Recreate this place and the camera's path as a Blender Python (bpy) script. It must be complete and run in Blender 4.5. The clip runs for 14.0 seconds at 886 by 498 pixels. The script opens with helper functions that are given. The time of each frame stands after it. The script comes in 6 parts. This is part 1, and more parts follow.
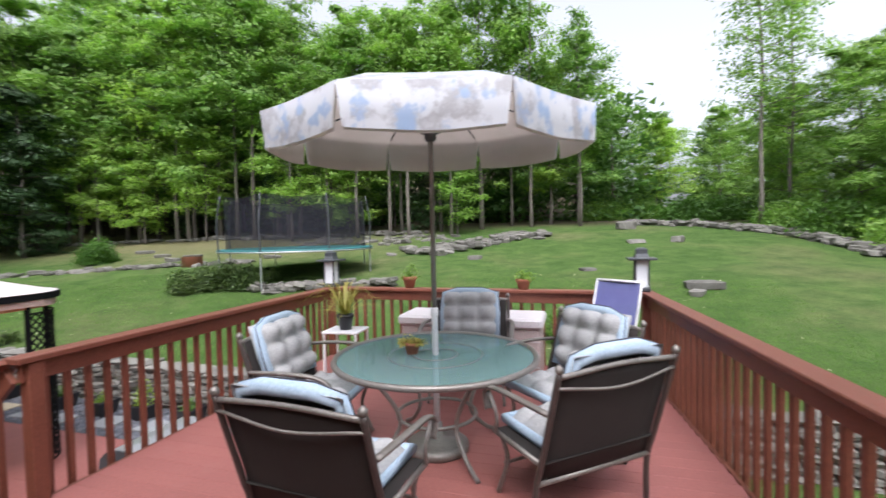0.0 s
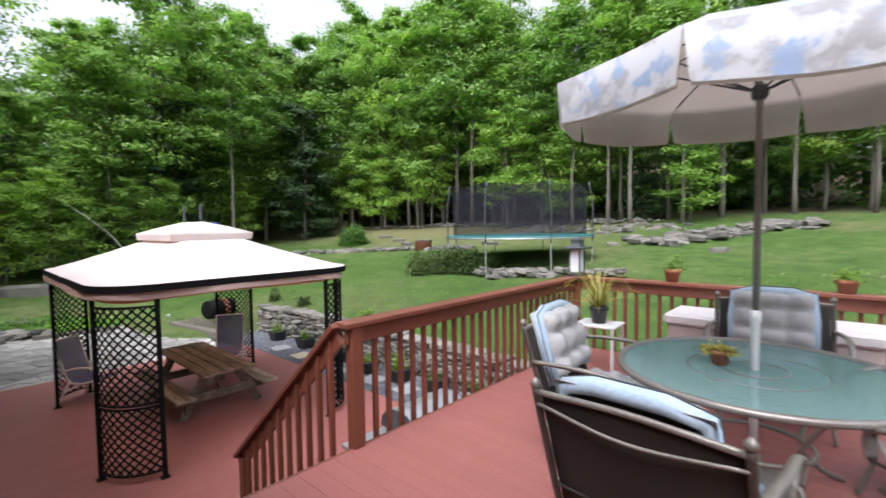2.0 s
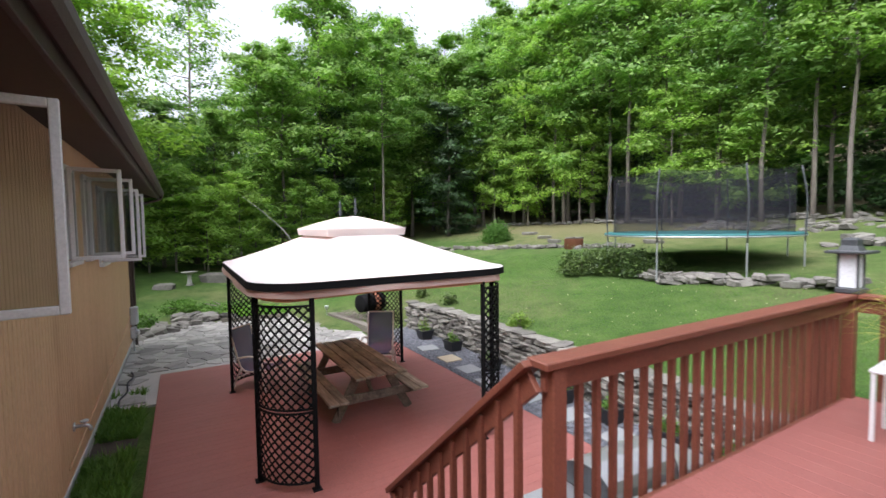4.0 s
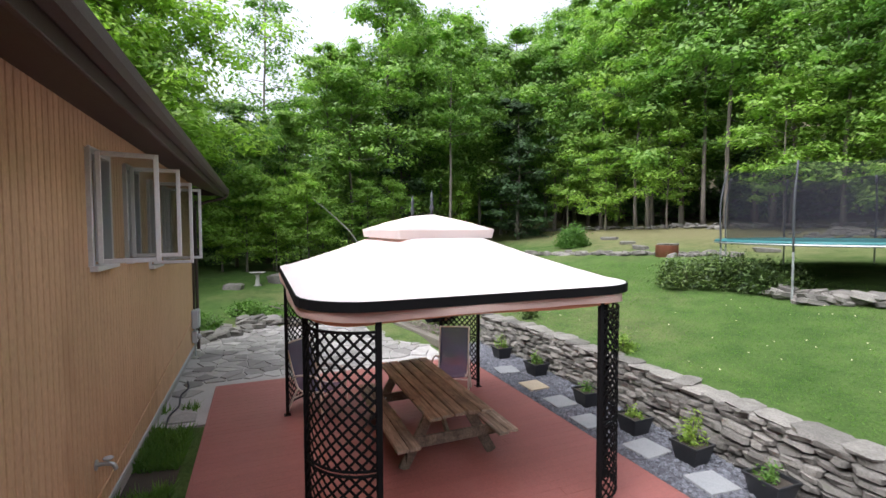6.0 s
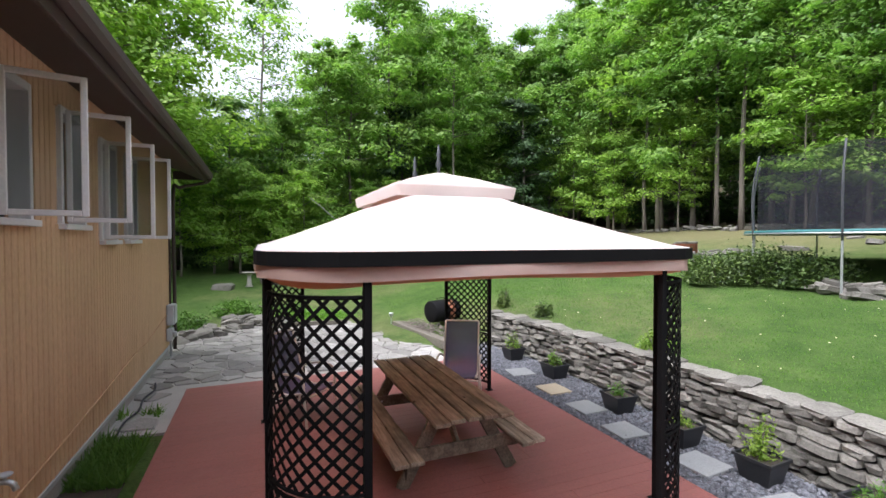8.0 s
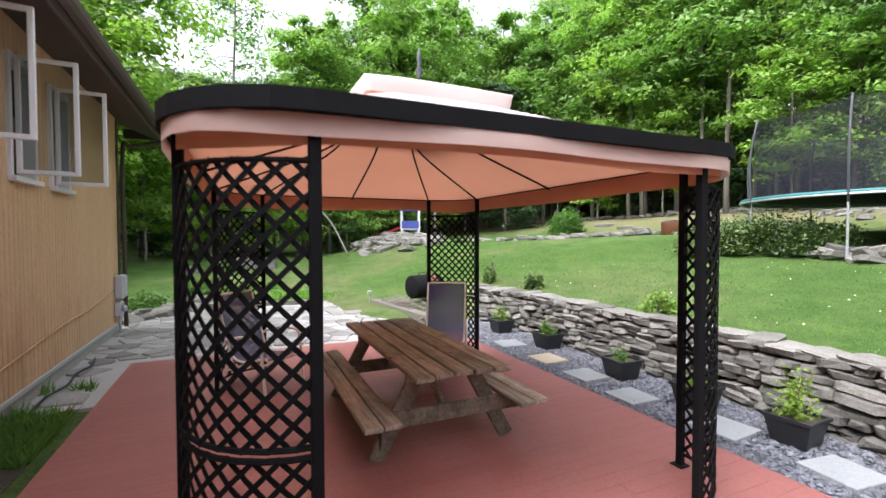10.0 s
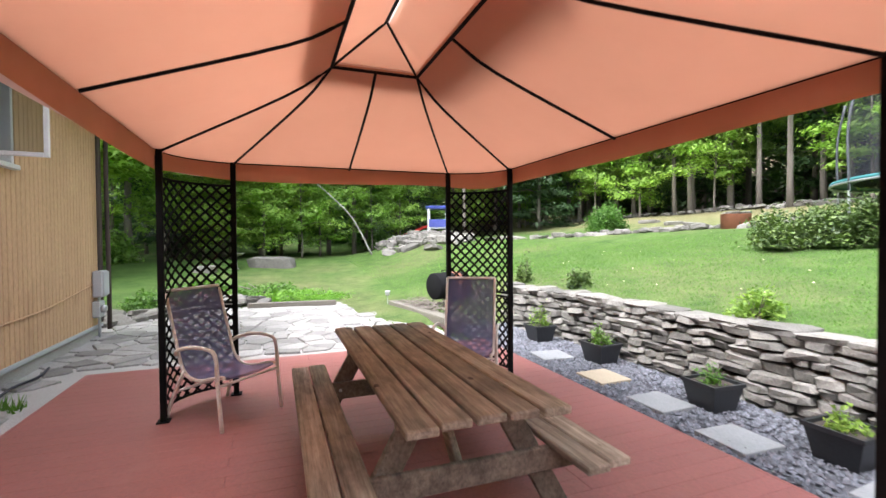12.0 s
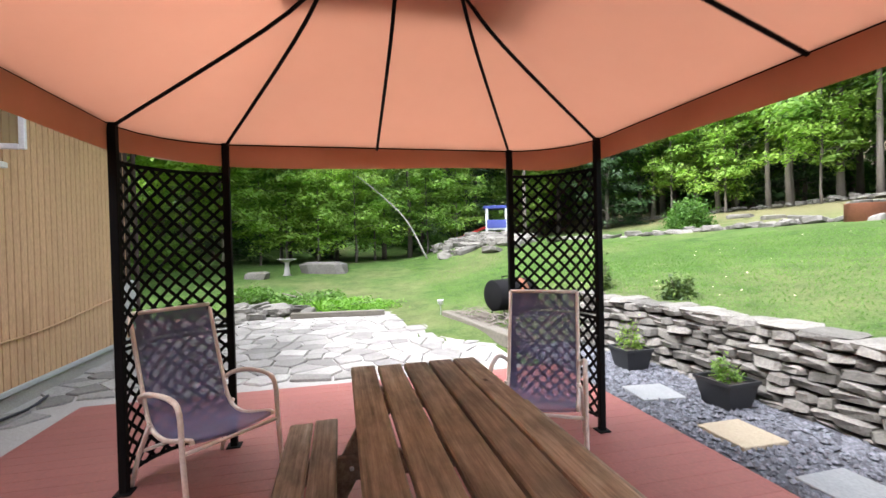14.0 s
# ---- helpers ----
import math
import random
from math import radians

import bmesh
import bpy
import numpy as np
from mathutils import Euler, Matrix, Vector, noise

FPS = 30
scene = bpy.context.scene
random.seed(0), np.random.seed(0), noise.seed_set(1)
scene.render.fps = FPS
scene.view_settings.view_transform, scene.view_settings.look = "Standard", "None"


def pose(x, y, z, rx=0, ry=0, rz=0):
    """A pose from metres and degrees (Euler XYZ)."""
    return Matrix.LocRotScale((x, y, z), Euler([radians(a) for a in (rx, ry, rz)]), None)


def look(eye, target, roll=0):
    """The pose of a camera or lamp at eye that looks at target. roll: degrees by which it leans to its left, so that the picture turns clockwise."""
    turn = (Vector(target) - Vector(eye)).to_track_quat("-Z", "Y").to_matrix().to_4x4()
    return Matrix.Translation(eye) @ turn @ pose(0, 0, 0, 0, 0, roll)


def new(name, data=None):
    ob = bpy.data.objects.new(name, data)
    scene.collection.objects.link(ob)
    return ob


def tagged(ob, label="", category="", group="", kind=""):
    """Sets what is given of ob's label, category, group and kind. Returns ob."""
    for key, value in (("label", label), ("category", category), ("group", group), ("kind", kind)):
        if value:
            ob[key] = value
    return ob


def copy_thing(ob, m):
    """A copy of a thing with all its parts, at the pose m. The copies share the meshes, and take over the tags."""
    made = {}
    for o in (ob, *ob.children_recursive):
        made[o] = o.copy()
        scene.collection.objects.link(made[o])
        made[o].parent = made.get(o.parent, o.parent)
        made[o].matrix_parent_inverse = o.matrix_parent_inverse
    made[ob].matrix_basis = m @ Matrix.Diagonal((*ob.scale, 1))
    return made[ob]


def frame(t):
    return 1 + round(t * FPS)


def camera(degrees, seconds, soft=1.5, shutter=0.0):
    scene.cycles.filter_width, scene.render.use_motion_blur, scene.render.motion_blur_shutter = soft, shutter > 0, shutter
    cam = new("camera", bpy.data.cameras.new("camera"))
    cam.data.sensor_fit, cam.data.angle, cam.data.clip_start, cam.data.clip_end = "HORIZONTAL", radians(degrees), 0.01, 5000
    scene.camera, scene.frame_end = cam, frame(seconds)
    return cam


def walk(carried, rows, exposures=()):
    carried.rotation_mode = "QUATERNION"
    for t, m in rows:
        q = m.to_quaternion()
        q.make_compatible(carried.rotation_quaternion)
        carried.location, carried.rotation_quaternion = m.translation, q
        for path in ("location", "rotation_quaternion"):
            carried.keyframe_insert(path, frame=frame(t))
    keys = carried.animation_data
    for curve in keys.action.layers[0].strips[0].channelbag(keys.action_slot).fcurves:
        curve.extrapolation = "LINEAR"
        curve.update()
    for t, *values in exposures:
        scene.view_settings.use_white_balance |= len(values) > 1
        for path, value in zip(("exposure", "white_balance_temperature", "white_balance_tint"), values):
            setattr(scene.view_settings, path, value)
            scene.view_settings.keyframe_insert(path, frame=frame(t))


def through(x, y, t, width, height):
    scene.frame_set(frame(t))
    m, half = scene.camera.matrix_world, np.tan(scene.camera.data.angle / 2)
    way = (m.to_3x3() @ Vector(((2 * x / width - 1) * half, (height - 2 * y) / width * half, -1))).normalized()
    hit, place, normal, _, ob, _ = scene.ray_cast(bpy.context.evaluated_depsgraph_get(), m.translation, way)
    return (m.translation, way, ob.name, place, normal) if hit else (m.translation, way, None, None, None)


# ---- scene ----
cam = camera(89.2, 14.0, shutter=0.5)
PATH = [
    (0, (0.377, 0.127, 1.646), (-0.207, 2.038, 1.579), -1.3),
    (0.5, (0.23, 0.153, 1.626), (-0.581, 1.98, 1.558), -1.0),
    (1, (0.094, 0.104, 1.637), (-0.917, 1.828, 1.561), -0.9),
    (1.5, (-0.071, 0.043, 1.657), (-1.256, 1.651, 1.565), -0.8),
    (2, (-0.261, 0.106, 1.625), (-1.61, 1.578, 1.524), -0.9),
    (2.5, (-0.489, 0.248, 1.616), (-1.977, 1.579, 1.502), -1.1),
    (3, (-0.745, 0.362, 1.601), (-2.336, 1.568, 1.483), -1.3),
    (3.5, (-1.054, 0.41, 1.599), (-2.714, 1.52, 1.485), -1.1),
    (3.7, (-1.161, 0.44, 1.608), (-2.849, 1.506, 1.497), -1.0),
    (5.8, (-2.584, 0.785, 1.596), (-4.429, 1.55, 1.504), -0.2),
    (6, (-2.719, 0.81, 1.583), (-4.568, 1.565, 1.493), -0.2),
    (6.5, (-3.028, 0.889, 1.554), (-4.885, 1.626, 1.47), 0.0),
    (7, (-3.241, 0.964, 1.426), (-5.102, 1.696, 1.362), 0.2),
    (7.5, (-3.462, 1.051, 1.241), (-5.321, 1.788, 1.195), 0.1),
    (8, (-3.709, 1.12, 1.084), (-5.561, 1.873, 1.041), -0.0),
    (8.2, (-3.788, 1.145, 1.034), (-5.637, 1.905, 0.987), 0.1),
    (10.3, (-4.56, 1.492, 0.346), (-6.378, 2.326, 0.292), -0.3),
    (10.5, (-4.68, 1.56, 0.273), (-6.501, 2.386, 0.23), -0.6),
    (11, (-5.02, 1.728, 0.194), (-6.855, 2.524, 0.156), -0.8),
    (11.5, (-5.291, 1.897, 0.222), (-7.147, 2.643, 0.175), -0.8),
    (12, (-5.641, 2.06, 0.218), (-7.515, 2.759, 0.176), -0.4),
    (12.5, (-5.969, 2.184, 0.219), (-7.858, 2.837, 0.179), -0.2),
    (13, (-6.255, 2.319, 0.213), (-8.168, 2.902, 0.181), -0.4),
    (13.5, (-6.562, 2.424, 0.205), (-8.496, 2.936, 0.177), -0.9),
    (14, (-6.842, 2.496, 0.201), (-8.792, 2.944, 0.174), -1.4),
]
EXPOSURES = [(0.0, 1.36), (1.5, 1.42), (3.0, 1.52), (6.0, 1.6), (8.0, 1.66), (10.5, 2.22), (12.5, 2.56), (14.0, 2.5)]
walk(cam, [(t, look(eye, target, roll)) for t, eye, target, roll in PATH], EXPOSURES)

# ---- sky, sun, exposure ----
world = bpy.data.worlds.new("overcast")
scene.world = world
world.use_nodes = True
wn = world.node_tree
wn.nodes.clear()
w_sky = wn.nodes.new("ShaderNodeTexSky")
w_sky.sky_type = "NISHITA"
w_sky.sun_disc = False
w_sky.sun_elevation, w_sky.sun_rotation = radians(58), radians(160)
w_sky.air_density, w_sky.dust_density, w_sky.ozone_density = 1.0, 6.0, 1.0
w_hsv = wn.nodes.new("ShaderNodeHueSaturation")
w_hsv.inputs["Saturation"].default_value = 0.2
w_bg = wn.nodes.new("ShaderNodeBackground")
w_bg.inputs["Strength"].default_value = 0.15
w_out = wn.nodes.new("ShaderNodeOutputWorld")
wn.links.new(w_sky.outputs[0], w_hsv.inputs["Color"])
w_cool = wn.nodes.new("ShaderNodeMix")
w_cool.data_type, w_cool.blend_type = "RGBA", "MULTIPLY"
w_cool.inputs["Factor"].default_value = 1.0
w_cool.inputs["B"].default_value = (0.98, 0.99, 1.09, 1)
wn.links.new(w_hsv.outputs[0], w_cool.inputs["A"])
wn.links.new(w_cool.outputs["Result"], w_bg.inputs["Color"])
wn.links.new(w_bg.outputs[0], w_out.inputs["Surface"])

sun_data = bpy.data.lights.new("sun", "SUN")
sun_data.energy, sun_data.angle, sun_data.color = 0.2, radians(25), (1.0, 0.96, 0.9)
sun = new("sun", sun_data)
# high behind the house wall side, so the canopy tops are bright
sun.matrix_world = look((0, 0, 0), (0.25, 0.45, -1.0))


# ---- materials ----
def mat_nodes(name):
    m = bpy.data.materials.new(name)
    m.use_nodes = True
    t = m.node_tree
    return m, t, t.nodes["Principled BSDF"], t.nodes["Material Output"]


def link(t, a, b):
    t.links.new(a, b)


def noise_node(t, vec, scale, detail=4.0, rough=0.6):
    n = t.nodes.new("ShaderNodeTexNoise")
    n.inputs["Scale"].default_value, n.inputs["Detail"].default_value, n.inputs["Roughness"].default_value = scale, detail, rough
    link(t, vec, n.inputs["Vector"])
    return n.outputs["Fac"]


def ramp(t, fac, stops):
    r = t.nodes.new("ShaderNodeValToRGB")
    while len(r.color_ramp.elements) < len(stops):
        r.color_ramp.elements.new(0.5)
    for e, (p, c) in zip(r.color_ramp.elements, stops):
        e.position, e.color = p, (*c, 1)
    link(t, fac, r.inputs["Fac"])
    return r.outputs["Color"]


def mixc(t, fac, a, b, blend="MIX"):
    n = t.nodes.new("ShaderNodeMix")
    n.data_type, n.blend_type = "RGBA", blend
    for socket, v in ((n.inputs["Factor"], fac), (n.inputs["A"], a), (n.inputs["B"], b)):
        if isinstance(v, (int, float)):
            socket.default_value = v
        elif isinstance(v, tuple):
            socket.default_value = (*v, 1)
        else:
            link(t, v, socket)
    return n.outputs["Result"]


def scaled(t, vec, s):
    n = t.nodes.new("ShaderNodeMapping")
    n.inputs["Scale"].default_value = s
    link(t, vec, n.inputs["Vector"])
    return n.outputs["Vector"]


def world_pos(t):
    return t.nodes.new("ShaderNodeNewGeometry").outputs["Position"]


def local_pos(t):
    return t.nodes.new("ShaderNodeTexCoord").outputs["Object"]


def bump(t, b, height, strength, distance=0.01):
    n = t.nodes.new("ShaderNodeBump")
    n.inputs["Strength"].default_value, n.inputs["Distance"].default_value = strength, distance
    link(t, height, n.inputs["Height"])
    link(t, n.outputs["Normal"], b.inputs["Normal"])


def random_value(t, island=False):
    if island:
        return t.nodes.new("ShaderNodeNewGeometry").outputs["Random Per Island"]
    return t.nodes.new("ShaderNodeObjectInfo").outputs["Random"]


def dim(c, f):
    return tuple(min(1.0, v * f) for v in c)


def surf(name, dark, light, big=1.5, fine=40.0, rough=0.6, metal=0.0, stretch=(1, 1, 1), bumps=0.3, each=0.0, island=False, local=False, stain=None):
    """A surface whose colour varies at two scales, with fine relief; each: how much single pieces differ."""
    m, t, b, _ = mat_nodes(name)
    v = scaled(t, local_pos(t) if local else world_pos(t), stretch)
    n1, n2 = noise_node(t, v, big, 5), noise_node(t, v, fine, 3)
    c = ramp(t, n1, ((0.3, dark), (0.7, light)))
    c = mixc(t, 0.55, c, ramp(t, n2, ((0.3, dim(dark, 0.85)), (0.7, dim(light, 1.1)))))
    if stain:
        n3 = noise_node(t, v, big * 2.7, 6, 0.7)
        c = mixc(t, ramp(t, n3, ((0.56, (0, 0, 0)), (0.7, (1, 1, 1)))), c, stain)
    if each:
        lo, hi = 1 - each, 1 + each
        c = mixc(t, 1.0, c, ramp(t, random_value(t, island), ((0.0, (lo, lo, lo)), (1.0, (hi, hi, hi)))), "MULTIPLY")
    link(t, c, b.inputs["Base Color"])
    r = t.nodes.new("ShaderNodeMapRange")
    r.inputs["To Min"].default_value, r.inputs["To Max"].default_value = max(0.02, rough - 0.12), min(1, rough + 0.12)
    link(t, n2, r.inputs["Value"])
    link(t, r.outputs[0], b.inputs["Roughness"])
    b.inputs["Metallic"].default_value = metal
    if bumps:
        bump(t, b, n2, bumps, 0.006)
    return m


def leafy(name, dark, light, through=0.4, island=True):
    m, t, b, out = mat_nodes(name)
    c = ramp(t, random_value(t, island), ((0.0, dark), (1.0, light)))
    c = mixc(t, 1.0, c, ramp(t, random_value(t), ((0.0, (0.75, 0.8, 0.8)), (1.0, (1.2, 1.1, 1.0)))), "MULTIPLY")
    c = mixc(t, 0.5, c, mixc(t, 1.0, c, ramp(t, noise_node(t, world_pos(t), 0.35), ((0.3, (0.6, 0.7, 0.7)), (0.7, (1.3, 1.25, 1.0)))), "MULTIPLY"))
    link(t, c, b.inputs["Base Color"])
    b.inputs["Roughness"].default_value = 0.55
    tr = t.nodes.new("ShaderNodeBsdfTranslucent")
    link(t, mixc(t, 1.0, c, (1.12, 1.35, 0.72), "MULTIPLY"), tr.inputs["Color"])
    ms = t.nodes.new("ShaderNodeMixShader")
    ms.inputs[0].default_value = through
    link(t, b.outputs[0], ms.inputs[1])
    link(t, tr.outputs[0], ms.inputs[2])
    link(t, ms.outputs[0], out.inputs["Surface"])
    return m


def cloth(name, dark, light, through=0.35, glow=None, holes=0.0, fine=220.0, big=1.2):
    """Woven fabric: lets some light through, and with holes some of the view too."""
    m, t, b, out = mat_nodes(name)
    p = world_pos(t)
    n1, n2 = noise_node(t, p, big, 5), noise_node(t, p, fine, 2)
    c = ramp(t, n1, ((0.3, dark), (0.7, light)))
    link(t, c, b.inputs["Base Color"])
    b.inputs["Roughness"].default_value = 0.85
    bump(t, b, n2, 0.15, 0.002)
    tr = t.nodes.new("ShaderNodeBsdfTranslucent")
    if glow:
        tr.inputs["Color"].default_value = (*glow, 1)
    else:
        link(t, c, tr.inputs["Color"])
    ms = t.nodes.new("ShaderNodeMixShader")
    ms.inputs[0].default_value = through
    link(t, b.outputs[0], ms.inputs[1])
    link(t, tr.outputs[0], ms.inputs[2])
    last = ms.outputs[0]
    if holes:
        tp = t.nodes.new("ShaderNodeBsdfTransparent")
        m2 = t.nodes.new("ShaderNodeMixShader")
        m2.inputs[0].default_value = holes
        link(t, last, m2.inputs[1])
        link(t, tp.outputs[0], m2.inputs[2])
        last = m2.outputs[0]
    link(t, last, out.inputs["Surface"])
    return m


def glass(name, tint, rough=0.02, clear=0.75, seen=None):
    m, t, b, out = mat_nodes(name)
    b.inputs["Base Color"].default_value = (*tint, 1)
    b.inputs["Roughness"].default_value = rough
    b.inputs["Specular IOR Level"].default_value = 0.8
    tp = t.nodes.new("ShaderNodeBsdfTransparent")
    tp.inputs["Color"].default_value = (*(seen or dim(tint, 2.0)), 1)
    ms = t.nodes.new("ShaderNodeMixShader")
    ms.inputs[0].default_value = clear
    link(t, b.outputs[0], ms.inputs[1])
    link(t, tp.outputs[0], ms.inputs[2])
    link(t, ms.outputs[0], out.inputs["Surface"])
    return m


M_RED_DECK = surf("red_deck_paint", (0.228, 0.078, 0.066), (0.315, 0.114, 0.099), 0.9, 55, 0.55, each=0.035, stain=(0.28, 0.109, 0.096), stretch=(1, 1, 1))
M_RED_RAIL = surf("red_rail_stain", (0.12, 0.036, 0.021), (0.2, 0.064, 0.039), 2.0, 60, 0.5, each=0.12)
M_SIDING = surf("tan_siding", (0.48, 0.30, 0.17), (0.62, 0.40, 0.235), 0.7, 50, 0.7, stretch=(1.5, 1, 0.35), each=0.03, stain=(0.44, 0.27, 0.15))
M_BROWN = surf("dark_brown_trim", (0.036, 0.022, 0.018), (0.056, 0.036, 0.03), 1.2, 40, 0.7, each=0.1)
M_SHINGLE = surf("brown_shingle", (0.05, 0.035, 0.03), (0.09, 0.065, 0.055), 2, 60, 0.9)
M_WHITE = surf("white_vinyl", (0.62, 0.62, 0.64), (0.72, 0.72, 0.73), 2, 60, 0.4, bumps=0.05)
M_GREY_FOUND = surf("grey_concrete", (0.30, 0.29, 0.27), (0.42, 0.40, 0.38), 2, 60, 0.9)
M_BLACK = surf("black_metal", (0.004, 0.004, 0.0045), (0.008, 0.008, 0.0085), 3, 80, 0.78, bumps=0.1)
M_BLACK.node_tree.nodes["Principled BSDF"].inputs["Specular IOR Level"].default_value = 0.12
M_STONE = surf("grey_fieldstone", (0.075, 0.07, 0.06), (0.21, 0.2, 0.178), 5, 45, 0.9, each=0.4, bumps=0.8, stain=(0.09, 0.09, 0.065))
M_STONE_J = surf("grey_fieldstone_rest", (0.075, 0.07, 0.06), (0.21, 0.2, 0.178), 5, 45, 0.9, each=0.3, island=True, bumps=0.7, stain=(0.13, 0.13, 0.10))
M_FLAG = surf("pale_flagstone", (0.19, 0.18, 0.172), (0.36, 0.345, 0.325), 4, 50, 0.85, each=0.34, bumps=0.5, stain=(0.24, 0.25, 0.2))
M_SLAB = surf("bluestone_slab", (0.19, 0.20, 0.205), (0.27, 0.28, 0.28), 3, 60, 0.85, each=0.08, bumps=0.3)
M_SLAB_TAN = surf("tan_slab", (0.29, 0.24, 0.165), (0.39, 0.33, 0.235), 3, 60, 0.85, bumps=0.3)
M_GRAVEL = surf("blue_grey_gravel", (0.06, 0.064, 0.076), (0.20, 0.208, 0.232), 9, 70, 0.85, each=0.4, island=True, bumps=0.6)
M_GRAVEL_BED = surf("gravel_floor", (0.03, 0.032, 0.04), (0.12, 0.125, 0.14), 25, 90, 0.9, bumps=1.0)
M_SOIL = surf("dark_soil", (0.03, 0.024, 0.018), (0.07, 0.055, 0.04), 6, 60, 0.95, bumps=0.8)


def old_wood(name="weathered_table_wood", tint=(1, 1, 1)):
    """Weathered planks: long grain, dark stains, and knots."""
    m, t, b, _ = mat_nodes(name)
    p = local_pos(t)
    info = t.nodes.new("ShaderNodeObjectInfo").outputs["Random"]
    shift = t.nodes.new("ShaderNodeVectorMath")
    shift.operation = "ADD"
    link(t, p, shift.inputs[0])
    comb = t.nodes.new("ShaderNodeCombineXYZ")
    mul = t.nodes.new("ShaderNodeMath")
    mul.operation = "MULTIPLY"
    mul.inputs[1].default_value = 37.0
    link(t, info, mul.inputs[0])
    link(t, mul.outputs[0], comb.inputs["X"])
    link(t, comb.outputs[0], shift.inputs[1])
    q = shift.outputs[0]
    grain = noise_node(t, scaled(t, q, (0.5, 11, 11)), 4.0, 7, 0.7)
    blot = noise_node(t, scaled(t, q, (1, 2.5, 2.5)), 2.6, 5, 0.65)
    c = ramp(t, grain, ((0.3, (0.12, 0.098, 0.075)), (0.5, (0.22, 0.19, 0.155)), (0.7, (0.33, 0.295, 0.25))))
    c = mixc(t, 0.6, c, mixc(t, 1.0, c, ramp(t, blot, ((0.36, (0.3, 0.27, 0.24)), (0.62, (1.35, 1.3, 1.25)))), "MULTIPLY"))
    vor = t.nodes.new("ShaderNodeTexVoronoi")
    vor.inputs["Scale"].default_value = 3.2
    link(t, scaled(t, q, (0.8, 1.6, 0.2)), vor.inputs["Vector"])
    c = mixc(t, ramp(t, vor.outputs["Distance"], ((0.05, (1, 1, 1)), (0.085, (0, 0, 0)))), c, (0.04, 0.026, 0.016))
    c = mixc(t, 1.0, c, ramp(t, info, ((0.0, (0.78, 0.76, 0.74)), (1.0, (1.22, 1.2, 1.18)))), "MULTIPLY")
    c = mixc(t, 1.0, c, tint, "MULTIPLY")
    link(t, c, b.inputs["Base Color"])
    b.inputs["Roughness"].default_value = 0.8
    bump(t, b, grain, 0.45, 0.006)
    return m


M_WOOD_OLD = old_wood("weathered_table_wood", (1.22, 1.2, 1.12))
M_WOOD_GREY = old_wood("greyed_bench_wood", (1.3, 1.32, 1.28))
# same wood with the shade under the tabletop put into its tint
M_WOOD_SHADED = old_wood("shaded_frame_wood", (0.72, 0.69, 0.65))
M_BIRCH = surf("pale_birch_bark", (0.2, 0.185, 0.165), (0.34, 0.32, 0.29), 3.0, 30, 0.85, bumps=0.4)
M_TIMBER = surf("weathered_timber", (0.085, 0.076, 0.06), (0.17, 0.155, 0.125), 3.0, 26, 0.85, stretch=(6, 1, 6), each=0.1, bumps=0.5)
M_BARK = surf("grey_brown_bark", (0.085, 0.072, 0.06), (0.2, 0.175, 0.15), 2.0, 25, 0.95, stretch=(3, 3, 0.6), bumps=0.8, each=0.25)
M_LEAF = leafy("maple_leaf", (0.105, 0.215, 0.048), (0.27, 0.43, 0.115), 0.5)
M_LEAF_LIGHT = leafy("young_maple_leaf", (0.17, 0.30, 0.055), (0.36, 0.52, 0.13), 0.55)
# leaf green darkened to paint in the shade deep in the wood
M_LEAF_FAR_SHADE = leafy("far_leaf_shaded", (0.05, 0.125, 0.034), (0.125, 0.24, 0.065), 0.4)
M_NEEDLE = leafy("hemlock_needle", (0.02, 0.055, 0.018), (0.045, 0.10, 0.03), 0.2)
M_SHRUB = leafy("shrub_leaf", (0.05, 0.13, 0.018), (0.11, 0.23, 0.035), 0.3)
M_JUNIPER = leafy("juniper_needle", (0.015, 0.042, 0.01), (0.115, 0.18, 0.035), 0.15)
M_LIME = leafy("lime_leaf", (0.12, 0.225, 0.03), (0.27, 0.40, 0.075), 0.38)
M_BLADE = leafy("grass_blade", (0.085, 0.175, 0.04), (0.13, 0.25, 0.055), 0.42)
M_MAT = leafy("groundcover_leaf", (0.08, 0.2, 0.02), (0.17, 0.36, 0.045), 0.35)
M_SPIKY = leafy("spiky_leaf", (0.22, 0.22, 0.05), (0.45, 0.38, 0.11), 0.3)
M_DANDELION = surf("pale_petal", (0.6, 0.55, 0.3), (0.75, 0.72, 0.55), 3, 40, 0.8)
# pale top colour holds sun fading plus whitening for overexposure
M_CANOPY = cloth("faded_overlit_canopy", (0.70, 0.63, 0.61), (0.80, 0.75, 0.73), 0.36, glow=(0.85, 0.70, 0.62))
# second sheet added for the backlit orange underside of the same cloth
M_UNDERSHEET = cloth("orange_undersheet", (0.56, 0.31, 0.21), (0.64, 0.37, 0.26), 0.5, glow=(0.70, 0.41, 0.29))
M_VALANCE = cloth("orange_valance", (0.50, 0.22, 0.13), (0.60, 0.28, 0.18), 0.3)
M_VAL_OUT = cloth("faded_valance", (0.56, 0.37, 0.31), (0.72, 0.56, 0.50), 0.35)
M_SLING = cloth("navy_sling", (0.10, 0.10, 0.19), (0.155, 0.155, 0.28), 0.25, holes=0.2)
M_SLING_BLUE = cloth("blue_sling", (0.12, 0.13, 0.32), (0.2, 0.21, 0.46), 0.2, holes=0.08)
M_NET = cloth("black_net", (0.006, 0.006, 0.012), (0.012, 0.012, 0.02), 0.1, holes=0.55)
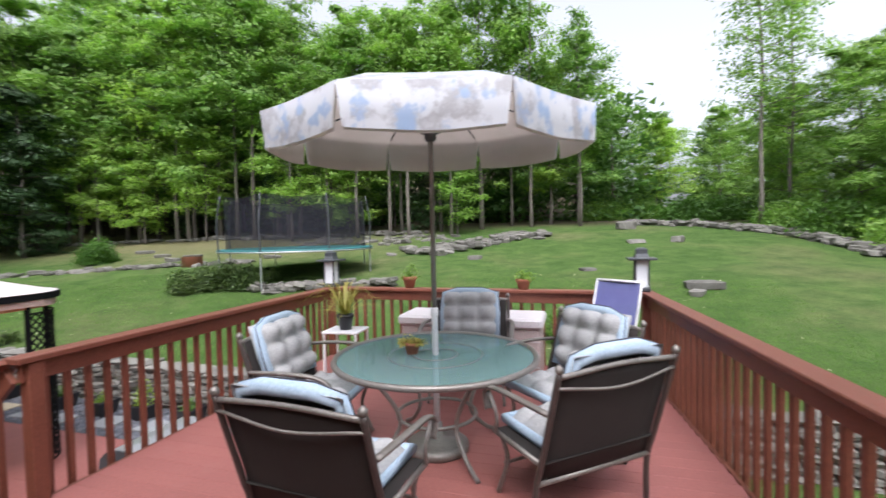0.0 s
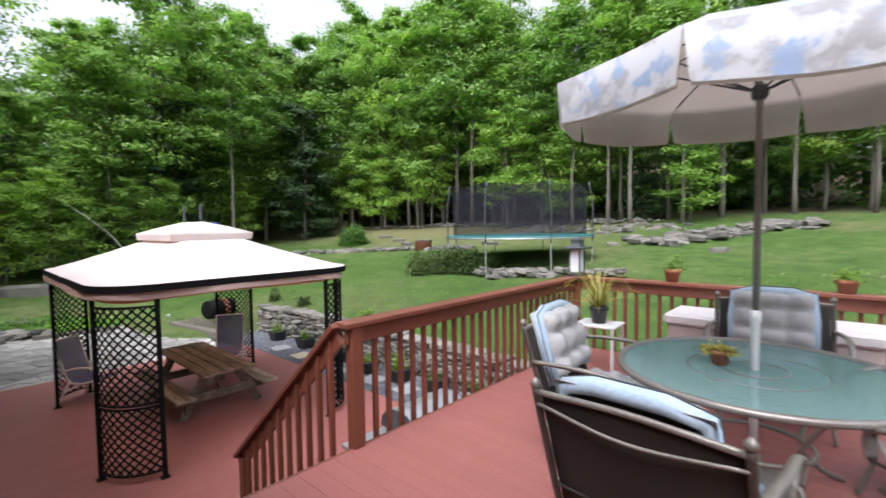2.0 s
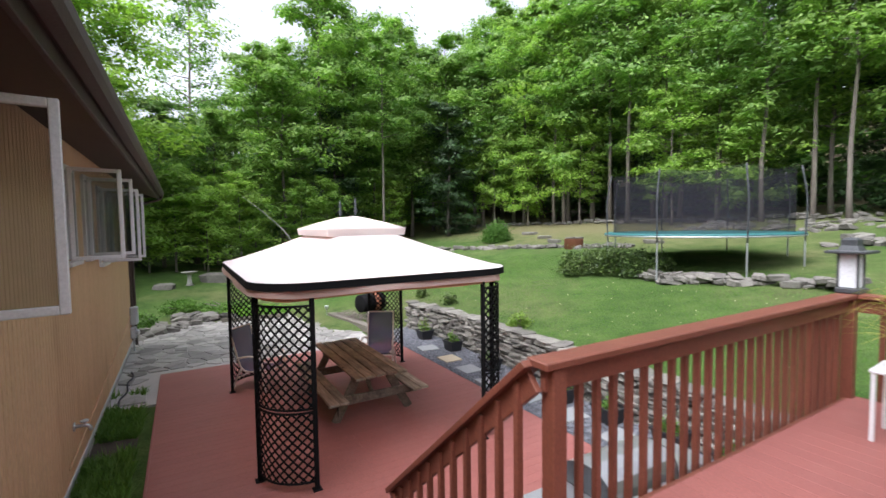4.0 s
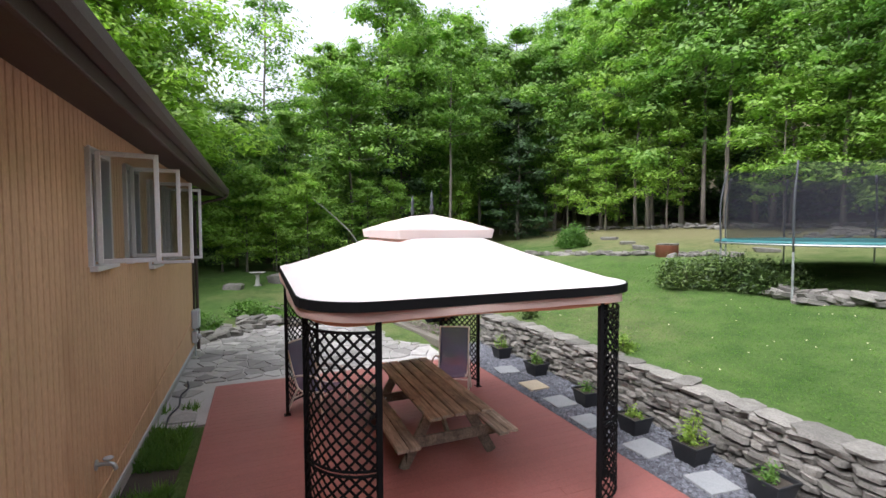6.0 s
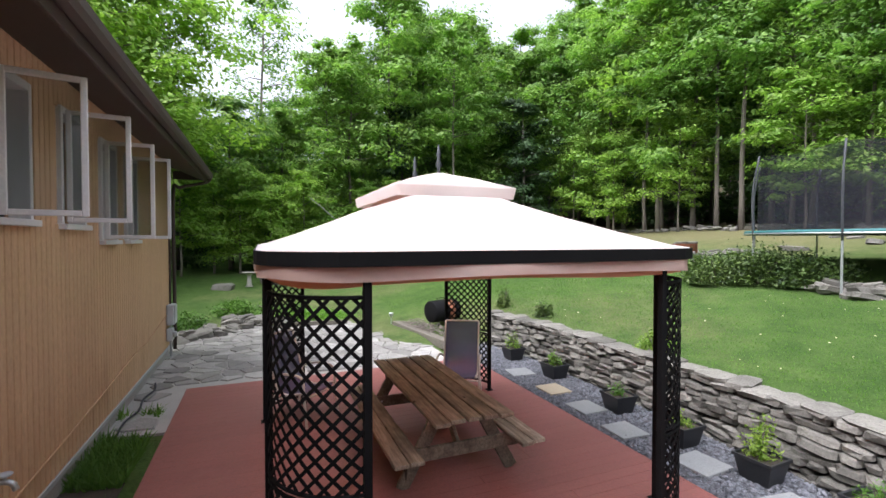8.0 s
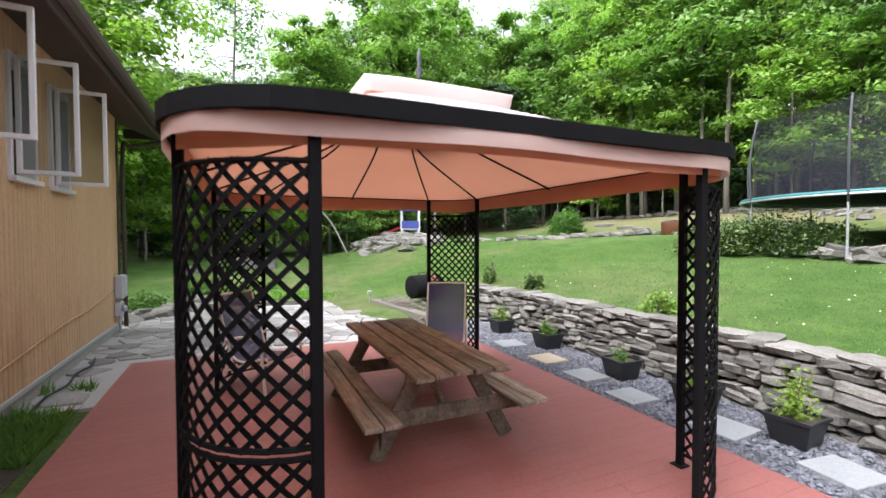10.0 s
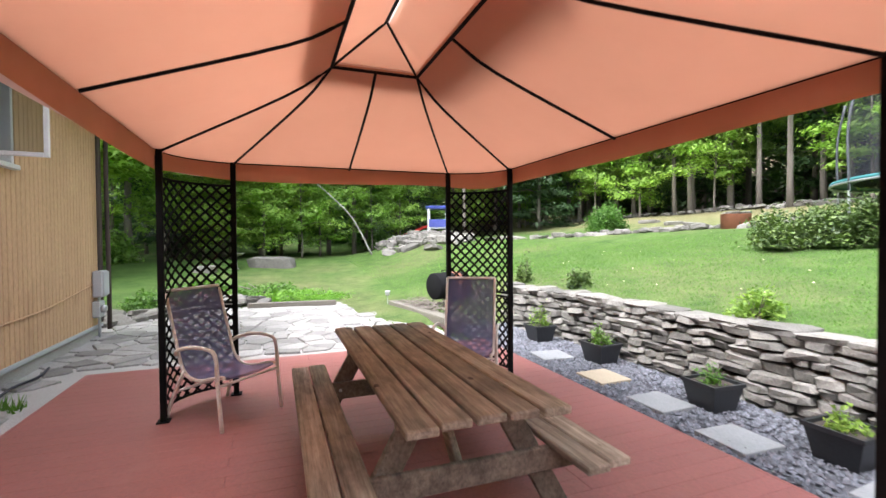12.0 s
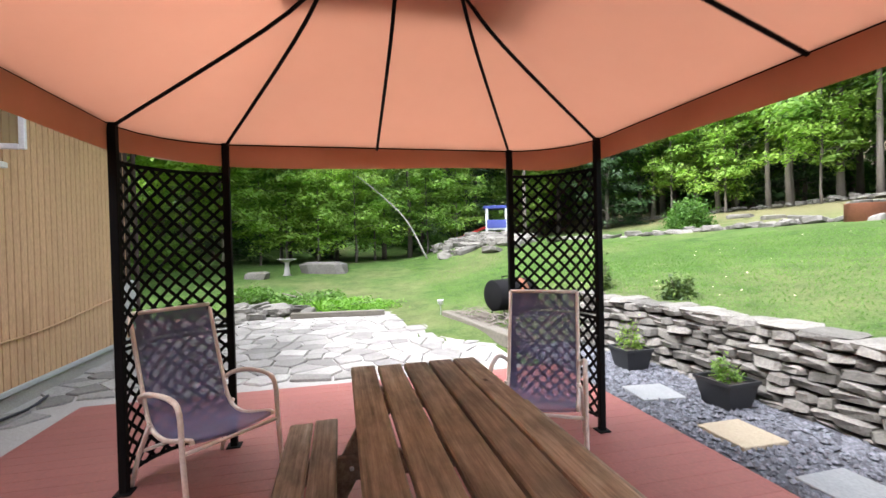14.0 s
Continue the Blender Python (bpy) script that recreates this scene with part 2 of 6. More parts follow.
M_TAN_FRAME = surf("beige_frame", (0.62, 0.555, 0.50), (0.74, 0.68, 0.62), 4, 60, 0.4, bumps=0.05)
M_DARK_SLING = cloth("dark_brown_sling", (0.016, 0.013, 0.012), (0.03, 0.025, 0.022), 0.1)
M_PATIO_FRAME = surf("bronze_frame", (0.15, 0.135, 0.12), (0.24, 0.22, 0.2), 5, 70, 0.4, 0.4, bumps=0.1)
M_DARK_FRAME = surf("dark_bronze_frame", (0.045, 0.034, 0.03), (0.085, 0.068, 0.06), 5, 70, 0.45, 0.2, bumps=0.1)
M_CUSHION = surf("pale_cushion", (0.27, 0.272, 0.272), (0.37, 0.37, 0.365), 4, 70, 0.9, bumps=0.2)
M_CUSHION_BLUE = surf("pale_blue_cushion", (0.27, 0.36, 0.45), (0.38, 0.47, 0.56), 5, 70, 0.9, bumps=0.2)
M_PIPING = surf("dark_piping", (0.02, 0.02, 0.03), (0.05, 0.05, 0.06), 5, 70, 0.8)
M_TABLE_GLASS = glass("green_glass", (0.20, 0.31, 0.31), 0.1, 0.5, (0.55, 0.72, 0.70))
M_PANE = glass("window_pane", (0.02, 0.025, 0.025), 0.01, 0.82, (0.93, 0.95, 0.94))
M_LANTERN_GLASS = surf("frosted_glass", (0.55, 0.58, 0.6), (0.7, 0.72, 0.74), 8, 60, 0.3, bumps=0.1)
M_GREY_METAL = surf("dark_grey_metal", (0.035, 0.04, 0.045), (0.08, 0.085, 0.09), 5, 60, 0.5, 0.3)
M_GALV = surf("galvanised_metal", (0.35, 0.37, 0.38), (0.5, 0.52, 0.53), 5, 60, 0.4, 0.7)
M_STEEL = surf("stainless_steel", (0.50, 0.50, 0.52), (0.62, 0.62, 0.64), 2, 90, 0.36, 0.85, stretch=(1, 12, 12), bumps=0.05)
M_GREY_BOX = surf("grey_plastic", (0.38, 0.40, 0.42), (0.46, 0.48, 0.5), 3, 50, 0.5, bumps=0.05)
M_BOX_LID = surf("pale_storage_plastic", (0.50, 0.47, 0.475), (0.60, 0.57, 0.575), 3, 60, 0.5, bumps=0.1)
M_BOX_BODY = surf("taupe_storage_plastic", (0.36, 0.29, 0.27), (0.45, 0.37, 0.35), 3, 60, 0.55, bumps=0.1)
M_TERRACOTTA = surf("terracotta", (0.28, 0.09, 0.05), (0.40, 0.15, 0.09), 5, 60, 0.85)
M_RUST = surf("rusty_iron", (0.16, 0.055, 0.03), (0.27, 0.10, 0.055), 6, 50, 0.9, bumps=0.5)
M_POT = surf("black_pot_plastic", (0.012, 0.013, 0.015), (0.025, 0.027, 0.03), 5, 60, 0.4, bumps=0.1)
M_BLUE = surf("blue_plastic", (0.04, 0.06, 0.26), (0.07, 0.09, 0.36), 3, 50, 0.4, bumps=0.05)
M_RED = surf("red_plastic", (0.45, 0.03, 0.025), (0.6, 0.05, 0.04), 3, 50, 0.4, bumps=0.05)
M_TEAL = surf("teal_padding", (0.012, 0.10, 0.105), (0.028, 0.16, 0.16), 3, 50, 0.6, bumps=0.1)
M_DRAPE = surf("pale_curtain", (0.35, 0.36, 0.38), (0.5, 0.5, 0.52), 4, 60, 0.9)
# near-black colour stands in for the dimness of the unlit room
M_ROOM_SHADE = surf("room_shade_wall", (0.03, 0.03, 0.03), (0.06, 0.055, 0.05), 1, 30, 0.9)


def lawn_material():
    m, t, b, _ = mat_nodes("lawn")
    p = world_pos(t)
    n_big, n_mid, n_fine = noise_node(t, p, 0.22, 5), noise_node(t, p, 1.6, 6, 0.7), noise_node(t, p, 28, 4, 0.7)
    c = ramp(t, n_big, ((0.3, (0.042, 0.09, 0.019)), (0.5, (0.062, 0.116, 0.029)), (0.68, (0.104, 0.128, 0.052))))
    c = mixc(t, 0.6, c, mixc(t, 1.0, c, ramp(t, n_mid, ((0.34, (0.48, 0.6, 0.45)), (0.64, (1.6, 1.3, 1.5)))), "MULTIPLY"))
    c = mixc(t, 0.8, c, mixc(t, 1.0, c, ramp(t, n_fine, ((0.3, (0.55, 0.6, 0.5)), (0.7, (1.45, 1.4, 1.4)))), "MULTIPLY"))
    # dry, leaf-strewn ground far up the slope and bare soil in the wood
    sep = t.nodes.new("ShaderNodeSeparateXYZ")
    link(t, p, sep.inputs[0])
    add = t.nodes.new("ShaderNodeMath")
    add.operation = "MULTIPLY_ADD"
    link(t, n_mid, add.inputs[0])
    add.inputs[1].default_value = 9.0
    link(t, sep.outputs["Y"], add.inputs[2])
    up = t.nodes.new("ShaderNodeMapRange")
    up.inputs["From Min"].default_value, up.inputs["From Max"].default_value = 19.5, 25.0
    link(t, add.outputs[0], up.inputs["Value"])
    west = t.nodes.new("ShaderNodeMapRange")
    west.inputs["From Min"].default_value, west.inputs["From Max"].default_value = -6.0, -14.0
    link(t, sep.outputs["X"], west.inputs["Value"])
    both = t.nodes.new("ShaderNodeMath")
    both.operation = "MULTIPLY"
    link(t, up.outputs[0], both.inputs[0])
    link(t, west.outputs[0], both.inputs[1])
    c = mixc(t, both.outputs[0], c, ramp(t, n_fine, ((0.3, (0.11, 0.108, 0.05)), (0.7, (0.21, 0.192, 0.1)))))
    wood = t.nodes.new("ShaderNodeMapRange")
    wood.inputs["From Min"].default_value, wood.inputs["From Max"].default_value = 31.0, 35.0
    link(t, add.outputs[0], wood.inputs["Value"])
    c = mixc(t, wood.outputs[0], c, ramp(t, n_mid, ((0.3, (0.05, 0.04, 0.025)), (0.7, (0.10, 0.085, 0.05)))))
    link(t, c, b.inputs["Base Color"])
    b.inputs["Roughness"].default_value = 0.95
    b.inputs["Specular IOR Level"].default_value = 0.15
    bump(t, b, n_fine, 0.9, 0.04)
    return m


M_LAWN = lawn_material()


def floral_material():
    m, t, b, out = mat_nodes("floral_umbrella_cloth")
    p = world_pos(t)
    n1, n2, n3 = noise_node(t, p, 6.5, 4), noise_node(t, scaled(t, p, (1, 1.3, 1)), 8.0, 3), noise_node(t, p, 60, 2)
    c = ramp(t, n1, ((0.50, (0.62, 0.64, 0.68)), (0.60, (0.33, 0.33, 0.35)), (0.70, (0.52, 0.53, 0.56))))
    c = mixc(t, ramp(t, n2, ((0.53, (0, 0, 0)), (0.62, (1, 1, 1)))), c, (0.27, 0.40, 0.60))
    link(t, c, b.inputs["Base Color"])
    b.inputs["Roughness"].default_value = 0.6
    bump(t, b, n3, 0.1, 0.003)
    tr = t.nodes.new("ShaderNodeBsdfTranslucent")
    tr.inputs["Color"].default_value = (0.75, 0.70, 0.66, 1)
    ms = t.nodes.new("ShaderNodeMixShader")
    ms.inputs[0].default_value = 0.42
    link(t, b.outputs[0], ms.inputs[1])
    link(t, tr.outputs[0], ms.inputs[2])
    link(t, ms.outputs[0], out.inputs["Surface"])
    return m


M_FLORAL = floral_material()
M_UMB_IN = cloth("grey_beige_umbrella_lining", (0.56, 0.51, 0.47), (0.66, 0.61, 0.57), 0.68)


# ---- building helpers ----
def thing(name, x, y, z, rz=0, label="", category="", group="", kind=""):
    ob = new(name)
    ob.empty_display_size = 0.1
    ob.matrix_world = pose(x, y, z, 0, 0, rz)
    return tagged(ob, label, category, group, kind)


def part(name, bm, material, parent=None, label="", smooth=False, loc=None):
    bmesh.ops.recalc_face_normals(bm, faces=bm.faces)
    me = bpy.data.meshes.new(name)
    bm.to_mesh(me)
    bm.free()
    return part_of(name, me, material, parent, label, smooth, loc)


def part_of(name, me, material, parent=None, label="", smooth=False, loc=None):
    if material and not me.materials:
        me.materials.append(material)
    if smooth:
        me.shade_smooth()
    ob = new(name, me)
    if parent:
        ob.parent = parent
    if loc is not None:
        ob.matrix_basis = loc if isinstance(loc, Matrix) else Matrix.Translation(loc)
    if label:
        ob["label"] = label
    return ob


def single(name, bm, material, label, category, group="", kind="", smooth=False, loc=None):
    return tagged(part(name, bm, material, None, "", smooth, loc), label, category, group, kind)


def B():
    return bmesh.new()


def cbox(bm, x0, x1, y0, y1, z0, z1, b=0.004, m=None):
    """A box with chamfered edges."""
    c = Vector(((x0 + x1) / 2, (y0 + y1) / 2, (z0 + z1) / 2))
    h = Vector((abs(x1 - x0) / 2, abs(y1 - y0) / 2, abs(z1 - z0) / 2))
    b = min(b, 0.45 * min(h))
    v = {}
    for sx in (-1, 1):
        for sy in (-1, 1):
            for sz in (-1, 1):
                for k in range(3):
                    p = Vector((sx * (h.x - b), sy * (h.y - b), sz * (h.z - b)))
                    p[k] = (sx, sy, sz)[k] * h[k]
                    p = p + c
                    v[sx, sy, sz, k] = bm.verts.new(m @ p if m else p)
    for k in range(3):
        i, j = (k + 1) % 3, (k + 2) % 3
        for s in (-1, 1):
            ring = []
            for a, d in ((-1, -1), (1, -1), (1, 1), (-1, 1)):
                q = [0, 0, 0]
                q[k], q[i], q[j] = s, a, d
                ring.append(v[(*q, k)])
            bm.faces.new(ring)
        for a in (-1, 1):
            for d in (-1, 1):
                q0, q1 = [0, 0, 0], [0, 0, 0]
                q0[k], q1[k] = -1, 1
                q0[i] = q1[i] = a
                q0[j] = q1[j] = d
                bm.faces.new((v[(*q0, i)], v[(*q1, i)], v[(*q1, j)], v[(*q0, j)]))
    for sx in (-1, 1):
        for sy in (-1, 1):
            for sz in (-1, 1):
                bm.faces.new([v[sx, sy, sz, k] for k in range(3)])
    return bm


def beam(bm, a, c, w, h, b=0.004, up=(0, 0, 1)):
    """A squared timber from a to c, w wide and h deep."""
    a, c = Vector(a), Vector(c)
    d = (c - a)
    x = d.normalized()
    y = Vector(up).cross(x)
    y = y.normalized() if y.length > 1e-4 else Vector((0, 1, 0))
    z = x.cross(y)
    m = Matrix((x, y, z)).transposed().to_4x4()
    m.translation = a
    return cbox(bm, 0, d.length, -w / 2, w / 2, -h / 2, h / 2, b, m)


def tube(bm, pts, r, n=8, closed=False):
    """A round bar along points; r: a radius, or one for each point."""
    pts = [Vector(p) for p in pts]
    rs = r if isinstance(r, (list, tuple)) else [r] * len(pts)
    rings = []
    side = None
    for i, p in enumerate(pts):
        if closed:
            d = pts[(i + 1) % len(pts)] - pts[i - 1]
        else:
            d = pts[min(i + 1, len(pts) - 1)] - pts[max(i - 1, 0)]
        d.normalize()
        if side is None:
            side = d.orthogonal().normalized()
        else:
            side = side - d * side.dot(d)
            side = side.normalized() if side.length > 1e-5 else d.orthogonal().normalized()
        up = d.cross(side)
        rings.append([bm.verts.new(p + rs[i] * (math.cos(k * 2 * math.pi / n) * side + math.sin(k * 2 * math.pi / n) * up)) for k in range(n)])
    count = len(rings)
    for i in range(count if closed else count - 1):
        a, c = rings[i], rings[(i + 1) % count]
        for k in range(n):
            bm.faces.new((a[k], a[(k + 1) % n], c[(k + 1) % n], c[k]))
    if not closed:
        bm.faces.new(rings[0])
        bm.faces.new(rings[-1])
    return bm


def lathe(bm, profile, n=20, m=None, x=0, y=0):
    """Turns (radius, height) pairs round the z axis."""
    rings = []
    for r, z in profile:
        ring = []
        for k in range(n):
            a = 2 * math.pi * k / n
            p = Vector((x + max(r, 0.0005) * math.cos(a), y + max(r, 0.0005) * math.sin(a), z))
            ring.append(bm.verts.new(m @ p if m else p))
        rings.append(ring)
    for a, c in zip(rings, rings[1:]):
        for k in range(n):
            bm.faces.new((a[k], a[(k + 1) % n], c[(k + 1) % n], c[k]))
    bm.faces.new(rings[0])
    bm.faces.new(rings[-1])
    return bm


def sheet(bm, grid, thick=0.0):
    """A surface over rows of points, with a thickness below if given."""
    vs = [[bm.verts.new(p) for p in row] for row in grid]
    faces = []
    for i in range(len(vs) - 1):
        for j in range(len(vs[0]) - 1):
            faces.append(bm.faces.new((vs[i][j], vs[i][j + 1], vs[i + 1][j + 1], vs[i + 1][j])))
    if thick:
        bmesh.ops.recalc_face_normals(bm, faces=faces)
        bmesh.ops.solidify(bm, geom=faces, thickness=thick)
    return bm


def arc(cx, cy, z, r, a0, a1, n):
    return [(cx + r * math.cos(radians(a0 + (a1 - a0) * i / n)), cy + r * math.sin(radians(a0 + (a1 - a0) * i / n)), z) for i in range(n + 1)]


def bent(points, n=6):
    """A smooth run through the points."""
    ps = [Vector(p) for p in points]
    ps = [2 * ps[0] - ps[1]] + ps + [2 * ps[-1] - ps[-2]]
    out = []
    for i in range(1, len(ps) - 2):
        p0, p1, p2, p3 = ps[i - 1:i + 3]
        for k in range(n):
            t = k / n
            out.append(0.5 * (2 * p1 + (p2 - p0) * t + (2 * p0 - 5 * p1 + 4 * p2 - p3) * t * t + (3 * p1 - p0 - 3 * p2 + p3) * t ** 3))
    out.append(ps[-2])
    return out


def step(a, b, v):
    t = min(1, max(0, (v - a) / (b - a)))
    return t * t * (3 - 2 * t)


# ---- levels ----
LOW = -1.30     # lower deck
WALL_Y = 6.15   # face of the dry-stone wall
HILL_Y = [6.55, 11.0, 14.0, 16.8, 22.0, 25.0, 30.0, 40.0, 60.0, 120.0]
HILL_Z = [-0.66, -0.07, 0.36, 0.62, 1.38, 1.73, 2.15, 2.74, 3.7, 6.2]


def ground_z(x, y):
    hill = float(np.interp(y, HILL_Y, HILL_Z))
    if x > 3:
        hill -= 0.02 * (x - 3) * step(12, 20, y)
    flat = -1.37 + 0.085 * max(0.0, min(9.0, -16.5 - x))
    if y < -4:
        flat += 0.03 * (-4 - y)
    if x < -12.9:
        k = step(3.0, 8.5, y) if x < -14 else step(6.38, 6.56, y) + (step(3.0, 8.5, y) - step(6.38, 6.56, y)) * step(-12.9, -14, x)
    else:
        k = step(6.38, 6.56, y)
    z = flat + (hill - flat) * k
    if x < 2:
        z += 0.45 * max(0.0, min(28.0, y - 38)) * step(2, -3, x)
    z += 0.5 * max(0.0, min(24.0, -43 - x))
    mound = math.exp(-(((x + 27) / 3.8) ** 2 + ((y - 9.0) / 2.6) ** 2))
    z += 0.75 * mound
    return z + 0.05 * noise.noise((x * 0.3, y * 0.3, 0)) * step(6.6, 9, y)


# ---- ground ----
def build_ground():
    xs = sorted(set([round(v, 2) for v in np.concatenate([np.arange(-40, 14, 0.6), np.arange(14, 60, 4), np.arange(-120, -40, 5), (-13.4, -14.0, -12.9), (-4000, -800, -250, 100, 250, 800, 4000)])]))
    ys = sorted(set([round(v, 2) for v in np.concatenate([np.arange(-8, 34, 0.6), np.arange(34, 70, 4), np.arange(-60, -8, 5), (6.3, 6.38, 6.43, 6.5, 6.56, 6.7), (-4000, -800, -200, 100, 160, 300, 800, 4000)])]))
    verts = [(x, y, ground_z(x, y)) for y in ys for x in xs]
    n = len(xs)
    faces = [(j * n + i, j * n + i + 1, (j + 1) * n + i + 1, (j + 1) * n + i) for j in range(len(ys) - 1) for i in range(n - 1)]
    me = bpy.data.meshes.new("ground")
    me.from_pydata(verts, [], faces)
    me.shade_smooth()
    return tagged(part_of("ground", me, M_LAWN), "sloping green lawn with dry patches and woodland floor", "lawn", kind="structure")


build_ground()


# ---- house ----
WALL_TOP = 2.71
HOUSE_Y = -0.66
WINDOWS = [(-4.84, -4.10, 1.18, 2.26), (-8.48, -7.84, 1.25, 2.34), (-9.72, -9.07, 1.24, 2.34), (-10.88, -10.24, 1.08, 2.28), (-11.96, -11.32, 1.08, 2.28)]


def build_house():
    # wall with real openings, in strips between and over the windows
    wall = thing("wall_house", 0, HOUSE_Y, 0, label="tan grooved wood siding wall of the house", category="wall", kind="structure")
    cuts = sorted(WINDOWS)
    bm = B()
    x = -14.58
    for a, c, z0, z1 in cuts + [(9.0, 9.0, 0, 0)]:
        cbox(bm, x, a, -0.16, -0.012, -1.12, WALL_TOP, 0.001)
        if c > a:
            cbox(bm, a, c, -0.16, -0.012, -1.12, z0, 0.001)
            cbox(bm, a, c, -0.16, -0.012, z1, WALL_TOP, 0.001)
        x = c
    part("sheathing", bm, M_SIDING, wall)
    # grooved boards: narrow strips with shadow gaps
    strips = {}
    pitch = 0.102
    n = int((9.0 + 14.58) / pitch)
    for i in range(n):
        x0 = -14.58 + i * pitch
        spans = [(-1.12, WALL_TOP)]
        for a, c, w0, w1 in WINDOWS:
            if x0 + pitch > a - 0.01 and x0 < c + 0.01:
                spans = [(-1.12, w0 - 0.01), (w1 + 0.01, WALL_TOP)]
        if x0 > 0.5:
            continue
        for z0, z1 in spans:
            key = (round(z0, 2), round(z1, 2))
            if key not in strips:
                bm = cbox(B(), 0, pitch - 0.013, -0.0118, 0.006, z0, z1, 0.004)
                bmesh.ops.recalc_face_normals(bm, faces=bm.faces)
                me = bpy.data.meshes.new("board")
                bm.to_mesh(me)
                bm.free()
                strips[key] = me
            part_of("board", strips[key], M_SIDING, wall, loc=(x0, 0, 0))
    # horizontal seam in the siding, drip strip and foundation
    single("foundation", cbox(B(), -14.56, 9, HOUSE_Y - 0.16, HOUSE_Y - 0.02, -1.6, -1.12, 0.004), M_GREY_FOUND, "low grey concrete foundation under the siding", "foundation", kind="structure")
    single("trim", cbox(B(), -14.60, 9, HOUSE_Y - 0.02, HOUSE_Y + 0.02, -1.17, -1.115, 0.004), M_GREY_BOX, "pale strip along the wall foot", "trim", kind="structure")
    single("corner_trim", cbox(B(), -14.64, -14.52, HOUSE_Y - 0.1, HOUSE_Y + 0.022, -1.1, WALL_TOP, 0.004), M_BROWN, "dark brown corner board of the house", "trim", kind="structure")
    # west and east end walls and the room behind, closed
    for name, x0, x1 in (("wall_west", -14.58, -14.43), ("wall_east", 8.9, 9.05)):
        single(name, cbox(B(), x0, x1, -9, HOUSE_Y - 0.165, -1.6, WALL_TOP + 1.2, 0.003), M_SIDING, "tan siding end wall of the house", "wall", kind="structure")
    single("wall_back", cbox(B(), -14.42, 8.89, -9.0, -8.85, -1.6, WALL_TOP, 0.003), M_SIDING, "tan siding rear wall of the house", "wall", kind="structure")
    single("wall_inside", cbox(B(), -14.4, 8.85, -3.2, -3.1, -1.1, WALL_TOP, 0.003), M_ROOM_SHADE, "plain wall inside the house, coloured dark for the unlit room", "wall", kind="structure")
    single("ceiling", cbox(B(), -14.4, 8.85, -8.8, HOUSE_Y - 0.17, 2.5, 2.55, 0.003), M_ROOM_SHADE, "plain ceiling inside the house, coloured dark for the unlit room", "ceiling", kind="structure")
    # roof, soffit, fascia and gutter
    roof = thing("roof", 0, 0, 0, label="brown shingled roof with dark brown overhanging eave", category="roof", kind="structure")
    bm = B()
    sheet(bm, [[(-15.25, 0.06, 2.56), (9.3, 0.06, 2.56)], [(-15.25, -4.8, 4.3), (9.3, -4.8, 4.3)], [(-15.25, -9.6, 2.5), (9.3, -9.6, 2.5)]], 0.06)
    part("shingles", bm, M_SHINGLE, roof)
    bm = B()
    sheet(bm, [[(-15.2, 0.0, 2.40), (9.2, 0.0, 2.40)], [(-15.2, HOUSE_Y - 0.1, 2.72), (9.2, HOUSE_Y - 0.1, 2.72)]], 0.02)
    part("soffit", bm, M_BROWN, roof, "dark brown soffit boards")
    part("fascia", cbox(B(), -15.22, 9.2, -0.012, 0.02, 2.37, 2.60, 0.004), M_BROWN, roof)
    part("rake_board", cbox(B(), -15.24, -15.20, HOUSE_Y, -0.02, 2.42, 2.60, 0.004), M_BROWN, roof)
    prof = [(0.022, 2.56), (0.022, 2.46), (0.05, 2.44), (0.11, 2.45), (0.13, 2.50), (0.13, 2.57)]
    bm = B()
    sheet(bm, [[(-15.22, y, z) for y, z in prof], [(9.2, y, z) for y, z in prof]], 0.004)
    single("gutter", bm, M_BROWN, "dark brown metal gutter along the eave", "gutter", kind="structure")
    bm = tube(B(), bent([(-15.1, 0.08, 2.46), (-15.1, 0.0, 2.36), (-14.8, -0.46, 2.2), (-14.7, -0.58, 2.05), (-14.7, -0.58, 0), (-14.7, -0.58, -1.25)], 5), 0.035, 8)
    single("downpipe", bm, M_BROWN, "dark brown downpipe at the house corner", "downpipe", kind="structure", smooth=True)


build_house()


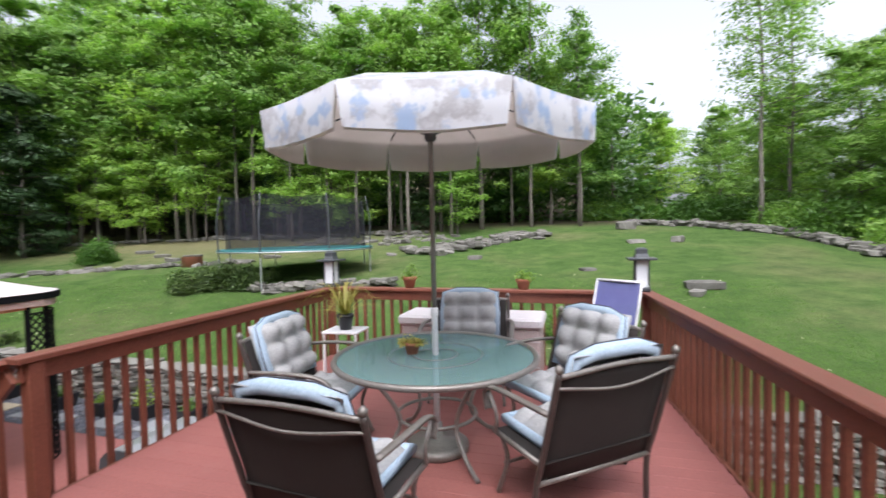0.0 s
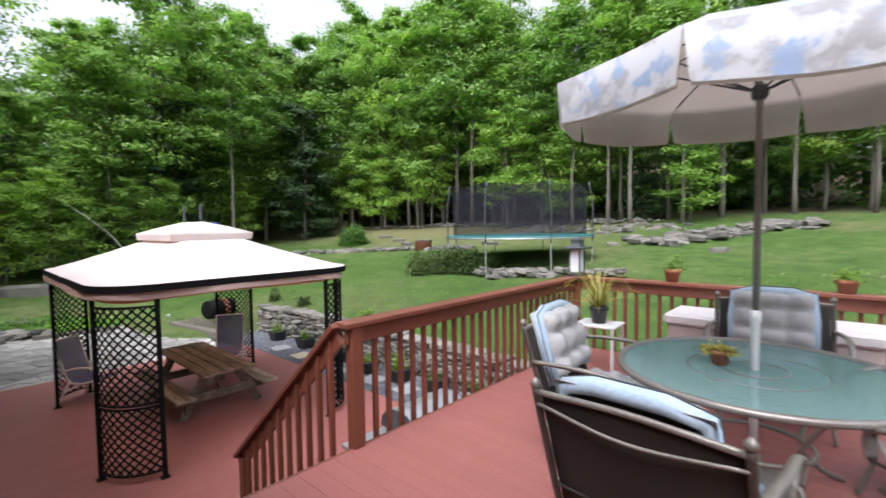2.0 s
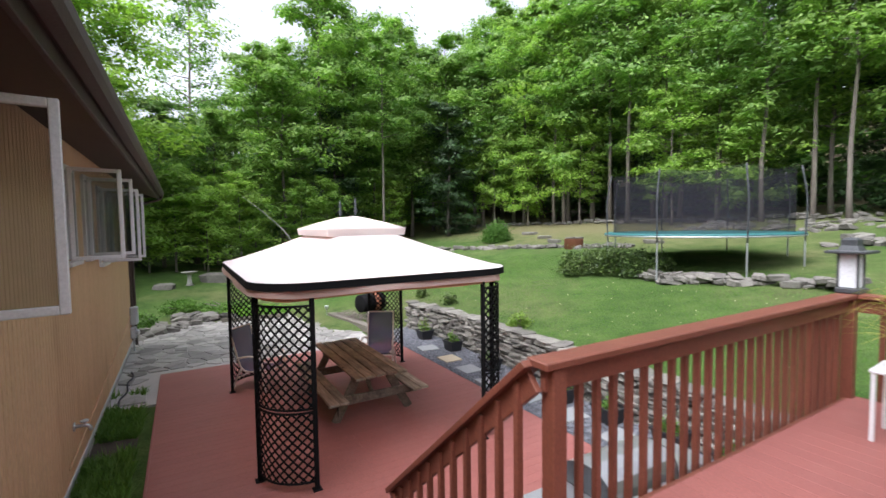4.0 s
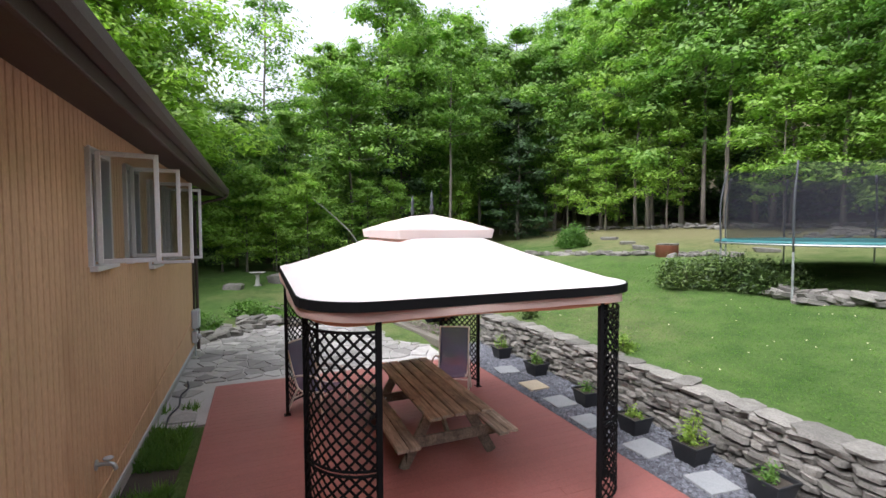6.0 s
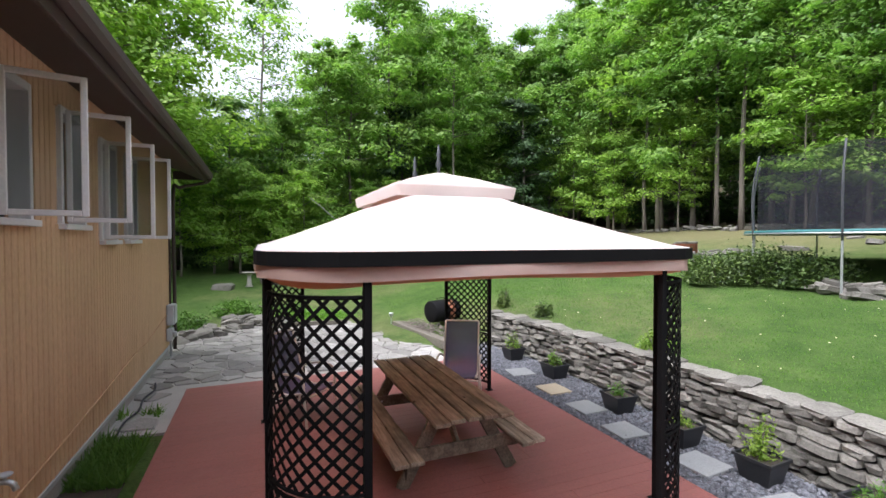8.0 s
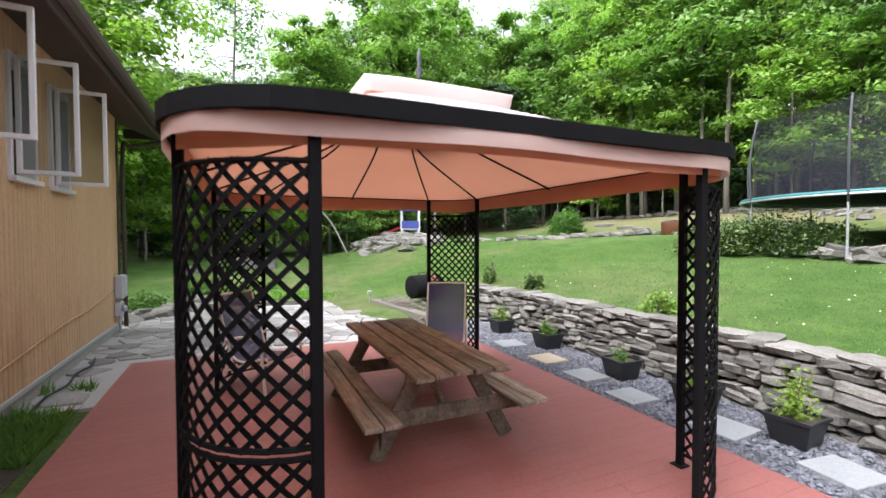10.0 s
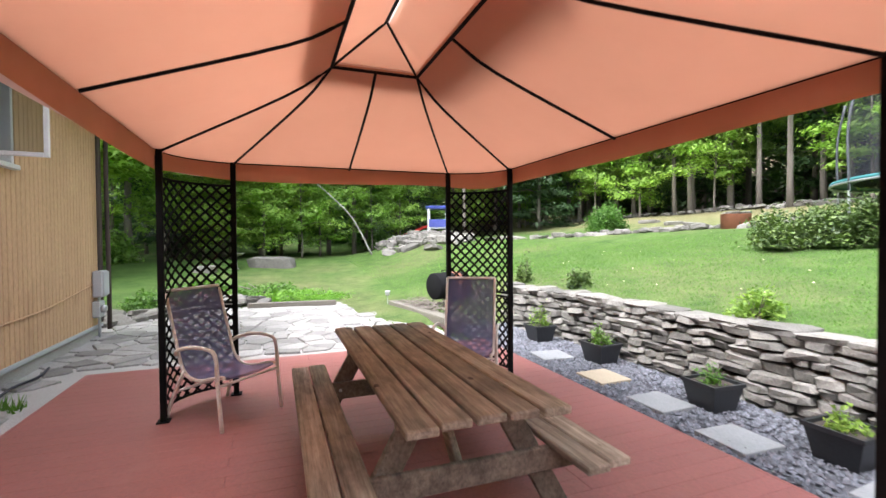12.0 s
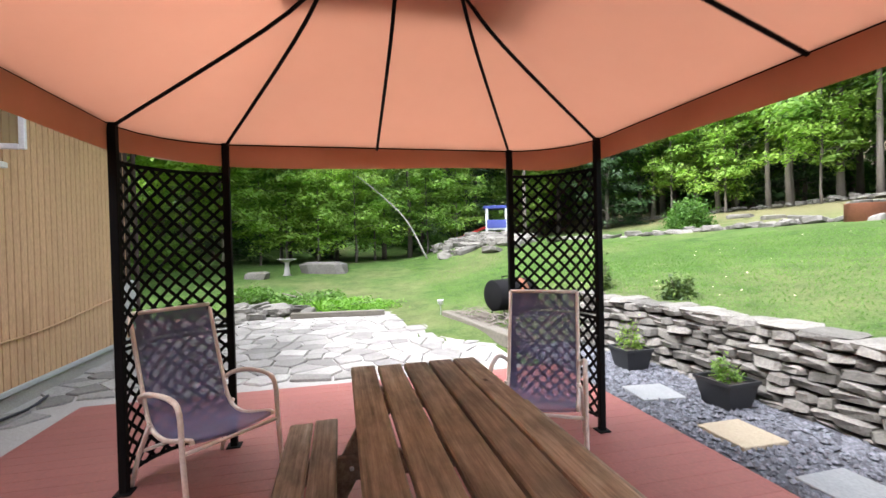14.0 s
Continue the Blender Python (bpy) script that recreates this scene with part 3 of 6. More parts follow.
def build_window(x0, x1, WZ0, WZ1, angle):
    """A white casement; its sash is hinged on the side of larger x and swings out."""
    win = thing("window_1", x1, HOUSE_Y, WZ0, label="white casement window with its sash swung open", category="window", group="casement windows", kind="structure")
    w, h = x1 - x0, WZ1 - WZ0
    bm = B()
    for a, c, d, e in ((-0.05, 0.0, -0.03, h + 0.03), (-w, -w + 0.05, -0.03, h + 0.03)):
        cbox(bm, a, c, -0.12, 0.03, d, e, 0.005)
    cbox(bm, -w + 0.05, -0.05, -0.12, 0.03, h - 0.04, h + 0.03, 0.005)
    part("window_frame", bm, M_WHITE, win)
    part("window_sill", cbox(B(), -w - 0.03, 0.03, -0.1, 0.075, -0.06, -0.005, 0.006), M_WHITE, win)
    sash = part("sash", B(), M_WHITE, win)
    f = 0.045
    sw = w - 0.13
    bm = B()
    cbox(bm, -f, 0, -0.02, 0.02, 0.0, h - 0.02, 0.005)
    cbox(bm, -sw, -sw + f, -0.02, 0.02, 0.0, h - 0.02, 0.005)
    cbox(bm, -sw + f, -f, -0.02, 0.02, 0.0, f, 0.005)
    cbox(bm, -sw + f, -f, -0.02, 0.02, h - 0.02 - f, h - 0.02, 0.005)
    bmesh.ops.recalc_face_normals(bm, faces=bm.faces)
    bm.to_mesh(sash.data)
    bm.free()
    sash.matrix_basis = pose(-0.05, 0.05, 0.01, 0, 0, -angle)
    pane = part("pane", cbox(B(), -sw + f, -f, -0.003, 0.003, f, h - 0.02 - f, 0.001), M_PANE, sash)
    pane.visible_shadow = False
    # a pale curtain hangs just inside
    bm = B()
    grid = [[(-w + 0.06 + (w - 0.12) * 0.35 * i / 14, -0.19 + 0.012 * math.sin(i * 1.9), z) for i in range(15)] for z in (0.03, h - 0.03)]
    sheet(bm, grid, 0.003)
    single("curtain", bm, M_DRAPE, "pale hanging curtain inside the casement window", "curtain", loc=(x1, HOUSE_Y, WZ0))


for (a, c, z0, z1), ang in zip(WINDOWS, (84, 78, 84, 88, 86)):
    build_window(a, c, z0, z1, ang)


# ---- lower deck ----
def plank_row(floor, spans, along, width, z, material, thick=0.032):
    """Planks side by side; spans: (across start, along start, along end)."""
    meshes = {}
    for c0, a0, a1 in spans:
        key = round(a1 - a0, 2)
        if key not in meshes:
            bm = B()
            if along == "y":
                cbox(bm, 0.0009, width - 0.0009, 0, a1 - a0, -thick, 0, 0.001)
            else:
                cbox(bm, 0, a1 - a0, 0.0009, width - 0.0009, -thick, 0, 0.001)
            bmesh.ops.recalc_face_normals(bm, faces=bm.faces)
            me = bpy.data.meshes.new("plank")
            bm.to_mesh(me)
            bm.free()
            meshes[key] = me
        part_of("plank", meshes[key], material, floor, loc=(c0, a0, z) if along == "y" else (a0, c0, z))


DX0, DX1, DY0, DY1 = -11.85, -3.1, 0.04, 4.99


def build_low_deck():
    deck = thing("floor_deck_lower", 0, 0, LOW, label="red painted plank deck, weathered", category="deck", kind="structure")
    part("joists", cbox(B(), DX0 + 0.02, DX1 - 0.02, DY0 + 0.02, DY1 - 0.02, -0.09, -0.04, 0.003), M_BROWN, deck, "dark joists under the planks")
    part("rim_board", cbox(B(), DX0, DX1, DY0 - 0.03, DY0 - 0.002, -0.10, -0.001, 0.003), M_RED_DECK, deck)
    part("rim_board", cbox(B(), DX0, DX1, DY1 + 0.002, DY1 + 0.03, -0.10, -0.001, 0.003), M_RED_DECK, deck)
    rng = random.Random(3)
    spans = []
    w = 0.138
    x = DX0
    while x < DX1 - w:
        cut = DY0 + rng.choice((1.7, 2.4, 3.1, 3.8))
        spans.append((x, DY0, cut - 0.003))
        spans.append((x, cut, DY1))
        x += w
    plank_row(deck, spans, "y", w, 0, M_RED_DECK)


build_low_deck()

# ---- upper deck ----
UX0, UX1, UY0, UY1 = -2.94, 1.06, -0.64, 5.64
EAST_LEAN = 0.118  # the lawn side of the deck runs outward towards the house
RAIL_Z = 0.94
STAIR_Y0, STAIR_Y1 = 0.10, 1.92


def build_up_deck():
    deck = thing("floor_deck_upper", 0, 0, 0, label="red painted raised plank deck", category="deck", kind="structure")
    spans = []
    w = 0.138
    y = UY0
    while y < UY1:
        spans.append((y, UX0, round(UX1 + EAST_LEAN * (UY1 - y), 3)))
        y += w
    plank_row(deck, spans, "x", w, 0, M_RED_DECK)
    top = y
    for name, q in (("rim_board", (UX0 - 0.032, UX0 - 0.002, UY0, top)), ("rim_board", (UX0 - 0.03, UX1 + 0.03, top + 0.002, top + 0.03))):
        part(name, cbox(B(), *q, -0.22, -0.002, 0.003), M_RED_RAIL, deck)
    bm = beam(B(), (UX1 + 0.03 + EAST_LEAN * (UY1 - UY0), UY0, -0.112), (UX1 + 0.03, top, -0.112), 0.03, 0.216, 0.003)
    part("rim_board", bm, M_RED_RAIL, deck)
    part("joists", cbox(B(), UX0 + 0.01, UX1 - 0.01, UY0 + 0.02, top - 0.02, -0.2, -0.04, 0.003), M_BROWN, deck, "dark joists")
    for x in (UX0 + 0.1, UX1 - 0.1):
        for yy in (1.8, 3.6, 5.5):
            part("post", cbox(B(), x - 0.06, x + 0.06, yy - 0.06, yy + 0.06, -1.5, -0.2, 0.006), M_RED_RAIL, deck)


build_up_deck()


def build_railing(a, c, label, first=True, last=True):
    """A straight level railing from a to c, outside the deck edge."""
    a, c = Vector(a), Vector(c)
    d = c - a
    L = d.length
    ang = math.degrees(math.atan2(d.y, d.x))
    rail = thing("railing", a.x, a.y, 0, ang, label, "railing", "deck railings")
    part("top_rail", cbox(B(), -0.06, L + 0.06, -0.075, 0.075, RAIL_Z - 0.04, RAIL_Z, 0.006), M_RED_RAIL, rail)
    part("side_rail", cbox(B(), -0.02, L + 0.02, -0.02, 0.018, RAIL_Z - 0.165, RAIL_Z - 0.042, 0.004), M_RED_RAIL, rail)
    for s, on in ((0.045, first), (L - 0.045, last)):
        if on:
            part("post", cbox(B(), s - 0.045, s + 0.045, -0.06, 0.03, -0.2, RAIL_Z - 0.042, 0.005), M_RED_RAIL, rail)
    bm = cbox(B(), -0.019, 0.019, 0.02, 0.058, -0.15, RAIL_Z - 0.045, 0.003)
    bmesh.ops.recalc_face_normals(bm, faces=bm.faces)
    me = bpy.data.meshes.new("baluster")
    bm.to_mesh(me)
    bm.free()
    n = round((L - 0.2) / 0.132)
    for i in range(n):
        part_of("baluster", me, M_RED_RAIL, rail, loc=(0.14 + i * (L - 0.28) / (n - 1), 0, 0))
    return rail


RX0, RX1, RY1 = UX0 - 0.035, UX1 + 0.035, UY1 + 0.06
build_railing((RX0, 2.02, 0), (RX0, RY1, 0), "red stained wooden railing with square balusters beside the stair")
build_railing((RX0 + 0.08, RY1, 0), (RX1 - 0.08, RY1, 0), "red stained wooden railing along the far deck edge", False, False)
build_railing((RX1, RY1, 0), (RX1 + EAST_LEAN * (RY1 - UY0), UY0 + 0.02, 0), "red stained wooden railing above the lawn")


def build_stairs():
    st = thing("staircase", -2.973, 0, LOW, label="red painted wooden steps between the two decks", category="stairs", kind="structure")
    n, run = 6, 0.228
    rise = -LOW / 7
    for i in range(n):
        z = rise * (6 - i)
        x1 = -run * i
        part("tread", cbox(B(), x1 - run - 0.02, x1, STAIR_Y0, STAIR_Y1, z - 0.04, z, 0.005), M_RED_DECK, st)
        part("riser", cbox(B(), x1 - 0.02, x1 - 0.002, STAIR_Y0, STAIR_Y1, z + 0.002, z + rise - 0.042, 0.003), M_RED_DECK, st)
    for y in (STAIR_Y0 - 0.04, STAIR_Y1 + 0.005):
        bm = B()
        beam(bm, (0.0, y + 0.018, rise * 6 - 0.08), (-run * n - 0.05, y + 0.018, 0.12), 0.036, 0.24)
        part("stringer", bm, M_RED_DECK, st)


build_stairs()


def build_stair_rail(y, x_top, z_top, x_end, z_end, out, label):
    r = thing("stair_railing", x_top, y, 0, 0, label, "railing", "deck railings")
    dx = x_end - x_top
    bm = B()
    beam(bm, (0, 0, z_top - 0.02), (dx, 0, z_end), 0.14, 0.04)
    part("top_rail", bm, M_RED_RAIL, r)
    bm = B()
    beam(bm, (0, 0, z_top - 0.11), (dx, 0, z_end - 0.09), 0.036, 0.13)
    part("side_rail", bm, M_RED_RAIL, r)
    n = 11
    for i in range(n):
        t = (i + 0.6) / n
        zt = z_top + (z_end - z_top) * t - 0.06
        zb = max(LOW + 0.01, zt - 1.0)
        part("baluster", cbox(B(), dx * t - 0.019, dx * t + 0.019, out * 0.02 - 0.019, out * 0.02 + 0.019, zb, zt, 0.003), M_RED_RAIL, r)
    part("post", cbox(B(), dx + 0.06, dx + 0.15, -0.045, 0.045, LOW + 0.003, z_end + 0.02, 0.005), M_RED_RAIL, r)
    return r


build_stair_rail(STAIR_Y1 + 0.06, RX0 - 0.04, RAIL_Z, -4.82, -0.66, -1, "red stained sloping stair railing with balusters")
build_stair_rail(STAIR_Y0 - 0.12, -3.36, 0.62, -4.78, -0.64, 1, "red stained sloping stair railing beside the house")


# ---- gazebo ----
GX0, GX1, GY0, GY1 = -10.50, -6.23, 1.16, 4.46
GC = Vector(((GX0 + GX1) / 2, (GY0 + GY1) / 2, 0))
CUT = 0.52
EDGE_Z = 0.995


def shared(name, bm):
    bmesh.ops.recalc_face_normals(bm, faces=bm.faces)
    me = bpy.data.meshes.new(name)
    bm.to_mesh(me)
    bm.free()
    return me


def rounded(hx, hy, r, z, per=6, straight=7):
    """Points round a rectangle with rounded corners, centred on the gazebo."""
    out = []
    for (sx, sy, a0) in ((1, 1, 0), (-1, 1, 90), (-1, -1, 180), (1, -1, 270)):
        cx, cy = sx * (hx - r), sy * (hy - r)
        for i in range(per + 1):
            a = radians(a0 + 90 * i / per)
            out.append(Vector((cx + r * math.cos(a), cy + r * math.sin(a), z)))
        nxt = {0: (-1, 1), 90: (-1, -1), 180: (1, -1), 270: (1, 1)}[a0]
        a = radians(a0 + 90)
        end = Vector((nxt[0] * (hx - r) + r * math.cos(a), nxt[1] * (hy - r) + r * math.sin(a), z))
        start = out[-1].copy()
        for i in range(1, straight):
            out.append(start.lerp(end, i / straight))
    return out


def ring_sheet(bm, loops):
    vs = [[bm.verts.new(p) for p in loop] for loop in loops]
    n = len(vs[0])
    for a, c in zip(vs, vs[1:]):
        for k in range(n):
            bm.faces.new((a[k], a[(k + 1) % n], c[(k + 1) % n], c[k]))
    return vs


def build_gazebo():
    g = thing("gazebo", GC.x, GC.y, LOW, 0, label="black steel gazebo with faded, light-paled pink canopy, orange underside and lattice corners", category="gazebo")
    hx, hy = (GX1 - GX0) / 2, (GY1 - GY0) / 2
    top = EDGE_Z - LOW
    bm = cbox(B(), -0.024, 0.024, -0.024, 0.024, 0.008, top - 0.01, 0.004)
    post_me = shared("post", bm)
    foot_me = shared("foot_plate", cbox(B(), -0.05, 0.05, -0.05, 0.05, 0.001, 0.012, 0.003))
    # one curved lattice: slats that wind round a quarter of a cylinder
    def slat(s0, z0, s1, z1, r):
        bm = B()
        n = max(2, int(abs(s1 - s0) / 0.12) + 1)
        rows = []
        w = 0.0155
        for i in range(n + 1):
            t = i / n
            s, z = s0 + (s1 - s0) * t, z0 + (z1 - z0) * t
            a = s / CUT
            rows.append((a, z))
        d = 0.003
        vs = []
        for a, z in rows:
            vs.append([bm.verts.new(((CUT + q) * math.cos(a), (CUT + q) * math.sin(a), z + e)) for q, e in ((r - d, -w), (r + d, -w), (r + d, w), (r - d, w))])
        for p, q in zip(vs, vs[1:]):
            for k in range(4):
                bm.faces.new((p[k], p[(k + 1) % 4], q[(k + 1) % 4], q[k]))
        bm.faces.new(vs[0])
        bm.faces.new(vs[-1])
        return shared("slat", bm)

    L = CUT * math.pi / 2
    panels = []
    for z0, z1 in ((0.10, 0.88), (0.92, top - 0.24)):
        slats = []
        pitch = 0.105
        for lean in (1, -1):
            k = -int(L / pitch) - 1
            while True:
                za = z0 + k * pitch          # height at s = 0 for a rising slat
                if za > z1:
                    break
                lo, hi = max(0.0, z0 - za), min(L, z1 - za)
                if hi - lo > 0.02:
                    s0, s1 = (lo, hi) if lean > 0 else (L - lo, L - hi)
                    slats.append(slat(s0, za + lo, s1, za + hi, 0.006 * lean))
                k += 1
        rails = [shared("lattice_rail", tube(B(), [(CUT * math.cos(a), CUT * math.sin(a), z) for a in np.linspace(0, math.pi / 2, 9)], 0.013, 6)) for z in (z0, z1)]
        panels.append((rails, slats))
    for sx, sy, rot in ((1, 1, 0), (-1, 1, 90), (-1, -1, 180), (1, -1, 270)):
        cx, cy = sx * (hx - CUT), sy * (hy - CUT)
        base = pose(cx, cy, 0, 0, 0, rot)
        for a in (0, 90):
            p = base @ Vector((CUT * math.cos(radians(a)), CUT * math.sin(radians(a)), 0))
            part_of("post", post_me, M_BLACK, g, loc=p)
            part_of("foot_plate", foot_me, M_BLACK, g, loc=p)
        for rails, slats in panels:
            panel = part_of("lattice_panel", rails[0], M_BLACK, g, loc=base)
            part_of("lattice_rail", rails[1], M_BLACK, panel)
            for s in slats:
                part_of("slat", s, M_BLACK, panel)
    # frame beam under the canopy edge
    ex, ey, er = hx + 0.07, hy + 0.07, CUT + 0.07
    bm = B()
    ring_sheet(bm, [rounded(ex - 0.035, ey - 0.035, er, top - 0.068), rounded(ex + 0.012, ey + 0.012, er, top - 0.063), rounded(ex + 0.012, ey + 0.012, er, top + 0.02), rounded(ex - 0.035, ey - 0.035, er, top + 0.015), rounded(ex - 0.036, ey - 0.036, er, top - 0.067)])
    part("edge_beam", bm, M_BLACK, g, "black tubular beam")
    # outer canopy, slightly sagging between edge and cap
    ringx, ringy = 0.755, 0.335
    loops = []
    for t, z in ((0.0, top + 0.022), (0.08, top + 0.045), (0.3, top + 0.148), (0.6, top + 0.303), (0.85, top + 0.448), (0.93, top + 0.498), (1.0, top + 0.565)):
        e = rounded(ex + (ringx - ex) * max(t, 0), ey + (ringy - ey) * max(t, 0), er + (0.03 - er) * max(t, 0), z)
        loops.append(e)
    bm = B()
    ring_sheet(bm, loops)
    part("canopy", bm, M_CANOPY, g, "faded pink canopy cloth, paled further for its overlit top", True)
    # added sheet that gives the canopy's own underside its backlit colour
    bm = B()
    sag = [rounded(ex - 0.02 + (ringx - ex) * t, ey - 0.02 + (ringy - ey) * t, er + (0.03 - er) * t, z) for t, z in ((0.0, top - 0.012), (0.3, top + 0.13), (0.6, top + 0.285), (0.85, top + 0.43), (0.93, top + 0.48), (1.0, top + 0.547))]
    ring_sheet(bm, sag)
    part("undersheet", bm, M_UNDERSHEET, g, "backlit orange underside of the same canopy cloth, as an added sheet", True)
    # valances hang from the beam
    for name, mat, inset, depth, amp in (("inner_valance", M_VALANCE, 0.05, 0.155, 0.02), ("outer_valance", M_VAL_OUT, 0.005, 0.13, 0.06)):
        up, mid, low = rounded(ex - inset, ey - inset, er, top - 0.02), [], []
        for i, p in enumerate(up):
            q = p.copy()
            n = Vector((p.x, p.y, 0)).normalized()
            off = amp * noise.noise((i * 0.35, inset * 50, 0.3))
            q.z -= depth * (1 + 0.3 * noise.noise((i * 0.22, 3.1, inset * 40)))
            q += n * off
            mid.append(p.lerp(q, 0.5) + n * off * 0.8)
            low.append(q)
        bm = B()
        ring_sheet(bm, [up, mid, low])
        part(name, bm, mat, g, "", True)
    # ring and ribs
    rz = top + 0.525
    corners = [Vector((sx * ringx, sy * ringy, rz)) for sx, sy in ((1, 1), (-1, 1), (-1, -1), (1, -1))]
    for a, c in zip(corners, corners[1:] + corners[:1]):
        part("ring_bar", tube(B(), [a, c], 0.013, 6), M_BLACK, g)
    for c, (sx, sy) in zip(corners, ((1, 1), (-1, 1), (-1, -1), (1, -1))):
        for p in (Vector((sx * (hx - CUT), sy * hy, top - 0.03)), Vector((sx * hx, sy * (hy - CUT), top - 0.03))):
            m1 = c.lerp(p, 0.25)
            m1.z -= 0.05
            part("rib", tube(B(), bent([c, m1, p], 4), 0.011, 6), M_BLACK, g)
        part("cap_rib", tube(B(), [c, Vector((sx * 0.38, 0, top + 0.745))], 0.010, 6), M_BLACK, g)
    for c, p in ((Vector((ringx, 0, rz)), Vector((hx, 0, top - 0.03))), (Vector((-ringx, 0, rz)), Vector((-hx, 0, top - 0.03))), (Vector((0, ringy, rz)), Vector((0, hy, top - 0.03))), (Vector((0, -ringy, rz)), Vector((0, -hy, top - 0.03)))):
        m1 = c.lerp(p, 0.25)
        m1.z -= 0.05
        part("rib", tube(B(), bent([c, m1, p], 4), 0.011, 6), M_BLACK, g)
    part("ridge_bar", tube(B(), [(-0.38, 0, top + 0.75), (0.38, 0, top + 0.75)], 0.012, 6), M_BLACK, g)
    # vented cap with a skirt
    bm = B()
    cx, cy = 0.915, 0.61
    ridge = []
    for p in rounded(cx, cy, 0.06, 0, 3, 5):
        ridge.append(Vector((max(-0.4, min(0.4, p.x * 0.6)), p.y * 0.03, top + 0.765)))
    ring_sheet(bm, [rounded(cx - 0.02, cy - 0.02, 0.04, top + 0.475, 3, 5), rounded(cx - 0.005, cy - 0.005, 0.04, top + 0.565, 3, 5), rounded(cx, cy, 0.04, top + 0.58, 3, 5),
                    [a.lerp(b_, 0.5) + Vector((0, 0, 0.006)) for a, b_ in zip(rounded(cx, cy, 0.04, top + 0.59, 3, 5), ridge)], ridge])
    part("cap", bm, M_CANOPY, g, "faded pink vented cap with skirt, paled further for strong light", True)
    bm = B()
    ring_sheet(bm, [rounded(cx - 0.03, cy - 0.03, 0.06, top + 0.56, 3, 5), [v - Vector((0, 0, 0.03)) for v in ridge]])
    part("cap_undersheet", bm, M_UNDERSHEET, g)
    for x in (-0.38, 0.38):
        part("finial", lathe(B(), [(0.025, top + 0.76), (0.014, top + 0.80), (0.034, top + 0.85), (0.014, top + 0.91), (0.024, top + 0.96), (0.002, top + 1.06)], 8, None, x, 0), M_GREY_METAL, g, "", True)
    return g


build_gazebo()


# ---- picnic table ----
def build_picnic_table():
    x0, x1, y0, y1 = -9.70, -7.40, 2.535, 3.36
    cx, cy = (x0 + x1) / 2, (y0 + y1) / 2
    t = thing("picnic_table", cx, cy, LOW, 0, "weathered brown wooden picnic table with attached benches", "picnic table")
    L = (x1 - x0) / 2
    rng = random.Random(8)
    w = (y1 - y0) / 5
    for i in range(5):
        a = y0 - cy + i * w
        e0, e1 = rng.uniform(-0.02, 0.015), rng.uniform(-0.015, 0.02)
        zz = rng.uniform(-0.003, 0.003)
        part("tabletop_board", cbox(B(), -L + e0, L + e1, a + 0.009, a + w - 0.009, 0.70 + zz, 0.74 + zz, 0.007), M_WOOD_OLD, t)
    for s in (-1, 1):
        for k in range(2):
            a = s * (0.56 + 0.145 * k)
            zz = rng.uniform(-0.003, 0.003)
            part("bench_board", cbox(B(), -L + rng.uniform(-0.02, 0.02), L + rng.uniform(-0.02, 0.02), a - 0.067, a + 0.067, 0.385 + zz, 0.425 + zz, 0.007), M_WOOD_GREY, t)
    for x in (-L + 0.38, L - 0.38):
        for s in (-1, 1):
            bm = B()
            beam(bm, (x, s * 0.21, 0.70), (x, s * 0.60, 0.0), 0.13, 0.04, 0.006, up=(1, 0, 0))
            part("leg", bm, M_WOOD_SHADED, t)
        part("bench_support", cbox(B(), x + 0.022, x + 0.06, -0.71, 0.71, 0.25, 0.383, 0.006), M_WOOD_SHADED, t)
        part("top_cleat", cbox(B(), x + 0.022, x + 0.06, -0.36, 0.36, 0.60, 0.697, 0.006), M_WOOD_OLD, t)
        sgn = -1 if x > 0 else 1
        bm = B()
        beam(bm, (x, 0, 0.28), (x + sgn * 0.45, 0, 0.69), 0.04, 0.09, 0.006)
        part("brace", bm, M_WOOD_OLD, t)
    for x in (-L + 0.4, L - 0.4):
        for s in (-1, 1):
            part("bolt", lathe(B(), [(0.012, 0), (0.012, 0.008), (0.002, 0.012)], 8), M_GALV, t, loc=pose(x + 0.062, s * 0.42, 0.33, 0, 90, 0))


build_picnic_table()


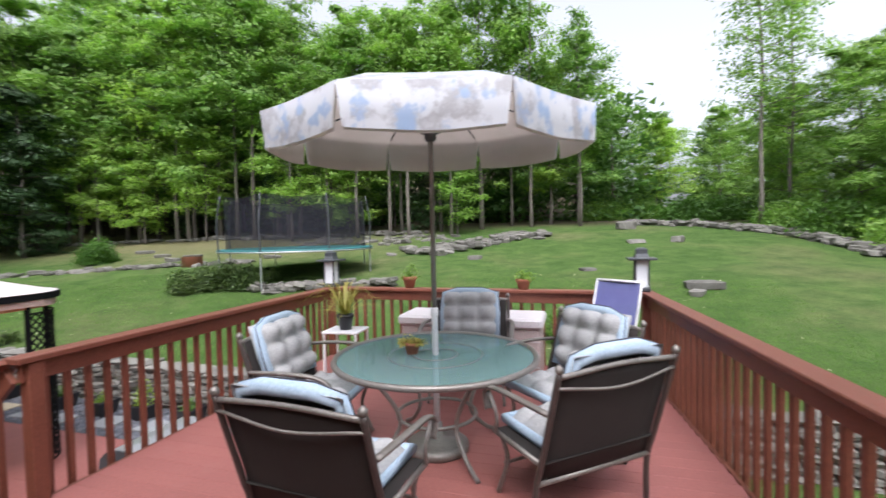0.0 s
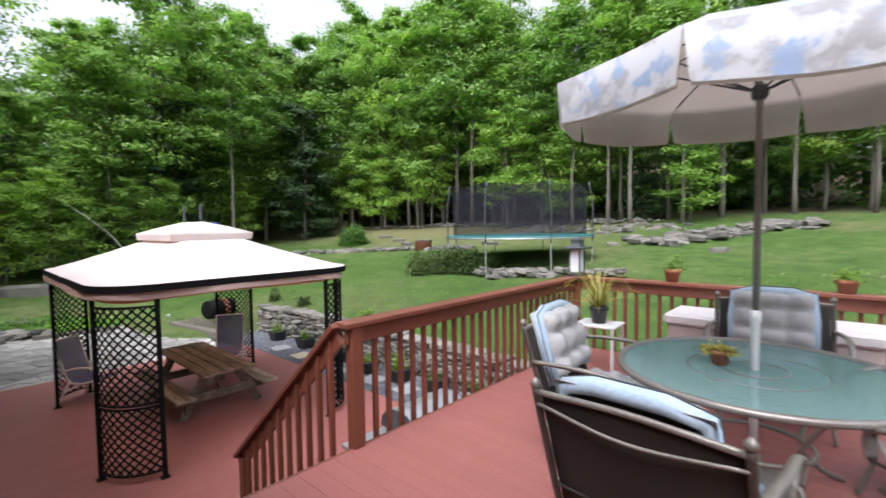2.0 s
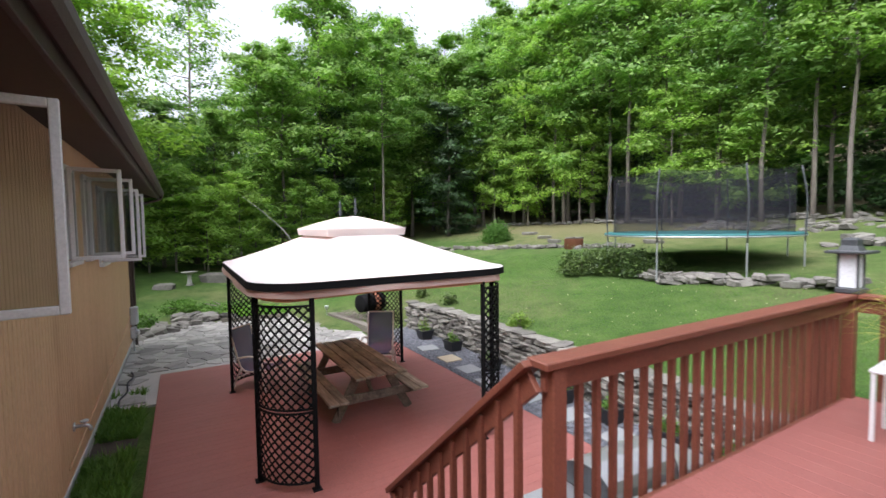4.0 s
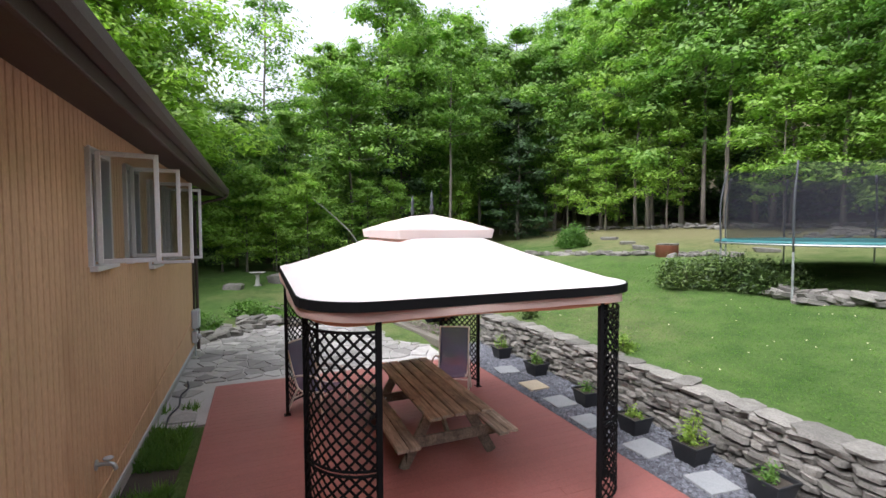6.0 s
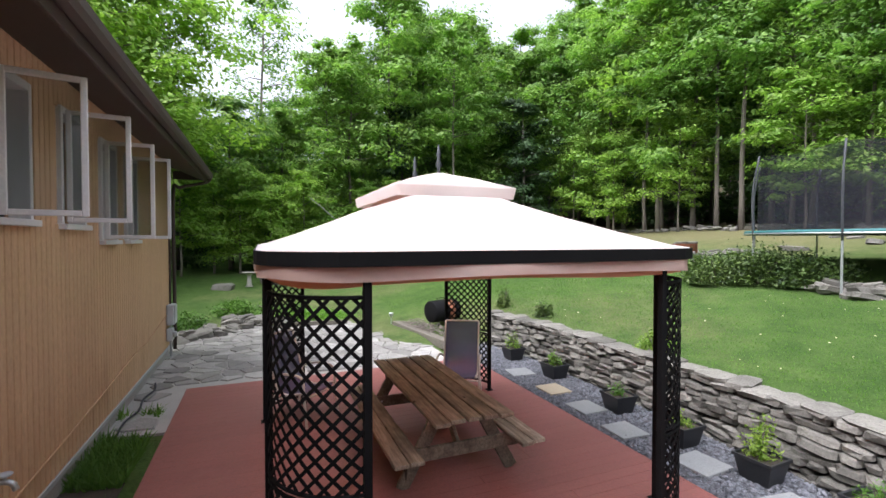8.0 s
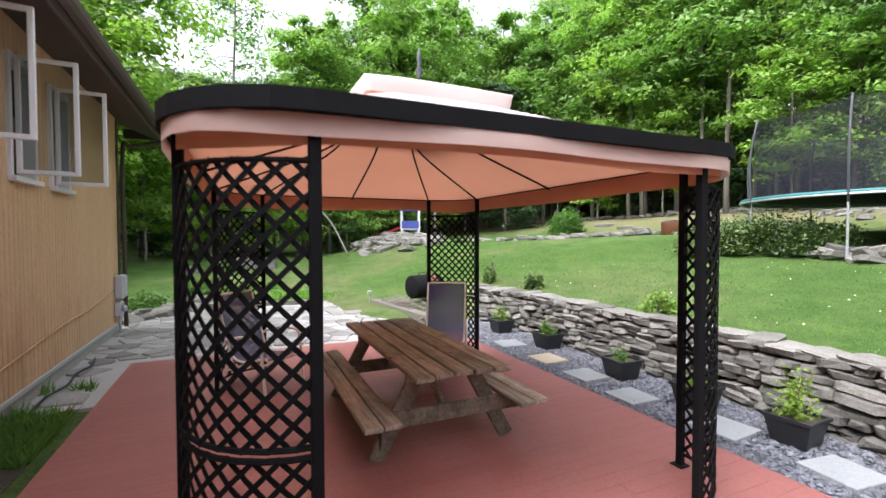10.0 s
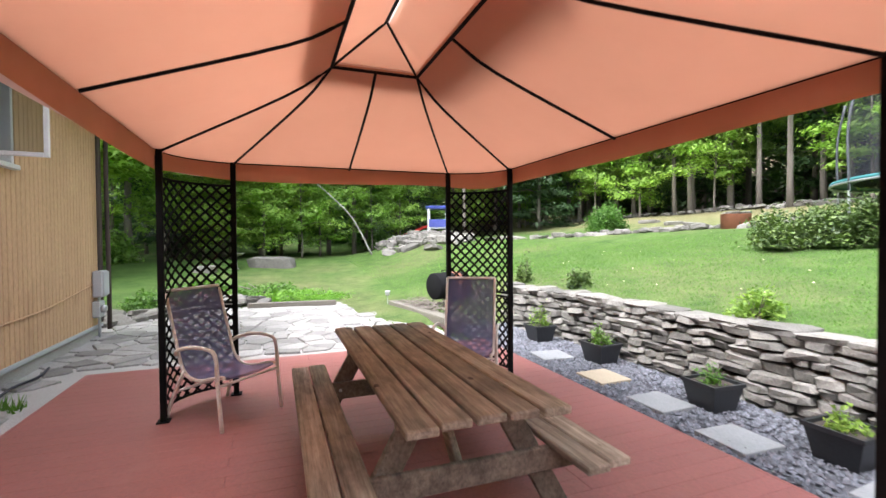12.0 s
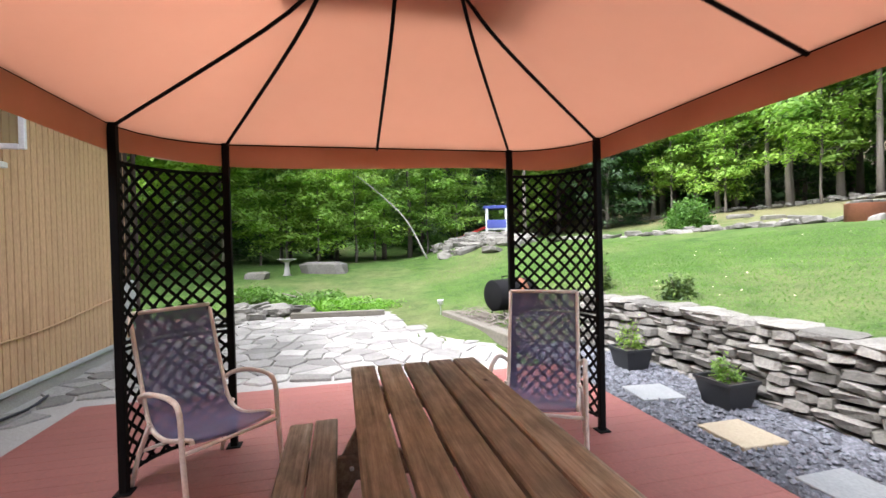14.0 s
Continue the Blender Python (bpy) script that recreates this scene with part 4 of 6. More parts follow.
# ---- sling chair ----
def build_sling_chair(name, x, y, z, rz, label, sling, frame_mat, group="sling chairs"):
    """Faces local +x."""
    c = thing(name, x, y, z, rz, label, "chair", group)
    h = 0.25
    side = bent([(-0.45, 0, 1.09), (-0.31, 0, 0.64), (-0.22, 0, 0.42), (-0.05, 0, 0.36), (0.24, 0, 0.42), (0.27, 0, 0.40)], 5)
    grid = []
    for p in side:
        row = []
        for i in range(9):
            u = i / 8 * 2 - 1
            dip = 0.02 * (1 - u * u)
            row.append((p.x - (dip if p.z > 0.45 else 0), u * h, p.z - (dip if p.z < 0.5 else 0)))
        grid.append(row)
    bm = B()
    sheet(bm, grid)
    part("sling", bm, sling, c, "", True)
    for s in (-1, 1):
        part("side_rail", tube(B(), [(p.x, s * (h + 0.012), p.z) for p in side], 0.014, 8), frame_mat, c, "", True)
        arm = bent([(0.30, s * (h + 0.06), 0.0), (0.26, s * (h + 0.06), 0.35), (0.24, s * (h + 0.06), 0.58), (0.16, s * (h + 0.06), 0.645), (-0.05, s * (h + 0.06), 0.645), (-0.24, s * (h + 0.05), 0.60), (-0.31, s * (h + 0.02), 0.55)], 5)
        bm = B()
        tube(bm, arm, 0.016, 8)
        part("arm", bm, frame_mat, c, "", True)
        back = bent([(-0.20, s * (h + 0.025), 0.42), (-0.32, s * (h + 0.04), 0.2), (-0.40, s * (h + 0.05), 0.0)], 4)
        part("leg", tube(B(), back, 0.015, 8), frame_mat, c, "", True)
    part("crossbar", tube(B(), [(-0.45, -h - 0.012, 1.09), (-0.45, h + 0.012, 1.09)], 0.014, 8), frame_mat, c, "", True)
    part("crossbar", tube(B(), [(0.26, -h - 0.06, 0.36), (0.26, h + 0.06, 0.36)], 0.012, 8), frame_mat, c, "", True)
    part("crossbar", tube(B(), [(-0.30, -h - 0.04, 0.24), (-0.30, h + 0.04, 0.24)], 0.012, 8), frame_mat, c, "", True)
    return c


build_sling_chair("sling_chair", -9.98, 1.66, LOW, 44, "beige framed armchair with dark navy mesh sling on red deck", M_SLING, M_TAN_FRAME)
build_sling_chair("sling_chair", -9.80, 3.86, LOW, -30, "beige framed armchair with dark navy mesh sling beside lattice", M_SLING, M_TAN_FRAME)
build_sling_chair("sling_chair", 0.52, 5.0, 0, -125, "white framed armchair with blue mesh sling by the railing", M_SLING_BLUE, M_WHITE)


# ---- patio dining set ----
TABLE = Vector((-0.69, 3.36, 0))


def tufted(w, h, thick, cols, rows):
    """A puffed cushion lying in x (width) and y (height), with tufted hollows on top."""
    bm = B()
    n, m = cols * 6, rows * 6
    def puff(u, v):
        e = min(1.0, 7 * min(u, 1 - u)) ** 0.5 * min(1.0, 7 * min(v, 1 - v)) ** 0.5
        a = abs(math.sin(math.pi * u * cols)) * abs(math.sin(math.pi * v * rows))
        return thick * e * (0.58 + 0.42 * a ** 0.5)
    grid = [[(w * (i / n - 0.5), h * j / m, puff(i / n, j / m)) for i in range(n + 1)] for j in range(m + 1)]
    sheet(bm, grid)
    return bm


def build_patio_chair():
    """Faces local +x; its back leans to -x."""
    c = thing("patio_chair", 0, 0, 0, 0, "bronze patio armchair with tufted grey and blue cushions", "chair", "chairs round the glass table")
    w = 0.385
    def back(z):
        return -0.21 - 0.20 * (z - 0.42) / 0.6
    # dark sling behind the cushions
    grid = [[(back(z) - 0.012 * (1 - (2 * i / 8 - 1) ** 2), (2 * i / 8 - 1) * w, z) for i in range(9)] for z in (0.27, 0.4, 0.55, 0.7, 0.8, 0.85)]
    part("back_sling", sheet(B(), grid, 0.004), M_DARK_SLING, c, "dark brown back sling", True)
    part("seat_sling", sheet(B(), [[(x, y, 0.39) for y in (-w, 0, w)] for x in (-0.22, 0.0, 0.28)], 0.004), M_DARK_SLING, c)
    lean = math.degrees(math.atan(0.20 / 0.6))
    m = pose(back(0.485) + 0.012, 0, 0.485, 0, 0, 0) @ pose(0, 0, 0, 0, -lean, 0) @ pose(0, 0, 0, 90, 0, 90)
    bc = part("back_cushion", tufted(0.62, 0.46, 0.15, 3, 3), M_CUSHION, c, "tufted pale grey cushion", True, m)
    bm = B()
    tube(bm, [(-0.28, 0.005, 0.035), (-0.285, 0.24, 0.035), (-0.27, 0.42, 0.032), (-0.14, 0.45, 0.03), (0.14, 0.45, 0.03), (0.27, 0.42, 0.032), (0.285, 0.24, 0.035), (0.28, 0.005, 0.035)], 0.04, 8)
    part("cushion_border", bm, M_CUSHION_BLUE, bc, "pale blue side of the cushion", True)
    bm = B()
    tube(bm, [(-0.318, 0.02, 0.05), (-0.323, 0.24, 0.05), (-0.302, 0.44, 0.05), (-0.14, 0.488, 0.048), (0.14, 0.488, 0.048), (0.302, 0.44, 0.05), (0.323, 0.24, 0.05), (0.318, 0.02, 0.05)], 0.004, 6)
    part("piping", bm, M_PIPING, bc, "", True)
    sc = part("seat_cushion", tufted(0.62, 0.46, 0.11, 3, 3), M_CUSHION, c, "tufted pale seat cushion", True, pose(0.30, 0, 0.395, 0, 0, 90))
    bm = B()
    tube(bm, [(-0.305, 0.0, 0.03), (-0.305, 0.44, 0.03), (0.305, 0.44, 0.03), (0.305, 0.0, 0.03)], 0.032, 8, True)
    part("cushion_border", bm, M_CUSHION_BLUE, sc, "pale blue side of the cushion", True)
    for s in (-1, 1):
        up = bent([(-0.365, s * (w + 0.02), 0.86), (back(0.7) - 0.01, s * (w + 0.02), 0.7), (back(0.4) - 0.01, s * (w + 0.02), 0.4), (back(0.24) - 0.01, s * (w + 0.02), 0.24), (back(0.1) - 0.05, s * (w + 0.02), 0.012)], 5)
        part("seat_rail", tube(B(), [(back(0.385), s * (w + 0.02), 0.385), (0.27, s * (w + 0.02), 0.385)], 0.015, 8), M_PATIO_FRAME, c, "", True)
        part("side_frame", tube(B(), up, 0.017, 8), M_DARK_FRAME, c, "", True)
        bm = lathe(B(), [(0.012, 0), (0.022, 0.012), (0.022, 0.028), (0.004, 0.045)], 8)
        part("finial", bm, M_PATIO_FRAME, c, "", True, (-0.365, s * (w + 0.02), 0.86))
        arm = bent([(back(0.66), s * (w + 0.03), 0.66), (-0.05, s * (w + 0.06), 0.67), (0.2, s * (w + 0.06), 0.655), (0.31, s * (w + 0.055), 0.60), (0.30, s * (w + 0.05), 0.5)], 5)
        rows = [[p + Vector((0, -0.022, 0)), p + Vector((0, -0.01, 0.006)), p + Vector((0, 0.01, 0.006)), p + Vector((0, 0.022, 0))] for p in arm]
        part("arm", sheet(B(), rows, 0.018), M_PATIO_FRAME, c, "flat bronze armrest", True)
        part("arm_post", tube(B(), bent([(0.29, s * (w + 0.05), 0.62), (0.20, s * (w + 0.045), 0.5), (0.24, s * (w + 0.03), 0.385)], 5), 0.013, 8), M_PATIO_FRAME, c, "", True)
        # curved rocker-like base
        part("leg", tube(B(), bent([(0.27, s * (w - 0.02), 0.385), (0.22, s * (w - 0.04), 0.22), (0.30, s * (w - 0.02), 0.012)], 6), 0.015, 8), M_PATIO_FRAME, c, "", True)
    part("top_bar", tube(B(), bent([(-0.355, -w - 0.02, 0.84), (-0.37, 0, 0.862), (-0.355, w + 0.02, 0.84)], 6), 0.014, 8), M_PATIO_FRAME, c, "", True)
    part("back_bar", tube(B(), bent([(back(0.79) - 0.02, -w - 0.02, 0.79), (back(0.76) - 0.045, 0, 0.75), (back(0.79) - 0.02, w + 0.02, 0.79)], 6), 0.008, 8), M_PATIO_FRAME, c, "", True)
    part("back_bar", tube(B(), [(back(0.27) - 0.01, -w - 0.02, 0.27), (back(0.27) - 0.01, w + 0.02, 0.27)], 0.014, 8), M_PATIO_FRAME, c, "", True)
    part("cross_brace", tube(B(), [(0.24, -w + 0.03, 0.2), (0.24, w - 0.03, 0.2)], 0.01, 8), M_PATIO_FRAME, c, "", True)
    return c


tops = [(-0.89, 1.76, 86), (0.60, 2.60, 131), (-1.96, 3.06, 6), (-0.78, 4.92, -82), (0.53, 3.90, -133)]
chair_one = None
for tx, ty, facing in tops:
    d = Vector((math.cos(radians(facing)), math.sin(radians(facing)), 0))
    at = Vector((tx, ty, 0)) + 0.40 * d
    m = pose(at.x, at.y, 0, 0, 0, facing) @ Matrix.Diagonal((1, 1, 1.05, 1))
    if chair_one is None:
        chair_one = build_patio_chair()
        chair_one.matrix_basis = m
    else:
        copy_thing(chair_one, m)


def build_glass_table():
    t = thing("patio_table", TABLE.x, TABLE.y, 0, 0, "round patterned green glass table with bronze rim", "table")
    R, z = 0.77, 0.73
    top = part("tabletop", lathe(B(), [(0.03, z - 0.01), (R - 0.03, z - 0.01), (R - 0.03, z - 0.003), (0.03, z - 0.003)], 64), M_TABLE_GLASS, t, "green patterned glass top")
    top.visible_shadow = False
    part("rim", tube(B(), arc(0, 0, z - 0.008, R - 0.012, 0, 352, 44), 0.022, 8, True), M_PATIO_FRAME, t, "", True)
    part("inner_ring", tube(B(), arc(0, 0, z - 0.002, 0.17, 0, 352, 44), 0.004, 6, True), M_PATIO_FRAME, t, "", True)
    part("inner_ring", tube(B(), arc(0, 0, z - 0.002, 0.36, 0, 352, 44), 0.003, 6, True), M_PATIO_FRAME, t, "", True)
    part("hoop", tube(B(), arc(0, 0, 0.28, 0.3, 0, 352, 44), 0.014, 8, True), M_PATIO_FRAME, t, "", True)
    for k in range(4):
        a = radians(45 + 90 * k)
        ca, sa = math.cos(a), math.sin(a)
        pts = bent([(0.62 * ca, 0.62 * sa, z - 0.03), (0.45 * ca, 0.45 * sa, 0.55), (0.3 * ca, 0.3 * sa, 0.28), (0.42 * ca, 0.42 * sa, 0.1), (0.58 * ca, 0.58 * sa, 0.012)], 6)
        part("leg", tube(B(), pts, 0.016, 8), M_PATIO_FRAME, t, "", True)


build_glass_table()


def build_umbrella():
    u = thing("patio_umbrella", TABLE.x, TABLE.y, 0, 0, "white and blue floral patio umbrella, open, pale lining", "umbrella")
    part("pole_lower", lathe(B(), [(0.024, 0.06), (0.024, 1.02), (0.03, 1.03), (0.03, 1.08), (0.02, 1.09)], 14), M_WHITE, u, "white lower pole", True)
    part("pole_upper", lathe(B(), [(0.019, 1.0), (0.019, 2.74)], 12), M_PATIO_FRAME, u, "grey upper pole", True)
    part("base", lathe(B(), [(0.24, 0.005), (0.24, 0.05), (0.2, 0.075), (0.05, 0.09), (0.04, 0.2), (0.028, 0.21)], 28), M_PATIO_FRAME, u, "dark bronze round base", True)
    cam_dir = Vector((0.28, -0.96, 0))
    tilt = pose(0, 0, 2.3, 0, 0, 0) @ Matrix.Rotation(radians(2.5), 4, cam_dir.cross(Vector((0, 0, 1))) * -1) @ pose(0, 0, -2.3)
    n = 8
    R, zr, za = 1.18, 2.51, 2.80
    def rim(k, r, z, a_off=0.0):
        a = radians(22.5 + 17 + 45 * k + a_off)
        return tilt @ Vector((r * math.cos(a), r * math.sin(a), z))
    apex = tilt @ Vector((0, 0, za))
    for k in range(n):
        for name, mat, off in (("panel", M_FLORAL, 0.0), ("panel_lining", M_UMB_IN, -0.012)):
            rows = []
            for t in (0.02, 0.25, 0.5, 0.75, 0.93, 1.0, 1.015, 1.02):
                row = []
                for i in range(9):
                    v = i / 8
                    a, c = rim(k, R, zr), rim(k + 1, R, zr)
                    edge = a.lerp(c, 0.5 + (v - 0.5) * (1 - 0.07 * max(0.0, t - 1.0) / 0.02))
                    p = apex.lerp(edge, min(t, 1))
                    p.z += 0.03 * math.sin(math.pi * min(t, 1)) - 0.012 * math.sin(math.pi * v) * min(t, 1) ** 2 + off
                    if t > 1.0:
                        p.z -= (t - 1.0) / 0.02 * 0.26 + 0.012 * math.sin(math.pi * v) * (t - 1) / 0.02
                        p += Vector((edge.x, edge.y, 0)).normalized() * (0.02 * noise.noise((k * 3 + v * 4, t * 30, 1)))
                    if 0.9 < t < 1.01:
                        p.z -= 0.02
                    if off:
                        p.x, p.y = p.x * 0.985, p.y * 0.985
                    row.append(p)
                rows.append(row)
            part(name, sheet(B(), rows), mat, u, "", True)
        part("rib", tube(B(), bent([apex - Vector((0, 0, 0.03)), apex.lerp(rim(k, R, zr), 0.5) + Vector((0, 0, -0.012)), rim(k, R, zr - 0.025)], 5), 0.006, 6), M_GREY_METAL, u)
        part("strut", tube(B(), [Vector((0, 0, 2.38)), apex.lerp(rim(k, R, zr), 0.52) + Vector((0, 0, -0.015))], 0.006, 6), M_GREY_METAL, u)
    part("hub", lathe(B(), [(0.03, 2.34), (0.045, 2.36), (0.045, 2.41), (0.03, 2.43)], 12), M_GREY_METAL, u, "", True)
    part("crown", lathe(B(), [(0.03, za - 0.02), (0.04, za + 0.0), (0.015, za + 0.04), (0.002, za + 0.06)], 12), M_WHITE, u, "", True, tilt)


build_umbrella()


# ---- trees ----
def leaf_mesh(name, centers, normals_bias, size, seed, flat=0.6):
    """Many small folded leaves, one at each centre."""
    rng = np.random.default_rng(seed)
    n = len(centers)
    c = np.asarray(centers)
    nrm = rng.normal(size=(n, 3))
    nrm[:, 2] = np.abs(nrm[:, 2]) + flat * 2
    nrm += normals_bias
    nrm /= np.linalg.norm(nrm, axis=1)[:, None]
    u = np.cross(nrm, rng.normal(size=(n, 3)))
    u /= np.linalg.norm(u, axis=1)[:, None] + 1e-9
    v = np.cross(nrm, u)
    s = size * rng.uniform(0.6, 1.35, (n, 1))
    tip, tail = c + u * s, c - u * s * 0.8
    l, r = c + v * s * 0.55 - nrm * s * 0.25 + u * s * 0.1, c - v * s * 0.55 - nrm * s * 0.25 + u * s * 0.1
    l, r = l - u * s * 0.6, r - u * s * 0.6
    verts = np.stack([l, tip, r], 1).reshape(-1, 3)
    me = bpy.data.meshes.new(name)
    me.vertices.add(3 * n)
    me.vertices.foreach_set("co", verts.astype(np.float32).ravel())
    me.loops.add(3 * n)
    me.loops.foreach_set("vertex_index", np.arange(3 * n, dtype=np.int32))
    me.polygons.add(n)
    me.polygons.foreach_set("loop_start", np.arange(0, 3 * n, 3, dtype=np.int32))
    me.polygons.foreach_set("loop_total", np.full(n, 3, np.int32))
    me.update(calc_edges=True)
    return me


def tree_parts(seed, H, clear, spread, leaves, size, lean=0.0, layered=0.3, trunk_r=0.14, droop=0.0):
    """Trunk with limbs, and leaf clumps hung along the limbs."""
    rng = random.Random(seed)
    nprng = np.random.default_rng(seed)
    bm = B()
    path = []
    for i in range(9):
        t = i / 8
        path.append(Vector((lean * t * H * 0.2 + 0.12 * noise.noise((seed, t * 3, 0)) * H * 0.12, 0.12 * noise.noise((seed + 9, t * 3, 5)) * H * 0.12, t * H - 0.25)))
    limbs_bm = B()
    tube(bm, path, [trunk_r * (1.25 if i == 0 else 1.0) * (1 - 0.9 * i / 8) + 0.012 for i in range(9)], 7)
    def at(t):
        k = min(7, int(t * 8))
        return path[k].lerp(path[k + 1], t * 8 - k)
    pts = []
    limbs = int(12 + H * 0.95)
    per = leaves // (limbs * 5)
    for j in range(limbs):
        t = clear + (0.985 - clear) * (j + rng.random()) / limbs
        base = at(t)
        a = j * 2.4 + rng.uniform(-0.5, 0.5)
        rel = (t - clear) / (1 - clear)
        reach = spread * (0.55 + 0.6 * math.sin(math.pi * min(1, rel * 0.85 + 0.12))) * (1.05 - 0.6 * rel ** 2) * rng.uniform(0.65, 1.25)
        rise = reach * rng.uniform(0.15, 0.55) * (0.4 + rel) - droop * reach
        end = base + Vector((math.cos(a) * reach, math.sin(a) * reach, rise))
        mid = base.lerp(end, 0.5) + Vector((0, 0, 0.08 * reach))
        r0 = trunk_r * (1 - 0.85 * t) * 0.5 + 0.008
        tube(limbs_bm, [base, mid, end], [r0, r0 * 0.6, 0.006], 5)
        for k in range(5):
            q = 0.3 + 0.75 * (k + rng.random()) / 5
            c = base.lerp(end, q) + Vector((rng.gauss(0, 0.22 * reach), rng.gauss(0, 0.22 * reach), rng.gauss(0, 0.14 * reach)))
            cl = nprng.normal(size=(per, 3)) * np.array([0.42, 0.42, layered * 0.55]) * (0.40 + 0.26 * reach)
            pts.append(cl + np.array(c))
    centers = np.concatenate(pts)
    return bm, limbs_bm, leaf_mesh("crown", centers, np.zeros(3), size, seed, 0.45)


def build_tree(name, seed, H, clear, spread, leaves, size, leaf_mat, label, lean=0.0, layered=0.3, trunk_r=0.14, droop=0.0, group="trees at the wood's edge"):
    t = thing(name, 0, 0, 0, 0, label, "tree", group)
    bm, limbs_bm, me = tree_parts(seed, H, clear, spread, leaves, size, lean, layered, trunk_r, droop)
    part("trunk", bm, M_BARK, t, "", True)
    part("bough", limbs_bm, M_BARK, t, "", True)["kind"] = "stuff"
    part_of("crown", me, leaf_mat, t)
    return t


KINDS = []
for i, (H, clear, spread, n, size, mat) in enumerate((
        (16.0, 0.27, 3.2, 19000, 0.138, M_LEAF), (15.0, 0.22, 3.4, 19500, 0.138, M_LEAF), (17.0, 0.32, 3.1, 18500, 0.138, M_LEAF),
        (14.0, 0.26, 3.2, 18500, 0.135, M_LEAF_LIGHT), (13.0, 0.12, 3.4, 19500, 0.138, M_LEAF), (6.0, 0.2, 1.5, 6500, 0.11, M_LEAF_LIGHT),
        (7.5, 0.25, 1.7, 7500, 0.115, M_LEAF_LIGHT), (17.5, 0.35, 2.2, 5200, 0.135, M_LEAF), (12.0, 0.06, 2.6, 17000, 0.13, M_NEEDLE), (15.5, 0.5, 2.2, 7500, 0.15, M_LEAF))):
    tall = H > 9
    KINDS.append(dict(seed=20 + i, H=H, clear=clear, spread=spread, leaves=n, size=size, leaf_mat=mat, trunk_r=0.125 if tall else 0.055, droop=0.25 if mat is M_NEEDLE else 0.0))
LABELS = ["tall leafy maple with grey trunk at the wood's edge", "leafy green maple with low branches at the wood's edge", "tall maple with bare lower trunk at the wood's edge",
          "light green maple at the wood's edge", "dense green broadleaf tree at the wood's edge", "young light green maple sapling at the wood's edge",
          "slender young maple with light leaves", "thin-leaved tall tree standing against the sky", "dark green hemlock with drooping boughs", "slender maple with long bare pale trunk"]
NAMES = ["maple_tree", "maple_tree", "maple_tree", "maple_tree", "broadleaf_tree", "maple_sapling", "maple_sapling", "birch_tree", "hemlock_tree", "maple_tree"]
first_tree = {}


def plant(kind, x, y, s=1.0, rz=None, sink=0.0):
    rng = random.Random(int(x * 131 + y * 977))
    rz = rng.uniform(0, 360) if rz is None else rz
    m = pose(x, y, ground_z(x, y) - sink, 0, 0, rz) @ Matrix.Diagonal((s, s, s * rng.uniform(0.93, 1.07), 1))
    if kind not in first_tree:
        first_tree[kind] = build_tree(NAMES[kind], label=LABELS[kind], **KINDS[kind])
        first_tree[kind].matrix_basis = m
        return first_tree[kind]
    o = first_tree[kind]
    keep = o.scale.copy()
    c = copy_thing(o, m @ Matrix.Diagonal((1 / keep.x, 1 / keep.y, 1 / keep.z, 1)))
    return c


